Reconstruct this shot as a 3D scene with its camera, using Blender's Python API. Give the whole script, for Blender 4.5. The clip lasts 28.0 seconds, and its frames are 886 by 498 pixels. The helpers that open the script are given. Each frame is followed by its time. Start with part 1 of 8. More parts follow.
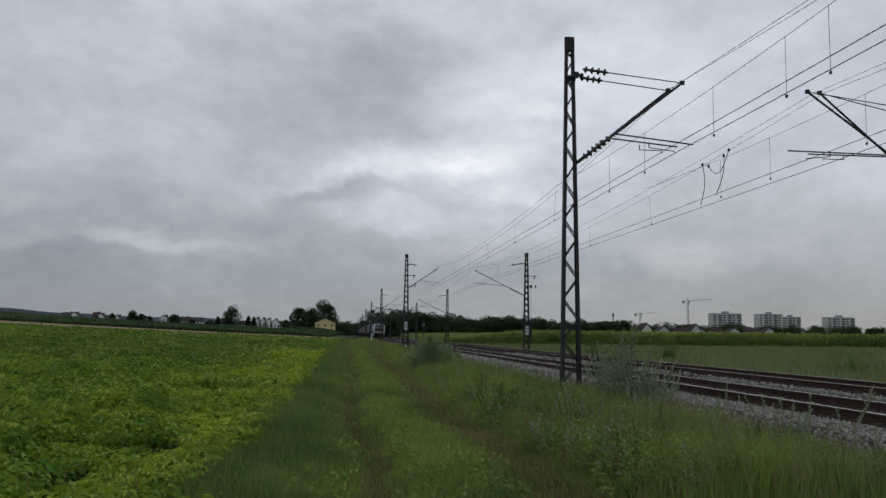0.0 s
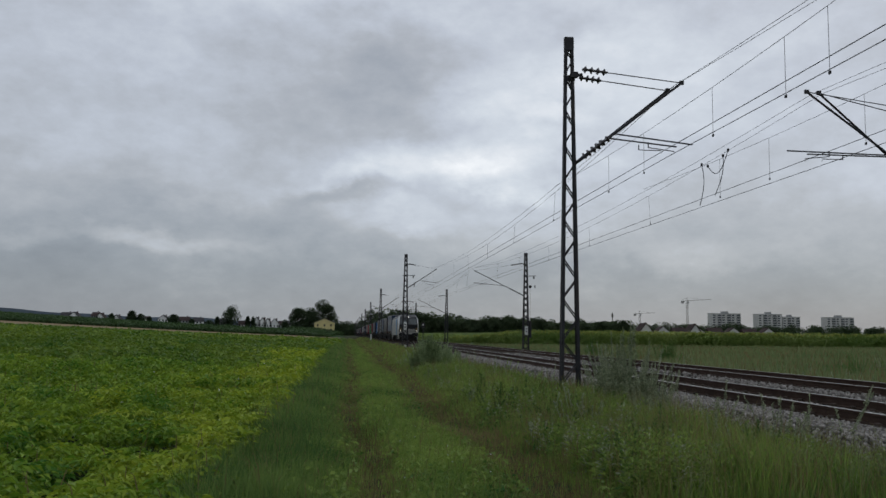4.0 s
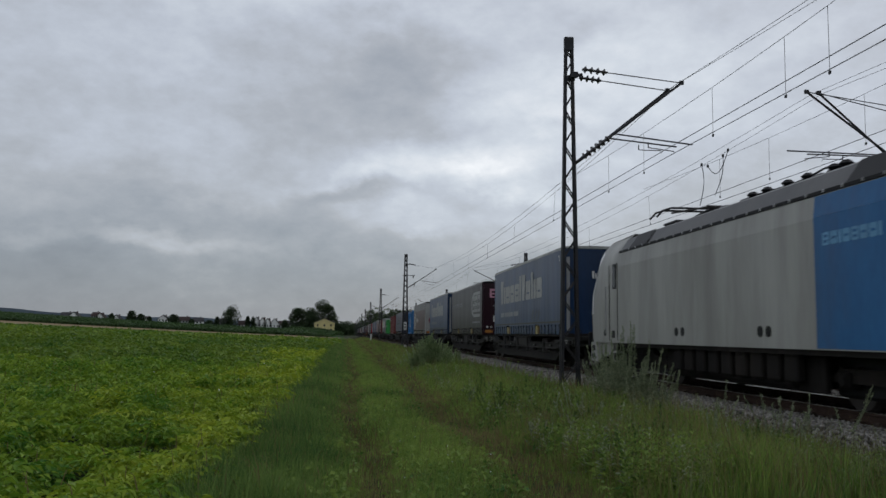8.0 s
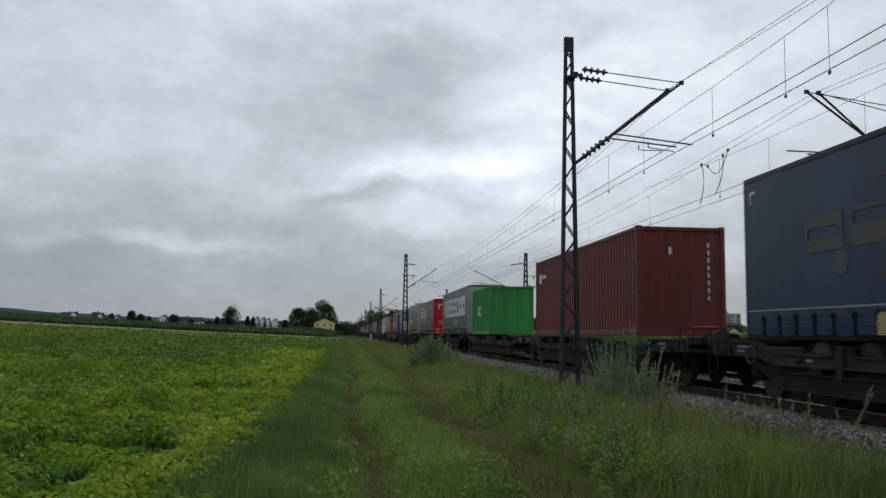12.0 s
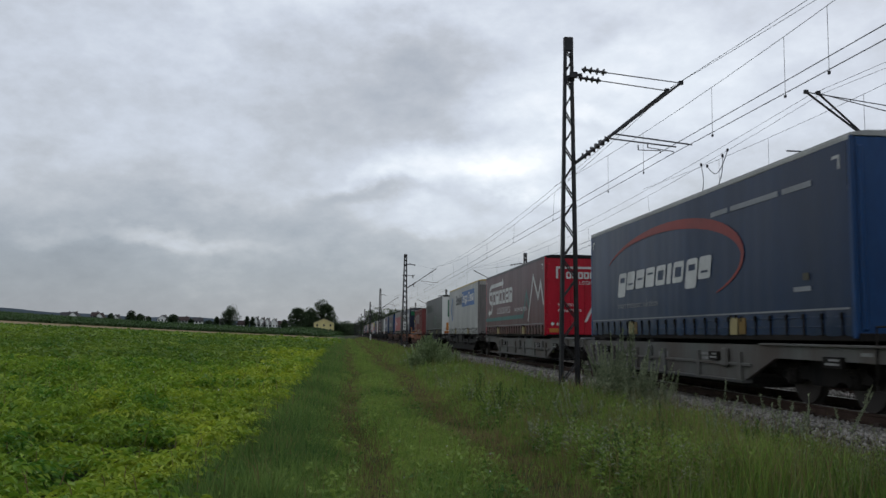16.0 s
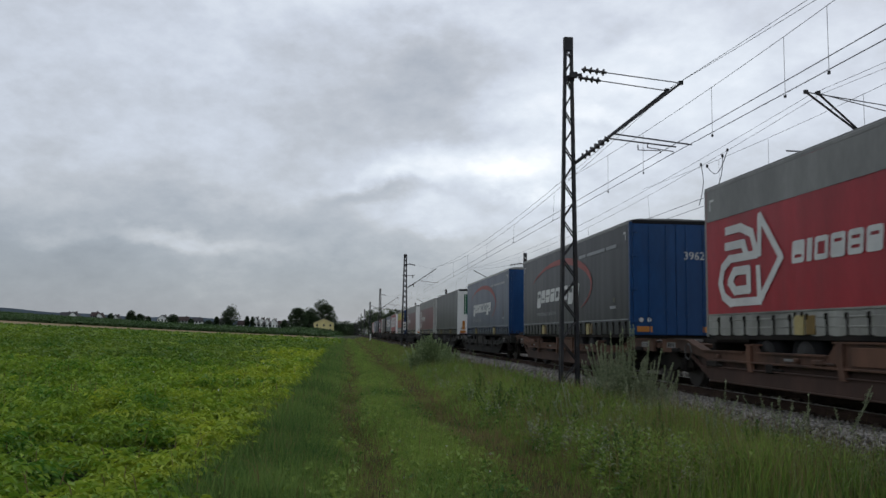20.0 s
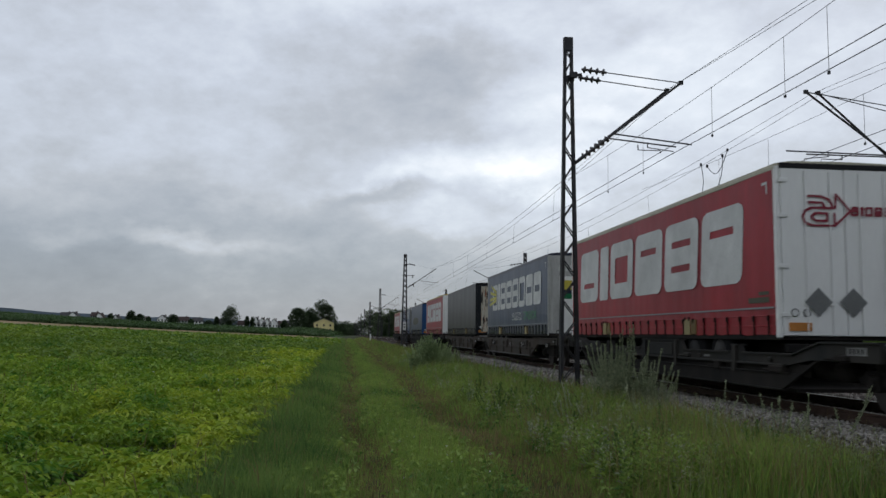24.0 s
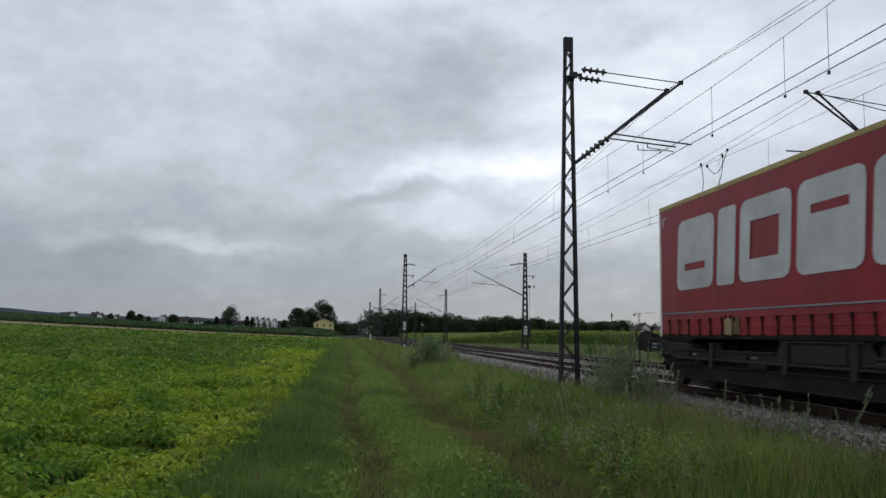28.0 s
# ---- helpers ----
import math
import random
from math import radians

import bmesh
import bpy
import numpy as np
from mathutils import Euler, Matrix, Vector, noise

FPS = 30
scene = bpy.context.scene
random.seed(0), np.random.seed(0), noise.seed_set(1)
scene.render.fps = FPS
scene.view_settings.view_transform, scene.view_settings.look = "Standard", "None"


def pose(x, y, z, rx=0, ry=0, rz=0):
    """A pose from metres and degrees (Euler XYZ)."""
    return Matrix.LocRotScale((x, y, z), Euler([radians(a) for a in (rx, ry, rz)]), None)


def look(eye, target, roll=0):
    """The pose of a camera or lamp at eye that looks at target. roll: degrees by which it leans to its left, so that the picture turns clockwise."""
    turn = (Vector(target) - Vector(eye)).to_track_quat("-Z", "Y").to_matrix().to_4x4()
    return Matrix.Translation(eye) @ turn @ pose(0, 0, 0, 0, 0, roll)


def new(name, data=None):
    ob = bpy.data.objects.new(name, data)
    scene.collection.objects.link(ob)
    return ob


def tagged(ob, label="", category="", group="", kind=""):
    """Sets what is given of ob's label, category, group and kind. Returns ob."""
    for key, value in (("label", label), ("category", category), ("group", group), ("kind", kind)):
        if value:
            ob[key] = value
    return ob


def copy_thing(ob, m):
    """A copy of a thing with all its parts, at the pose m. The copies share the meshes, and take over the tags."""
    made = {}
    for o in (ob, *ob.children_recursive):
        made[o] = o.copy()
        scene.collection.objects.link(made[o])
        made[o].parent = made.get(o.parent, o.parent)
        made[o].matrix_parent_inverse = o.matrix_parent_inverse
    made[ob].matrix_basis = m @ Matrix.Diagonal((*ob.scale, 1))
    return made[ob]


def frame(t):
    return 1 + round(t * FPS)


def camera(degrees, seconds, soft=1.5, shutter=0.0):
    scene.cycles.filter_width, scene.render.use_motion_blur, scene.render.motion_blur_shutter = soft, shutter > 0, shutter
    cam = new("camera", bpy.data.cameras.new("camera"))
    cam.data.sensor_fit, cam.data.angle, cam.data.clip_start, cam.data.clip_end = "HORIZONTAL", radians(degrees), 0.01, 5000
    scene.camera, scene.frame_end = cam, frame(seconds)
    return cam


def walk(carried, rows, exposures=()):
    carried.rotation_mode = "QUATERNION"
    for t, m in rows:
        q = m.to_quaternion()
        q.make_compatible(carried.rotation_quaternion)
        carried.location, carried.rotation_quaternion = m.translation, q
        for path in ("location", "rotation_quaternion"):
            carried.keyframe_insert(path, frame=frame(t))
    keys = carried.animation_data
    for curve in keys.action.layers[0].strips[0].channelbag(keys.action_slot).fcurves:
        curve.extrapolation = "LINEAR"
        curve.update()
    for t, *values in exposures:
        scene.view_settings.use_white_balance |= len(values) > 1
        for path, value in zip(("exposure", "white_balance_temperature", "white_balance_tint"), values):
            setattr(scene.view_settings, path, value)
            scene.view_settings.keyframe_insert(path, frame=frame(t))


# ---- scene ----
# camera: it stands on the field path beside the line, and turns by a hair
EYE = (0.0, 0.0, 1.128)
TILT, LEAN, TURN = 5.673, 0.637, 6.258


def aim(turn):
    a, b = radians(turn), radians(TILT)
    return look(EYE, (EYE[0] + math.sin(a) * math.cos(b), EYE[1] + math.cos(a) * math.cos(b), EYE[2] + math.sin(b)), LEAN)


cam = camera(54.59, 28.0, soft=1.5, shutter=0.08)
walk(cam, [(0.0, aim(TURN)), (1.2, aim(TURN + 0.015)), (2.5, aim(TURN + 0.04)), (13.0, aim(TURN + 0.055)), (17.0, aim(TURN + 0.085)),
           (28.0, aim(TURN + 0.09))], exposures=[(0.0, 0.0), (8.0, 0.0), (10.5, 0.27), (28.0, 0.27)])

# world: a sky behind an overcast sheet, and one soft sun
world = bpy.data.worlds.new("world")
scene.world = world
world.use_nodes = True
wn = world.node_tree
sky = wn.nodes.new("ShaderNodeTexSky")
sky.sky_type, sky.sun_disc, sky.sun_elevation, sky.sun_rotation = "NISHITA", False, radians(42), radians(35)
wn.nodes["Background"].inputs["Strength"].default_value = 0.1
wn.links.new(sky.outputs["Color"], wn.nodes["Background"].inputs["Color"])
sun = new("sun", bpy.data.lights.new("sun", "SUN"))
sun.data.energy, sun.data.angle, sun.data.color = 1.5, radians(25), (1.0, 0.97, 0.93)
sun.matrix_world = look((40, 57, 62), (0, 0, 0))

# ---- tools ----
D = 8.766          # centre line of the near track
D2 = 12.75         # centre line of the far track
SPEED, NOSE = 29.066, 239.81


class Geo:
    """Collects faces of one mesh."""

    def __init__(self):
        self.v, self.f = [], []

    def add(self, vs, fs):
        k = len(self.v)
        self.v += [tuple(p) for p in vs]
        self.f += [tuple(i + k for i in f) for f in fs]
        return self

    def box(self, x0, x1, y0, y1, z0, z1, c=0.0):
        cx, cy, cz = (x0 + x1) / 2, (y0 + y1) / 2, (z0 + z1) / 2
        a, b, d = abs(x1 - x0) / 2, abs(y1 - y0) / 2, abs(z1 - z0) / 2
        if c <= 0:
            vs = [(cx + sx * a, cy + sy * b, cz + sz * d) for sx in (-1, 1) for sy in (-1, 1) for sz in (-1, 1)]
            return self.add(vs, [(0, 1, 3, 2), (4, 6, 7, 5), (0, 4, 5, 1), (2, 3, 7, 6), (0, 2, 6, 4), (1, 5, 7, 3)])
        c = min(c, a * 0.9, b * 0.9, d * 0.9)
        vs, idx = [], {}
        for sx in (-1, 1):
            for sy in (-1, 1):
                for sz in (-1, 1):
                    idx[sx, sy, sz] = len(vs)
                    vs += [(cx + sx * a, cy + sy * (b - c), cz + sz * (d - c)), (cx + sx * (a - c), cy + sy * b, cz + sz * (d - c)),
                           (cx + sx * (a - c), cy + sy * (b - c), cz + sz * d)]
        fs = []
        for s in (-1, 1):
            fs.append([idx[s, p, q] for p, q in ((-1, -1), (1, -1), (1, 1), (-1, 1))][::s])
            fs.append([idx[p, s, q] + 1 for p, q in ((-1, -1), (-1, 1), (1, 1), (1, -1))][::s])
            fs.append([idx[p, q, s] + 2 for p, q in ((-1, -1), (1, -1), (1, 1), (-1, 1))][::s])
            for t in (-1, 1):
                fs.append([idx[s, t, -1], idx[s, t, -1] + 1, idx[s, t, 1] + 1, idx[s, t, 1]][::s * t])
                fs.append([idx[-1, s, t] + 1, idx[-1, s, t] + 2, idx[1, s, t] + 2, idx[1, s, t] + 1][::s * t])
                fs.append([idx[s, -1, t] + 2, idx[s, -1, t], idx[s, 1, t], idx[s, 1, t] + 2][::s * t])
                for r in (-1, 1):
                    k = idx[s, t, r]
                    fs.append([k, k + 1, k + 2][::s * t * r])
        return self.add(vs, fs)

    def rings(self, p, q, prof, n=12, cap=True):
        """A turned shape along p-q: prof holds (way along 0..1, radius)."""
        p, q = Vector(p), Vector(q)
        w = (q - p).normalized()
        e = w.orthogonal().normalized()
        g = w.cross(e)
        vs, fs = [], []
        for s, r in prof:
            for i in range(n):
                a = 2 * math.pi * i / n
                vs.append(p.lerp(q, s) + (e * math.cos(a) + g * math.sin(a)) * r)
        for k in range(len(prof) - 1):
            for i in range(n):
                j = (i + 1) % n
                fs.append((k * n + i, k * n + j, k * n + n + j, k * n + n + i))
        if cap:
            fs.append(tuple(range(n))[::-1])
            fs.append(tuple(range(len(prof) * n - n, len(prof) * n)))
        return self.add(vs, fs)

    def tube(self, p, q, r, n=6, r2=None):
        return self.rings(p, q, [(0, r), (1, r if r2 is None else r2)], n)

    def path(self, pts, r, n=5):
        """One bent tube through the points."""
        pts = [Vector(p) for p in pts]
        vs, fs = [], []
        for i, p in enumerate(pts):
            w = (pts[min(i + 1, len(pts) - 1)] - pts[max(i - 1, 0)]).normalized()
            e = w.cross(Vector((0.31, 0.12, 0.94))).normalized()
            g = w.cross(e)
            vs += [p + (e * math.cos(2 * math.pi * k / n) + g * math.sin(2 * math.pi * k / n)) * r for k in range(n)]
        for i in range(len(pts) - 1):
            fs += [(i * n + k, i * n + (k + 1) % n, i * n + n + (k + 1) % n, i * n + n + k) for k in range(n)]
        fs += [tuple(range(n)), tuple(range(len(vs) - n, len(vs)))]
        return self.add(vs, fs)

    def prism(self, poly, x0, x1):
        """A polygon in (y, z), drawn out from x0 to x1."""
        n = len(poly)
        vs = [(x0, y, z) for y, z in poly] + [(x1, y, z) for y, z in poly]
        fs = [tuple(range(n)), tuple(range(n, 2 * n))[::-1]] + [(i, n + i, n + (i + 1) % n, (i + 1) % n) for i in range(n)]
        return self.add(vs, fs)

    def prism_y(self, poly, y0, y1):
        """A polygon in (x, z), drawn out from y0 to y1."""
        n = len(poly)
        vs = [(x, y0, z) for x, z in poly] + [(x, y1, z) for x, z in poly]
        fs = [tuple(range(n))[::-1], tuple(range(n, 2 * n))] + [((i + 1) % n, n + (i + 1) % n, n + i, i) for i in range(n)]
        return self.add(vs, fs)

    def mesh(self, name, material, smooth=False):
        me = bpy.data.meshes.new(name)
        me.from_pydata(self.v, [], self.f)
        bm = bmesh.new()
        bm.from_mesh(me)
        bmesh.ops.recalc_face_normals(bm, faces=bm.faces)
        bm.to_mesh(me)
        bm.free()
        me.materials.append(material)
        if smooth:
            me.shade_smooth()
        return me


def part(name, geo, material, parent=None, label="", smooth=False):
    me = geo if isinstance(geo, bpy.types.Mesh) else geo.mesh(name, material, smooth)
    ob = new(name, me)
    if parent:
        ob.parent = parent
    if label:
        tagged(ob, label)
    return ob


def swift(name, verts, faces, material):
    """A large mesh from arrays: verts (n, 3), faces (m, 3 or 4)."""
    verts, faces = np.asarray(verts, np.float32), np.asarray(faces, np.int32)
    me = bpy.data.meshes.new(name)
    m, k = faces.shape
    me.vertices.add(len(verts))
    me.vertices.foreach_set("co", verts.ravel())
    me.loops.add(m * k)
    me.loops.foreach_set("vertex_index", faces.ravel())
    me.polygons.add(m)
    me.polygons.foreach_set("loop_start", np.arange(0, m * k, k, dtype=np.int32))
    me.update(calc_edges=True)
    me.materials.append(material)
    return me


# ---- materials ----
def mat(name, col, rough=0.6, metal=0.0, var=0.25, scale=2.0, bump=0.0, island=0.0, dirt=None, dirt_amount=0.45, streak=1.0, glow=0.0, each=0.0, bump_scale=30.0,
        dirt_scale=0.7, spec=None):
    m = bpy.data.materials.new(name)
    m.use_nodes = True
    t = m.node_tree
    b = t.nodes["Principled BSDF"]
    b.inputs["Roughness"].default_value = rough
    b.inputs["Metallic"].default_value = metal
    b.inputs["Specular IOR Level"].default_value = (0.5 if rough < 0.5 else 0.25 if rough < 0.75 else 0.08) if spec is None else spec
    co = t.nodes.new("ShaderNodeTexCoord")
    inf = t.nodes.new("ShaderNodeObjectInfo")
    off = t.nodes.new("ShaderNodeVectorMath")
    off.operation = "MULTIPLY_ADD"
    off.inputs[1].default_value = (1, 1, 1.0 / streak)
    sp = t.nodes.new("ShaderNodeVectorMath")
    sp.operation = "SCALE"
    sp.inputs[0].default_value = (37, 53, 71)
    t.links.new(inf.outputs["Random"], sp.inputs["Scale"])
    t.links.new(co.outputs["Object"], off.inputs[0])
    t.links.new(sp.outputs[0], off.inputs[2])

    def tex(sc, detail=5.0):
        n = t.nodes.new("ShaderNodeTexNoise")
        n.inputs["Scale"].default_value, n.inputs["Detail"].default_value, n.inputs["Roughness"].default_value = sc, detail, 0.62
        t.links.new(off.outputs[0], n.inputs["Vector"])
        return n.outputs["Fac"]

    def mul(a, lo, hi, other=None):
        r = t.nodes.new("ShaderNodeMapRange")
        r.inputs[1].default_value, r.inputs[2].default_value, r.inputs[3].default_value, r.inputs[4].default_value = 0.25, 0.75, lo, hi
        t.links.new(a, r.inputs[0])
        return r.outputs[0]

    def mix(fac, a, c, kind="MIX"):
        x = t.nodes.new("ShaderNodeMix")
        x.data_type, x.blend_type = "RGBA", kind
        for sock, val in ((x.inputs[0], fac), (x.inputs[6], a), (x.inputs[7], c)):
            if isinstance(val, bpy.types.NodeSocket):
                t.links.new(val, sock)
            else:
                sock.default_value = val if not isinstance(val, tuple) else (*val, 1)
        return x.outputs[2]

    dark, light = tuple(c * (1 - var) for c in col), tuple(min(1, c * (1 + var)) for c in col)
    c = mix(mul(tex(scale), 0, 1), dark, light)
    fine = mul(tex(scale * 14, 3), 1 - var * 0.5, 1 + var * 0.5)
    s = t.nodes.new("ShaderNodeVectorMath")
    s.operation = "SCALE"
    t.links.new(c, s.inputs[0])
    t.links.new(fine, s.inputs["Scale"])
    c = s.outputs[0]
    if dirt:
        c = mix(mul(tex(dirt_scale, 8), -0.35, dirt_amount * 2), c, dirt)
    for amount, src in ((island, "island"), (each, "each")):
        if amount:
            if src == "island":
                out = t.nodes.new("ShaderNodeNewGeometry").outputs["Random Per Island"]
            else:
                out = inf.outputs["Random"]
            r = t.nodes.new("ShaderNodeMapRange")
            r.inputs[3].default_value, r.inputs[4].default_value = 1 - amount, 1 + amount
            t.links.new(out, r.inputs[0])
            s = t.nodes.new("ShaderNodeVectorMath")
            s.operation = "SCALE"
            t.links.new(c, s.inputs[0])
            t.links.new(r.outputs[0], s.inputs["Scale"])
            c = s.outputs[0]
    t.links.new(c, b.inputs["Base Color"])
    if bump:
        bp = t.nodes.new("ShaderNodeBump")
        bp.inputs["Strength"].default_value, bp.inputs["Distance"].default_value = bump, 0.02
        t.links.new(tex(bump_scale, 4), bp.inputs["Height"])
        t.links.new(bp.outputs[0], b.inputs["Normal"])
    if glow:
        b.inputs["Emission Color"].default_value = (*col, 1)
        b.inputs["Emission Strength"].default_value = glow
    return m


def leafy(name, low, high, rough=0.55, patch=0.25, gloss=0.3, spread=0.45, broad=0.0):
    """Leaves: colour drifts from leaf to leaf and over the ground."""
    m = bpy.data.materials.new(name)
    m.use_nodes = True
    t = m.node_tree
    b = t.nodes["Principled BSDF"]
    b.inputs["Roughness"].default_value = rough
    b.inputs["Specular IOR Level"].default_value = gloss
    g = t.nodes.new("ShaderNodeNewGeometry")
    co = t.nodes.new("ShaderNodeTexCoord")
    n = t.nodes.new("ShaderNodeTexNoise")
    n.inputs["Scale"].default_value, n.inputs["Detail"].default_value = patch, 4
    t.links.new(co.outputs["Object"], n.inputs["Vector"])
    a = t.nodes.new("ShaderNodeMath")
    a.operation = "MULTIPLY_ADD"
    a.inputs[1].default_value = spread
    t.links.new(g.outputs["Random Per Island"], a.inputs[0])
    r = t.nodes.new("ShaderNodeMapRange")
    r.inputs[1].default_value, r.inputs[2].default_value, r.inputs[3].default_value, r.inputs[4].default_value = 0.3, 0.7, -0.1, 0.65
    t.links.new(n.outputs["Fac"], r.inputs[0])
    t.links.new(r.outputs[0], a.inputs[2])
    x = t.nodes.new("ShaderNodeMix")
    x.data_type = "RGBA"
    x.inputs[6].default_value, x.inputs[7].default_value = (*low, 1), (*high, 1)
    fac = a.outputs[0]
    if broad:
        n2 = t.nodes.new("ShaderNodeTexNoise")
        n2.inputs["Scale"].default_value, n2.inputs["Detail"].default_value = broad, 2
        t.links.new(co.outputs["Object"], n2.inputs["Vector"])
        r2 = t.nodes.new("ShaderNodeMapRange")
        r2.inputs[1].default_value, r2.inputs[2].default_value, r2.inputs[3].default_value, r2.inputs[4].default_value = 0.35, 0.65, -0.2, 0.2
        t.links.new(n2.outputs["Fac"], r2.inputs[0])
        s2 = t.nodes.new("ShaderNodeMath")
        t.links.new(fac, s2.inputs[0])
        t.links.new(r2.outputs[0], s2.inputs[1])
        fac = s2.outputs[0]
    t.links.new(fac, x.inputs[0])
    t.links.new(x.outputs[2], b.inputs["Base Color"])
    tr = t.nodes.new("ShaderNodeBsdfTranslucent")
    t.links.new(x.outputs[2], tr.inputs["Color"])
    ms = t.nodes.new("ShaderNodeMixShader")
    ms.inputs[0].default_value = 0.35
    t.links.new(b.outputs[0], ms.inputs[1])
    t.links.new(tr.outputs[0], ms.inputs[2])
    t.links.new(ms.outputs[0], t.nodes["Material Output"].inputs["Surface"])
    return m


M = {}
M["steel"] = mat("dark_steel", (0.035, 0.036, 0.04), 0.6, 0.3, 0.35, 3, 0.1, dirt=(0.06, 0.045, 0.035), dirt_amount=0.3)
M["wire"] = mat("wire", (0.03, 0.032, 0.034), 0.5, 0.6)
M["insulator"] = mat("insulator", (0.05, 0.045, 0.045), 0.25)
M["rail_side"] = mat("rusty_rail", (0.055, 0.036, 0.028), 0.8, 0.1, 0.3, 4, 0.2)
M["rail_top"] = mat("polished_rail", (0.42, 0.41, 0.4), 0.3, 0.9, 0.15, 3)
M["sleeper"] = mat("sleeper", (0.07, 0.055, 0.045), 0.9, 0, 0.35, 4, 0.4, each=0.2)
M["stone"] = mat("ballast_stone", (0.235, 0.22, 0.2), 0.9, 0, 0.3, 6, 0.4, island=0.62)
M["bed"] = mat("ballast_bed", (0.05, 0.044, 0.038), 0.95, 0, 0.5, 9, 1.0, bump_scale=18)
# both grounds are darkened: the shade between plants is put into their colour
M["shaded_soil"] = mat("shaded_soil", (0.026, 0.036, 0.012), 0.95, 0, 0.4, 0.8, 0.6)
M["shaded_turf"] = mat("shaded_turf", (0.035, 0.048, 0.018), 0.95, 0, 0.4, 0.35, 0.5, dirt=(0.05, 0.043, 0.021), dirt_scale=0.25)
M["meadow"] = mat("meadow", (0.1, 0.115, 0.05), 0.95, 0, 0.35, 0.2, 0.4, dirt=(0.13, 0.12, 0.07), dirt_scale=0.12)
M["field_far"] = mat("far_crop", (0.09, 0.15, 0.03), 0.95, 0, 0.3, 0.15, 0.5)
M["crop_dark"] = mat("dark_crop", (0.035, 0.062, 0.022), 0.95, 0, 0.3, 0.1, 0.5)
M["stubble"] = mat("stubble", (0.24, 0.18, 0.10), 0.95, 0, 0.25, 0.2)
M["concrete"] = mat("concrete", (0.32, 0.31, 0.29), 0.85, 0, 0.2, 1.5, 0.2)
M["white"] = mat("white_paint", (0.6, 0.6, 0.58), 0.5, 0, 0.12, 1, dirt=(0.35, 0.33, 0.3), dirt_amount=0.2)
M["leaf_potato"] = leafy("potato_leaf", (0.066, 0.185, 0.018), (0.36, 0.47, 0.046), 0.5, 0.9, gloss=0.2, spread=0.42, broad=0.07)
M["leaf_potato_edge"] = leafy("yellowing_potato_leaf", (0.12, 0.245, 0.02), (0.47, 0.53, 0.05), 0.5, 0.9, gloss=0.2, spread=0.42, broad=0.07)
M["leaf_potato_far"] = leafy("distant_potato_leaf", (0.06, 0.15, 0.017), (0.26, 0.345, 0.038), 0.5, 0.3, spread=0.3, broad=0.03)
M["leaf_grass"] = leafy("grass_blade", (0.045, 0.124, 0.026), (0.275, 0.375, 0.08), 0.6, 0.8, gloss=0.2, spread=0.75, broad=0.25)
M["leaf_lush"] = leafy("lush_grass_blade", (0.038, 0.105, 0.025), (0.2, 0.295, 0.072), 0.6, 0.8, gloss=0.2, spread=0.7, broad=0.25)
M["leaf_dry"] = leafy("dry_grass_blade", (0.115, 0.098, 0.04), (0.29, 0.228, 0.11), 0.8, 0.4, gloss=0.1)
M["leaf_weed"] = leafy("mugwort_leaf", (0.09, 0.13, 0.07), (0.4, 0.44, 0.28), 0.75, 1.0, gloss=0.15, spread=0.8)
M["leaf_bush"] = leafy("bush_leaf", (0.12, 0.19, 0.08), (0.42, 0.5, 0.27), 0.75, 1.0, gloss=0.15, spread=0.8)
M["leaf_tree"] = leafy("tree_leaf", (0.024, 0.044, 0.02), (0.068, 0.098, 0.043), 0.6, 0.2)
M["leaf_corn"] = leafy("maize_leaf", (0.15, 0.25, 0.055), (0.33, 0.4, 0.12), 0.5, 0.05)
M["tassel"] = leafy("maize_tassel", (0.3, 0.32, 0.07), (0.42, 0.4, 0.1), 0.8, 0.05)
M["bark"] = mat("bark", (0.06, 0.05, 0.04), 0.95, 0, 0.3, 5, 0.5)
M["flower"] = mat("white_flower", (0.7, 0.7, 0.68), 0.7)


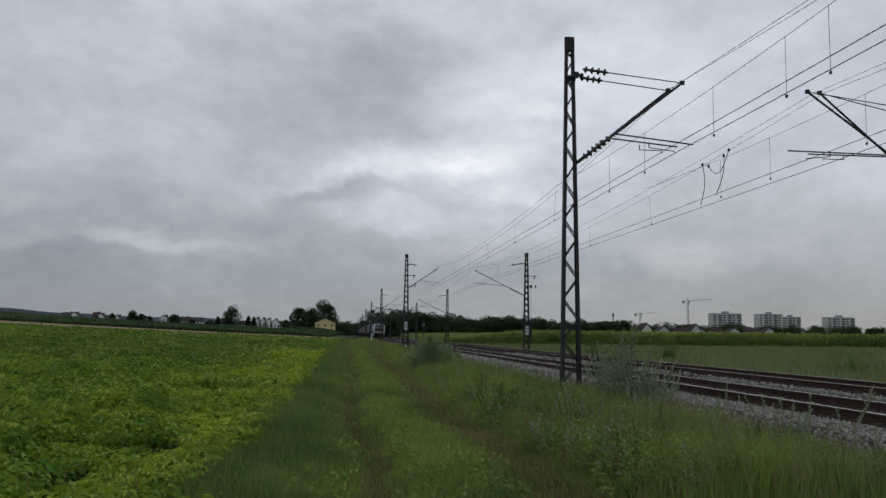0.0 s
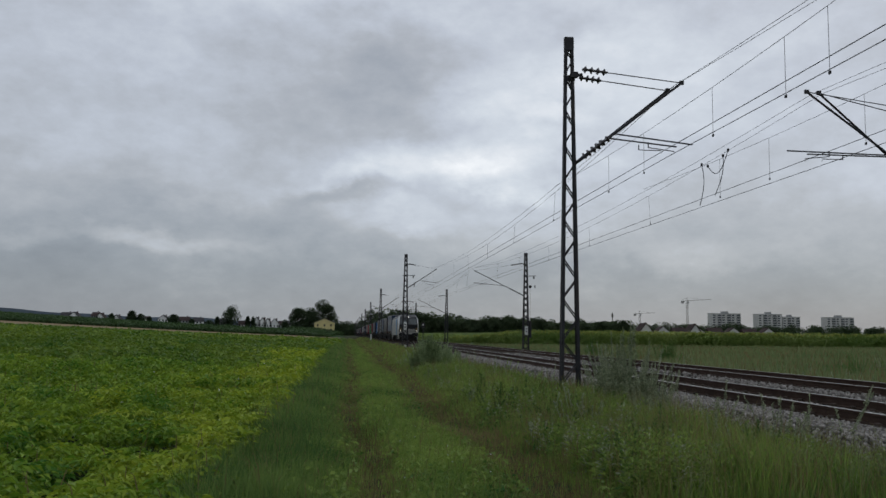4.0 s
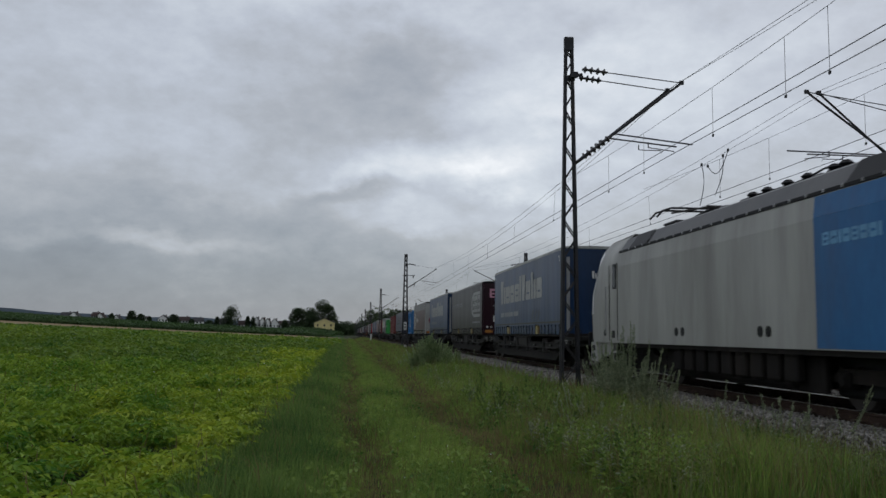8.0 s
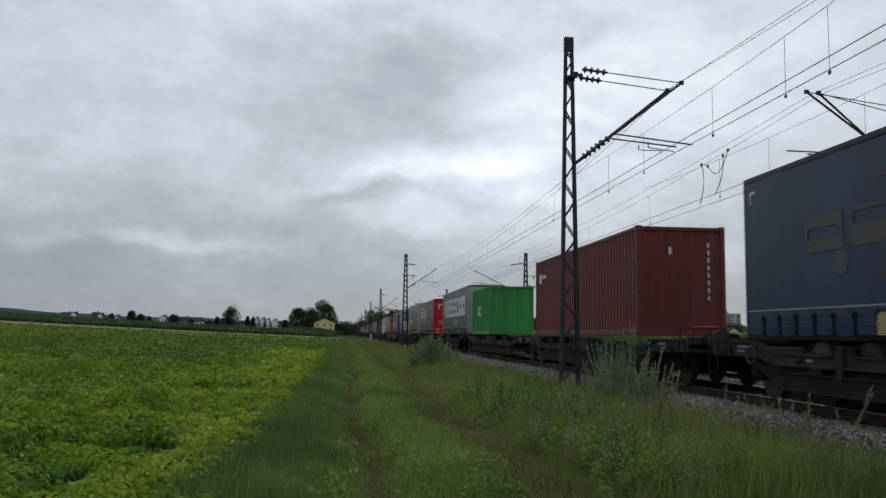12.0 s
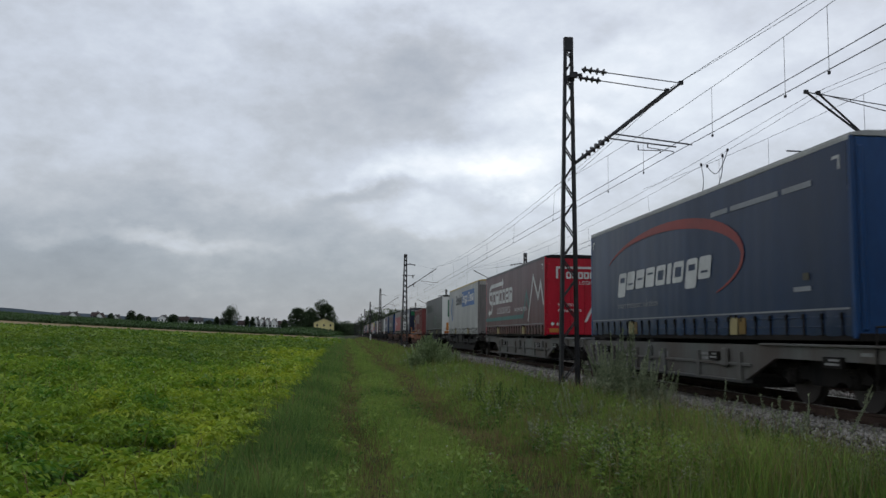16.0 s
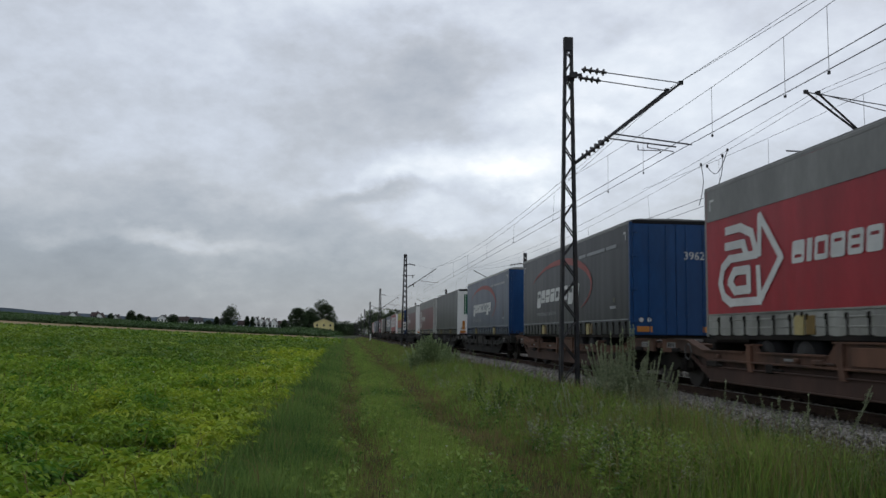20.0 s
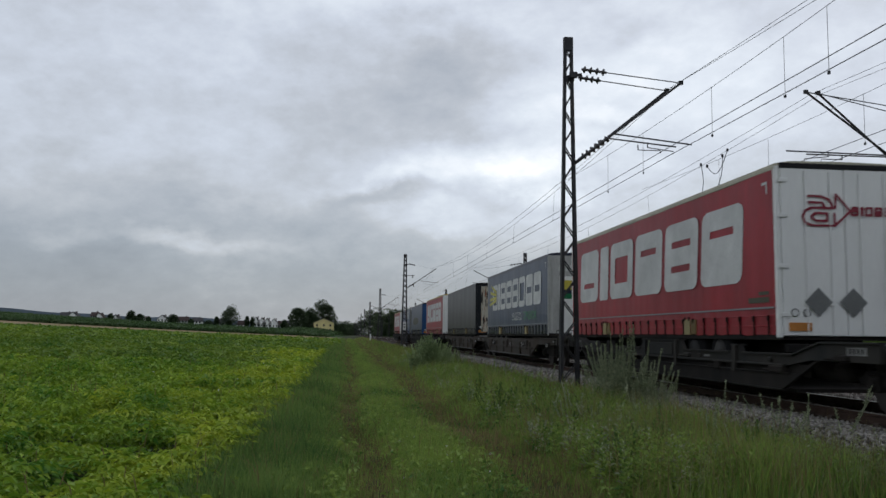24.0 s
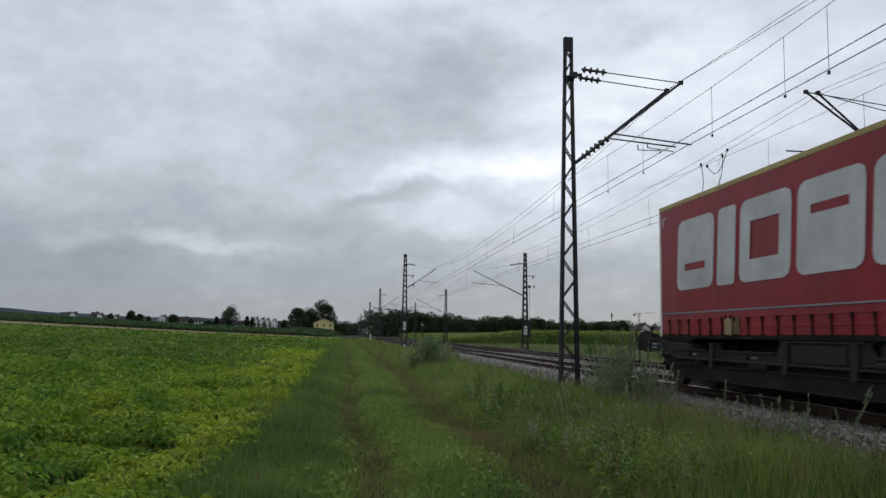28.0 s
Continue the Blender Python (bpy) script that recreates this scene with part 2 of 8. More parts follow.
# ---- sky sheet: a low overcast, drifting across ----
def cloud_sheet():
    m = bpy.data.materials.new("overcast_cloud")
    m.use_nodes = True
    t = m.node_tree
    t.nodes.remove(t.nodes["Principled BSDF"])
    co = t.nodes.new("ShaderNodeTexCoord")

    def vec(op, a, b=None, c=None):
        n = t.nodes.new("ShaderNodeVectorMath")
        n.operation = op
        for s, val in zip(n.inputs, (a, b, c)):
            if isinstance(val, bpy.types.NodeSocket):
                t.links.new(val, s)
            elif val is not None:
                s.default_value = val
        return n.outputs["Value" if op == "LENGTH" else "Vector"]

    def math_node(op, *vals):
        n = t.nodes.new("ShaderNodeMath")
        n.operation = op
        for s, val in zip(n.inputs, vals):
            if isinstance(val, bpy.types.NodeSocket):
                t.links.new(val, s)
            else:
                s.default_value = val
        return n.outputs[0]

    # the cloud's texture runs over the dome of the sky, so that its lumps keep their depth down to the horizon
    dome = vec("NORMALIZE", co.outputs["Object"])

    def tex(sc, detail, rough, dist, flat, shift):
        mp = t.nodes.new("ShaderNodeMapping")
        mp.inputs["Scale"].default_value = (sc, sc, sc * flat)
        mp.inputs["Location"].default_value = shift
        mp.inputs["Rotation"].default_value = (0, radians(16), 0)
        n = t.nodes.new("ShaderNodeTexNoise")
        n.inputs["Scale"].default_value, n.inputs["Detail"].default_value = 1.0, detail
        n.inputs["Roughness"].default_value, n.inputs["Distortion"].default_value = rough, dist
        t.links.new(dome, mp.inputs["Vector"])
        t.links.new(mp.outputs[0], n.inputs["Vector"])
        return n

    big = tex(4.0, 3, 0.45, 0.0, 2.0, (3.1, 1.7, 0)).outputs["Fac"]
    mid = tex(10.0, 7, 0.5, 0.0, 2.0, (0.4, 7.7, 0)).outputs["Fac"]
    level = math_node("MULTIPLY_ADD", big, 0.2, math_node("MULTIPLY_ADD", mid, 0.17, 0.322))
    wisp = tex(34.0, 5, 0.6, 0.0, 1.7, (2.0, 4.0, 6.0)).outputs["Fac"]
    level = math_node("MULTIPLY_ADD", wisp, 0.14, math_node("SUBTRACT", level, 0.07))
    # where the cloud is thick or torn: centre, half widths, how much lighter or darker
    warp = tex(6.0, 7, 0.55, 0.0, 1.8, (5.0, 2.0, 1.0)).outputs["Color"]
    moved = vec("ADD", vec("MULTIPLY", vec("SUBTRACT", warp, (0.5, 0.5, 0.5)), (0.2, 0, 0.13)), dome)
    for cx, cz, hx, hz, amount in ((0.02, 0.268, 0.15, 0.065, -0.115), (-0.075, 0.21, 0.105, 0.04, -0.06), (0.08, 0.325, 0.1, 0.035, -0.07), (0.17, 0.262, 0.07, 0.035, 0.07), (0.165, 0.192, 0.15, 0.036, 0.2),
                                   (0.06, 0.13, 0.07, 0.018, 0.12), (-0.004, 0.158, 0.06, 0.016, -0.1), (0.17, 0.15, 0.059, 0.011, -0.04), (-0.3, 0.29, 0.2, 0.15, -0.005),
                                   (0.025, 0.365, 0.211, 0.025, 0.05), (-0.3, 0.03, 0.5, 0.14, -0.26), (0.5, 0.04, 0.45, 0.1, -0.27), (0.1, 0.02, 0.5, 0.06, -0.03), (-0.2, 0.104, 0.1, 0.012, 0.13), (0.309, 0.28, 0.17, 0.075, 0.07),
                                   (0.378, 0.191, 0.178, 0.039, -0.04), (0.385, 0.092, 0.099, 0.018, 0.07), (0.473, 0.315, 0.105, 0.053, 0.03), (-0.13, 0.14, 0.14, 0.022, -0.07), (0.25, 0.25, 0.05, 0.012, 0.07),
                                   (0.01, 0.17, 0.05, 0.012, 0.09), (-0.34, 0.095, 0.05, 0.012, 0.08), (0.27, 0.335, 0.06, 0.02, -0.06)):
        d = vec("LENGTH", vec("MULTIPLY", vec("SUBTRACT", moved, (cx, 0, cz)), (1 / hx, 0, 1 / hz)))
        r = t.nodes.new("ShaderNodeMapRange")
        r.interpolation_type = "SMOOTHSTEP"
        r.inputs[1].default_value, r.inputs[2].default_value, r.inputs[3].default_value, r.inputs[4].default_value = 0.1, 1.45, amount, 0.0
        t.links.new(d, r.inputs[0])
        level = math_node("ADD", level, r.outputs[0])
    ramp = t.nodes.new("ShaderNodeValToRGB")
    el = ramp.color_ramp.elements
    el[0].position, el[0].color = 0.12, (0.19, 0.215, 0.255, 1)
    el[1].position, el[1].color = 0.76, (1.06, 1.07, 1.08, 1)
    for pos, c in ((0.28, (0.28, 0.31, 0.355, 1)), (0.42, (0.42, 0.445, 0.485, 1)), (0.51, (0.52, 0.56, 0.63, 1)), (0.6, (0.64, 0.688, 0.75, 1)), (0.67, (0.765, 0.8, 0.845, 1))):
        e = el.new(pos)
        e.color = c
    t.links.new(level, ramp.inputs[0])
    em = t.nodes.new("ShaderNodeEmission")
    em.inputs["Strength"].default_value = 1.0
    t.links.new(ramp.outputs[0], em.inputs["Color"])
    tr = t.nodes.new("ShaderNodeBsdfTransparent")
    mx = t.nodes.new("ShaderNodeMixShader")
    mx.inputs[0].default_value = 0.1
    t.links.new(em.outputs[0], mx.inputs[1])
    t.links.new(tr.outputs[0], mx.inputs[2])
    t.links.new(mx.outputs[0], t.nodes["Material Output"].inputs["Surface"])
    m.cycles.emission_sampling = "NONE"
    n, k, R, H = 64, 24, 4300.0, 700.0
    vs, fs = [(0, 0, H)], []
    for i in range(1, k + 1):
        r = R * i / k
        for j in range(n):
            a = 2 * math.pi * j / n
            vs.append((r * math.cos(a), r * math.sin(a), H * (1 - (r / R) ** 2) - 40 * i / k))
    for j in range(n):
        fs.append((0, 1 + j, 1 + (j + 1) % n))
    for i in range(k - 1):
        for j in range(n):
            a, b = 1 + i * n, 1 + i * n + n
            fs.append((a + j, b + j, b + (j + 1) % n, a + (j + 1) % n))
    g = Geo().add(vs, fs)
    return tagged(part("cloud_sheet", g, m, smooth=True), "low grey overcast sky with brighter torn gaps", "sky", kind="structure")


clouds = cloud_sheet()


# ---- ground ----
def rise(x, y):
    """Height of the ground; it climbs away from the line over the crop fields."""
    s = max(0.0, -x - 3)
    z = -0.5 + 0.03 * min(s, 500) + 0.00008 * min(s, 220) ** 2
    w = min(1.0, s / 14)
    z += w * 0.0085 * max(0.0, min(y, 640) - 300)
    if 6.3 < x < 15.3:
        z -= 0.15
    if x > 16:
        z -= 0.1
    return z


def ground():
    xs = [-4200, -3000, -2000, -1400, -1000, -700, -500, -400, -320, -260, -200, -160, -130, -100, -80, -60, -45, -35, -26, -18, -12, -8, -5, -3, -1.3, -0.1, 0.7,
          1.6, 2.4, 4.5, 6.2, 6.4, 10.7, 15.2, 15.4, 18, 24, 34, 50, 80, 120, 180, 260, 400, 600, 900, 1300, 2000, 3000, 4200]
    ys = [-4200, -2500, -1200, -500, -200, -80, -30, 0, 8, 14, 20, 28, 38, 50, 65, 85, 110, 140, 172, 200, 235, 275, 315, 380, 450, 540, 640, 800, 1000, 1300,
          1800, 2600, 3400, 4200]
    me = bpy.data.meshes.new("ground")
    vs = [(x, y, rise(x, y)) for y in ys for x in xs]
    n = len(xs)
    fs, mi = [], []
    for j in range(len(ys) - 1):
        for i in range(n - 1):
            fs.append((j * n + i, j * n + i + 1, (j + 1) * n + i + 1, (j + 1) * n + i))
            x, y = (xs[i] + xs[i + 1]) / 2, (ys[j] + ys[j + 1]) / 2
            if x < -1.3:
                k = 0 if y < 110 else 3 if y < 172 else 4 if y < 315 else 5
            elif x < 6.3:
                k = 1
            elif y < 140 or x < 16:
                k = 2
            else:
                k = 5
            mi.append(k)
    me.from_pydata(vs, [], fs)
    for k in ("shaded_soil", "shaded_turf", "meadow", "field_far", "stubble", "crop_dark"):
        me.materials.append(M[k])
    me.polygons.foreach_set("material_index", mi)
    me.shade_smooth()
    return tagged(new("ground", me), "flat farmland with crop fields, grass verge and meadow", "ground", kind="structure")


ground()


def ridge():
    vs, fs = [], []
    n = 80
    for i in range(n + 1):
        a = i / n
        x = -1900 + 1800 * a
        h = 62 + 0.036 * (-x - 1033) + 3 * math.sin(a * 17) + 2 * math.sin(a * 41 + 1)
        vs += [(x, 2700, -5), (x, 2700 + 60, max(2, h)), (x, 2900, -5)]
    for i in range(n):
        k = i * 3
        fs += [(k, k + 3, k + 4, k + 1), (k + 1, k + 4, k + 5, k + 2)]
    # haze of the distance is painted into the hills' blue-grey
    m = mat("hazed_far_hill", (0.10, 0.125, 0.15), 1.0, 0, 0.15, 0.01)
    tagged(part("backdrop", Geo().add(vs, fs), m), "low wooded hills on the horizon, tinted blue-grey for haze", "hill", kind="structure")


ridge()


# ---- tracks ----
def rail_profile():
    return [(-0.063, -0.172), (0.063, -0.172), (0.063, -0.16), (0.012, -0.145), (0.009, -0.05), (0.034, -0.036), (0.034, -0.004), (0.028, 0.0), (-0.028, 0.0),
            (-0.034, -0.004), (-0.034, -0.036), (-0.009, -0.05), (-0.012, -0.145), (-0.063, -0.16)]


def track(x, z, name):
    tr = tagged(new(name), "railway track with rusty rails on dark sleepers", "railway track", kind="structure")
    for s in (-0.752, 0.752):
        g = Geo().prism_y([(x + s + a, z + b) for a, b in rail_profile()], -80, 900)
        rail = part("rail", g, M["rail_side"], tr)
        part("rail_head", Geo().box(x + s - 0.027, x + s + 0.027, -80, 900, z + 0.0005, z + 0.004), M["rail_top"], rail, "worn shiny running surface")
    return tr


def sleepers(tr, x, z):
    g = Geo().prism_y([(-1.3, -0.36), (1.3, -0.36), (1.3, -0.19), (0.9, -0.175), (-0.9, -0.175), (-1.3, -0.19)], -0.13, 0.13)
    for s in (-0.752, 0.752):
        for t in (-0.1, 0.1):
            g.box(s + t - 0.035, s + t + 0.035, -0.06, 0.06, -0.178, -0.12, 0.01)
    me = g.mesh("sleeper", M["sleeper"])
    for i in range(150):
        ob = part("sleeper", me, None, tr)
        ob.location = (x, 6 + i * 0.62, z)
    far = Geo()
    for i in range(150, 700):
        y = 6 + i * 0.62
        far.box(x - 1.3, x + 1.3, y - 0.13, y + 0.13, z - 0.3, z - 0.175)
    tagged(part("sleeper_rows", far, M["sleeper"], tr), kind="stuff")


track_near, track_far = track(D, 0.0, "track_near"), track(D2, 0.03, "track_far")

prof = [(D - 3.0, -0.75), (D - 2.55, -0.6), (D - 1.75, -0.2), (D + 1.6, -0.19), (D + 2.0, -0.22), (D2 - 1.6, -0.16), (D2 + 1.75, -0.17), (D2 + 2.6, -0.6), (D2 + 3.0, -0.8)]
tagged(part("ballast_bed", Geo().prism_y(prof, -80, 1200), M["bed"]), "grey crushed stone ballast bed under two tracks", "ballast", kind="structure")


def bed_height(x):
    for (a, za), (b, zb) in zip(prof, prof[1:]):
        if a <= x <= b:
            return za + (zb - za) * (x - a) / (b - a)
    return -0.8


def ballast_stones():
    rng = np.random.default_rng(5)
    base = np.array([(1, 0, 0), (-1, 0, 0), (0, 1, 0), (0, -1, 0), (0, 0, 1), (0, 0, -1)], float)
    faces = np.array([(0, 2, 4), (2, 1, 4), (1, 3, 4), (3, 0, 4), (2, 0, 5), (1, 2, 5), (3, 1, 5), (0, 3, 5)])
    V, F, k = [], [], 0
    for x0, x1, y0, y1, n, size in ((D - 2.75, D - 0.7, 9, 24, 15000, 0.03), (D - 2.75, D - 0.7, 24, 60, 9000, 0.048), (D - 0.7, D2 - 0.8, 9, 26, 7000, 0.034),
                                    (D2 - 0.7, D2 + 2.4, 12, 40, 3000, 0.045), (D - 0.7, D2 - 0.8, 26, 60, 3000, 0.055)):
        x = rng.uniform(x0, x1, n)
        y = rng.uniform(y0, y1, n)
        for i in range(n):
            if min(abs(x[i] - c) for c in (D - 0.752, D + 0.752, D2 - 0.752, D2 + 0.752)) < 0.1:
                continue
            s = size * rng.uniform(0.6, 1.5)
            q = np.linalg.qr(rng.normal(size=(3, 3)))[0]
            p = (base * rng.uniform(0.6, 1.2, (6, 3))) @ q * s
            p += (x[i], y[i], bed_height(x[i]) + s * 0.3)
            V.append(p)
            F.append(faces + k)
            k += 6
    me = swift("ballast_stones", np.concatenate(V), np.concatenate(F), M["stone"])
    tagged(new("ballast_stones", me), "loose grey ballast stones along the track", "ballast", kind="stuff")


ballast_stones()


# ---- overhead line ----
YM, SPAN = 21.75, 63.49     # first mast and the distance from mast to mast


def insulator(p, q, n=4):
    g = Geo()
    prof = [(0, 0.03)]
    for i in range(n):
        a = (i + 0.5) / n
        prof += [(a - 0.32 / n, 0.035), (a - 0.05 / n, 0.095), (a + 0.05 / n, 0.095), (a + 0.12 / n, 0.04), (a + 0.4 / n, 0.035)]
    return g.rings(p, q, prof + [(1, 0.03)], 10)


def mast(side, double, far=False, slim_far=False, tips=None, reach=(3.32, 3.0), stay=8.08, knee=5.67):
    """A lattice mast with its bracket arm; side is 1 where the arm reaches to +x. Its foot is at the origin, z = 0 is the top of the rail."""
    top = 9.03
    m = tagged(new("catenary_mast"), "dark riveted steel lattice catenary mast with insulated bracket arm", "catenary mast", "catenary masts")
    stout = 1.3 if slim_far else 1.0
    half = lambda z: (0.115 + (0.265 - 0.115) * (top - z) / (top + 0.6)) * stout
    deep = lambda z: half(z) * 0.45
    for sx in (-1, 1):
        for sy in (-1, 1):
            g = Geo()
            for z0, z1 in ((-0.7, top),):
                a0, b0, a1, b1 = half(z0) * sx, deep(z0) * sy, half(z1) * sx, deep(z1) * sy
                for w, d in ((0.075 * stout ** 2, 0.012), (0.012, 0.075)):
                    vs = []
                    for a, b, z in ((a0, b0, z0), (a1, b1, z1)):
                        for u, v in ((0, 0), (-sx * w, 0), (-sx * w, -sy * d), (0, -sy * d)):
                            vs.append((a + u, b + v, z))
                    g.add(vs, [(0, 1, 2, 3), (7, 6, 5, 4)] + [(i, (i + 1) % 4, 4 + (i + 1) % 4, 4 + i) for i in range(4)])
            part("leg", g, M["steel"], m)
    z, s = -0.1, 1
    lattice = Geo()
    while z < top - 0.55:
        step = 0.36 + half(z) * 0.75
        z1 = min(z + step, top - 0.35)
        for f in (-1, 1):
            g = lattice if far else Geo()
            g.tube((-half(z) * s * 0.9, f * deep(z) * 0.97, z), (half(z1) * s * 0.9, f * deep(z1) * 0.97, z1), 0.022 * stout ** 2, 4)
            if slim_far:
                g.tube((half(z) * s * 0.9, f * deep(z) * 0.97, z), (-half(z1) * s * 0.9, f * deep(z1) * 0.97, z1), 0.03, 4)
            if not far:
                part("lattice_bar", g, M["steel"], m)
        z, s = z1, -s
    if far:
        tagged(part("lattice", lattice, M["steel"], m), kind="stuff")
    part("top_plate", Geo().box(-half(top) - 0.01, half(top) + 0.01, -deep(top) - 0.01, deep(top) + 0.01, top - 0.36, top + 0.02, 0.01), M["steel"], m)
    part("footing", Geo().box(-0.5, 0.5, -0.5, 0.5, -1.2, -0.55, 0.04), M["concrete"], m)
    tips = tips or (((3.04, 7.89, -0.16), (2.77, 7.76, 0.16)) if double else ((3.04, 7.6, 0.0),))
    for tx, tz, dy in tips:
        x0 = 0.2 * side
        part("bracket", Geo().box(min(0, x0), max(0, x0), dy - 0.05, dy + 0.05, 7.9, 8.06, 0.01).tube((0.1 * side, dy, 7.95), (0.32 * side, dy, 8.05 + dy * 0.3), 0.04), M["steel"], m)
        a, b = Vector((0.32 * side, dy, stay - dy * 0.4)), Vector((tx * side, dy, tz))
        e = a.lerp(b, 0.25)
        part("insulator", insulator(a, e, 4), M["insulator"], m, "dark ribbed insulator", True)
        part("stay_rod", Geo().tube(e, b, 0.006 if slim_far else 0.014), M["steel"], m)
        a = Vector((0.2 * side, dy, knee))
        e = a.lerp(b, 0.3)
        part("insulator", insulator(a.lerp(b, 0.08), e, 5), M["insulator"], m, "dark ribbed insulator", True)
        part("bracket_tube", Geo().tube(e, b, 0.032, 8).tube(a, a.lerp(b, 0.09), 0.045, 8).box(b.x - 0.06, b.x + 0.06, dy - 0.04, dy + 0.04, b.z - 0.05, b.z + 0.06, 0.01), M["steel"], m)
        c = a.lerp(b, 0.345 if double else 0.4)
        r = Vector((reach[0 if dy <= 0 else 1] * side, dy, 6.22))
        part("registration_tube", Geo().tube(c, r, 0.02, 6), M["steel"], m)
        k = Vector(((reach[0] - 1.22 if dy <= 0 else reach[1] - 1.05) * side, dy, r.z - 0.12))
        g = Geo().tube((k.x, dy, r.z + 0.02), k, 0.015, 5)
        end = Vector(((reach[0] - 0.52 if dy <= 0 else reach[1] - 0.43) * side, dy, 6.02 if dy <= 0 else 6.1))
        g.path([k, end, (end.x, dy, end.z - 0.07)], 0.013, 5)
        part("steady_arm", g, M["steel"], m)
    return m


def numbered_plate(m, x, y):
    """A pale plate low on the mast, with plain bars."""
    p = part("mast_plate", Geo().box(x - 0.14, x + 0.14, y - 0.29, y - 0.27, 1.5, 2.3, 0.005), M["white"], m)
    for z in (1.75, 2.0):
        part("plate_bar", Geo().box(x - 0.08, x + 0.08, y - 0.294, y - 0.291, z, z + 0.12), M["steel"], p)


XL, XR = D - 3.05, D2 + 3.2
first = mast(1, True)
first.location = (XL, YM, 0)
single = mast(1, False, slim_far=True)
single.location = (XL, YM + SPAN, 0)
numbered_plate(single, 0.0, 0.0)
distant = mast(1, False, True, True)
distant.location = (XL, YM + SPAN * 2, -0.2)
for i in range(3, 12):
    copy_thing(distant, pose(XL, YM + SPAN * i, -0.2))
right_first = mast(-1, True, tips=((3.84, 7.89, -0.16), (3.3, 7.97, 0.16)), reach=(4.46, 3.7), stay=7.4, knee=5.3)
right_first.location = (XR + 0.35, YM + 0.3, 0)
right_single = mast(-1, False, slim_far=True, tips=((4.75, 7.3, 0.0),), reach=(4.9, 4.6), knee=5.1)
right_single.location = (XR + 0.35, YM + SPAN - 7.5, -0.35)
numbered_plate(right_single, 0.0, 0.0)
distant = mast(-1, False, True, True, tips=((4.75, 7.3, 0.0),), reach=(4.9, 4.6), knee=5.1)
distant.location = (XR + 0.35, YM + SPAN * 2 - 7.5, -0.5)
for i in range(3, 12):
    copy_thing(distant, pose(XR + 0.35, YM + SPAN * i - 7.5, -0.5))


for m, s in ((single, 1), (right_single, 1)):
    part("feeder_arm", Geo().tube((0.1 * s, 0, 6.9), (0.95 * s, 0, 6.95), 0.03, 5).tube((-0.3 * s, 0, 6.9), (0.1 * s, 0, 6.9), 0.03, 5), M["steel"], m)
    for x, z in ((0.75, 6.95), (0.85, 6.1)):
        part("insulator", insulator(Vector((x * s, 0, z - 0.02)), Vector((x * s, 0, z - 0.3)), 3), M["insulator"], m, "dark ribbed insulator", True)


def counterweight(x, y):
    w = tagged(new("tension_weight"), "wheel and weight stack tensioning the overhead line", "tension weight")
    part("weight_stack", Geo().rings((x, y, 0.9), (x, y, 2.4), [(0, 0.13), (1, 0.13)], 10), M["steel"], w)
    part("cable", Geo().tube((x, y, 2.4), (x, y, 5.6), 0.012), M["wire"], w)
    part("pulley", Geo().rings((x, y - 0.04, 5.6), (x, y + 0.04, 5.6), [(0, 0.14), (1, 0.14)], 14), M["steel"], w)


counterweight(XR + 0.8, YM + SPAN - 7.3)


def catenary(name, x, hang, contact, sag, ends, droppers, tag, stag=0.25):
    """Messenger, contact wire and droppers from span to span."""
    c = tagged(new(name), tag, "overhead wire")
    ys = [YM - SPAN * 2, YM - SPAN] + [YM + SPAN * i for i in range(12)]
    s = stag
    for k, (a, b) in enumerate(zip(ys, ys[1:])):
        xa, xb = x - s, x + s
        s = -s
        g = Geo()
        pts = []
        for i in range(17):
            f = i / 16
            pts.append((xa * 0.5 + x * 0.5 + (xb - xa) * 0.5 * f, a + (b - a) * f, hang - sag * 4 * f * (1 - f)))
        g.path(pts, 0.0072, 4)
        part("messenger_wire", g, M["wire"], c)
        part("contact_wire", Geo().tube((xa, a, contact), (xb, b, contact), 0.0095, 4), M["wire"], c)
        if k < 6:
            for j in range(droppers):
                if k in (1, 2) and j in (0, droppers - 1):
                    continue
                f = (j + 0.5) / droppers
                i = f * 16
                p = Vector(pts[int(i)]).lerp(Vector(pts[min(16, int(i) + 1)]), i - int(i))
                q = (xa + (xb - xa) * f, a + (b - a) * f, contact)
                part("dropper", Geo().tube(p, q, 0.006, 3).box(q[0] - 0.015, q[0] + 0.015, q[1] - 0.03, q[1] + 0.03, q[2], q[2] + 0.06), M["wire"], c)
    return c


near_tag, far_tag = "thin messenger and contact wires hung over the near track", "thin messenger and contact wires hung over the far track"
catenary("overhead_wire", D - 0.02, 7.86, 5.96, 1.0, None, 7, near_tag, 0.25)
catenary("overhead_wire", D - 0.26, 7.74, 6.12, 0.75, None, 0, near_tag, 0.12)
catenary("overhead_wire", D2 - 0.05, 7.82, 5.9, 1.0, None, 7, far_tag, -0.28)
catenary("overhead_wire", D2 - 0.3, 7.78, 6.06, 0.75, None, 0, far_tag, -0.12)


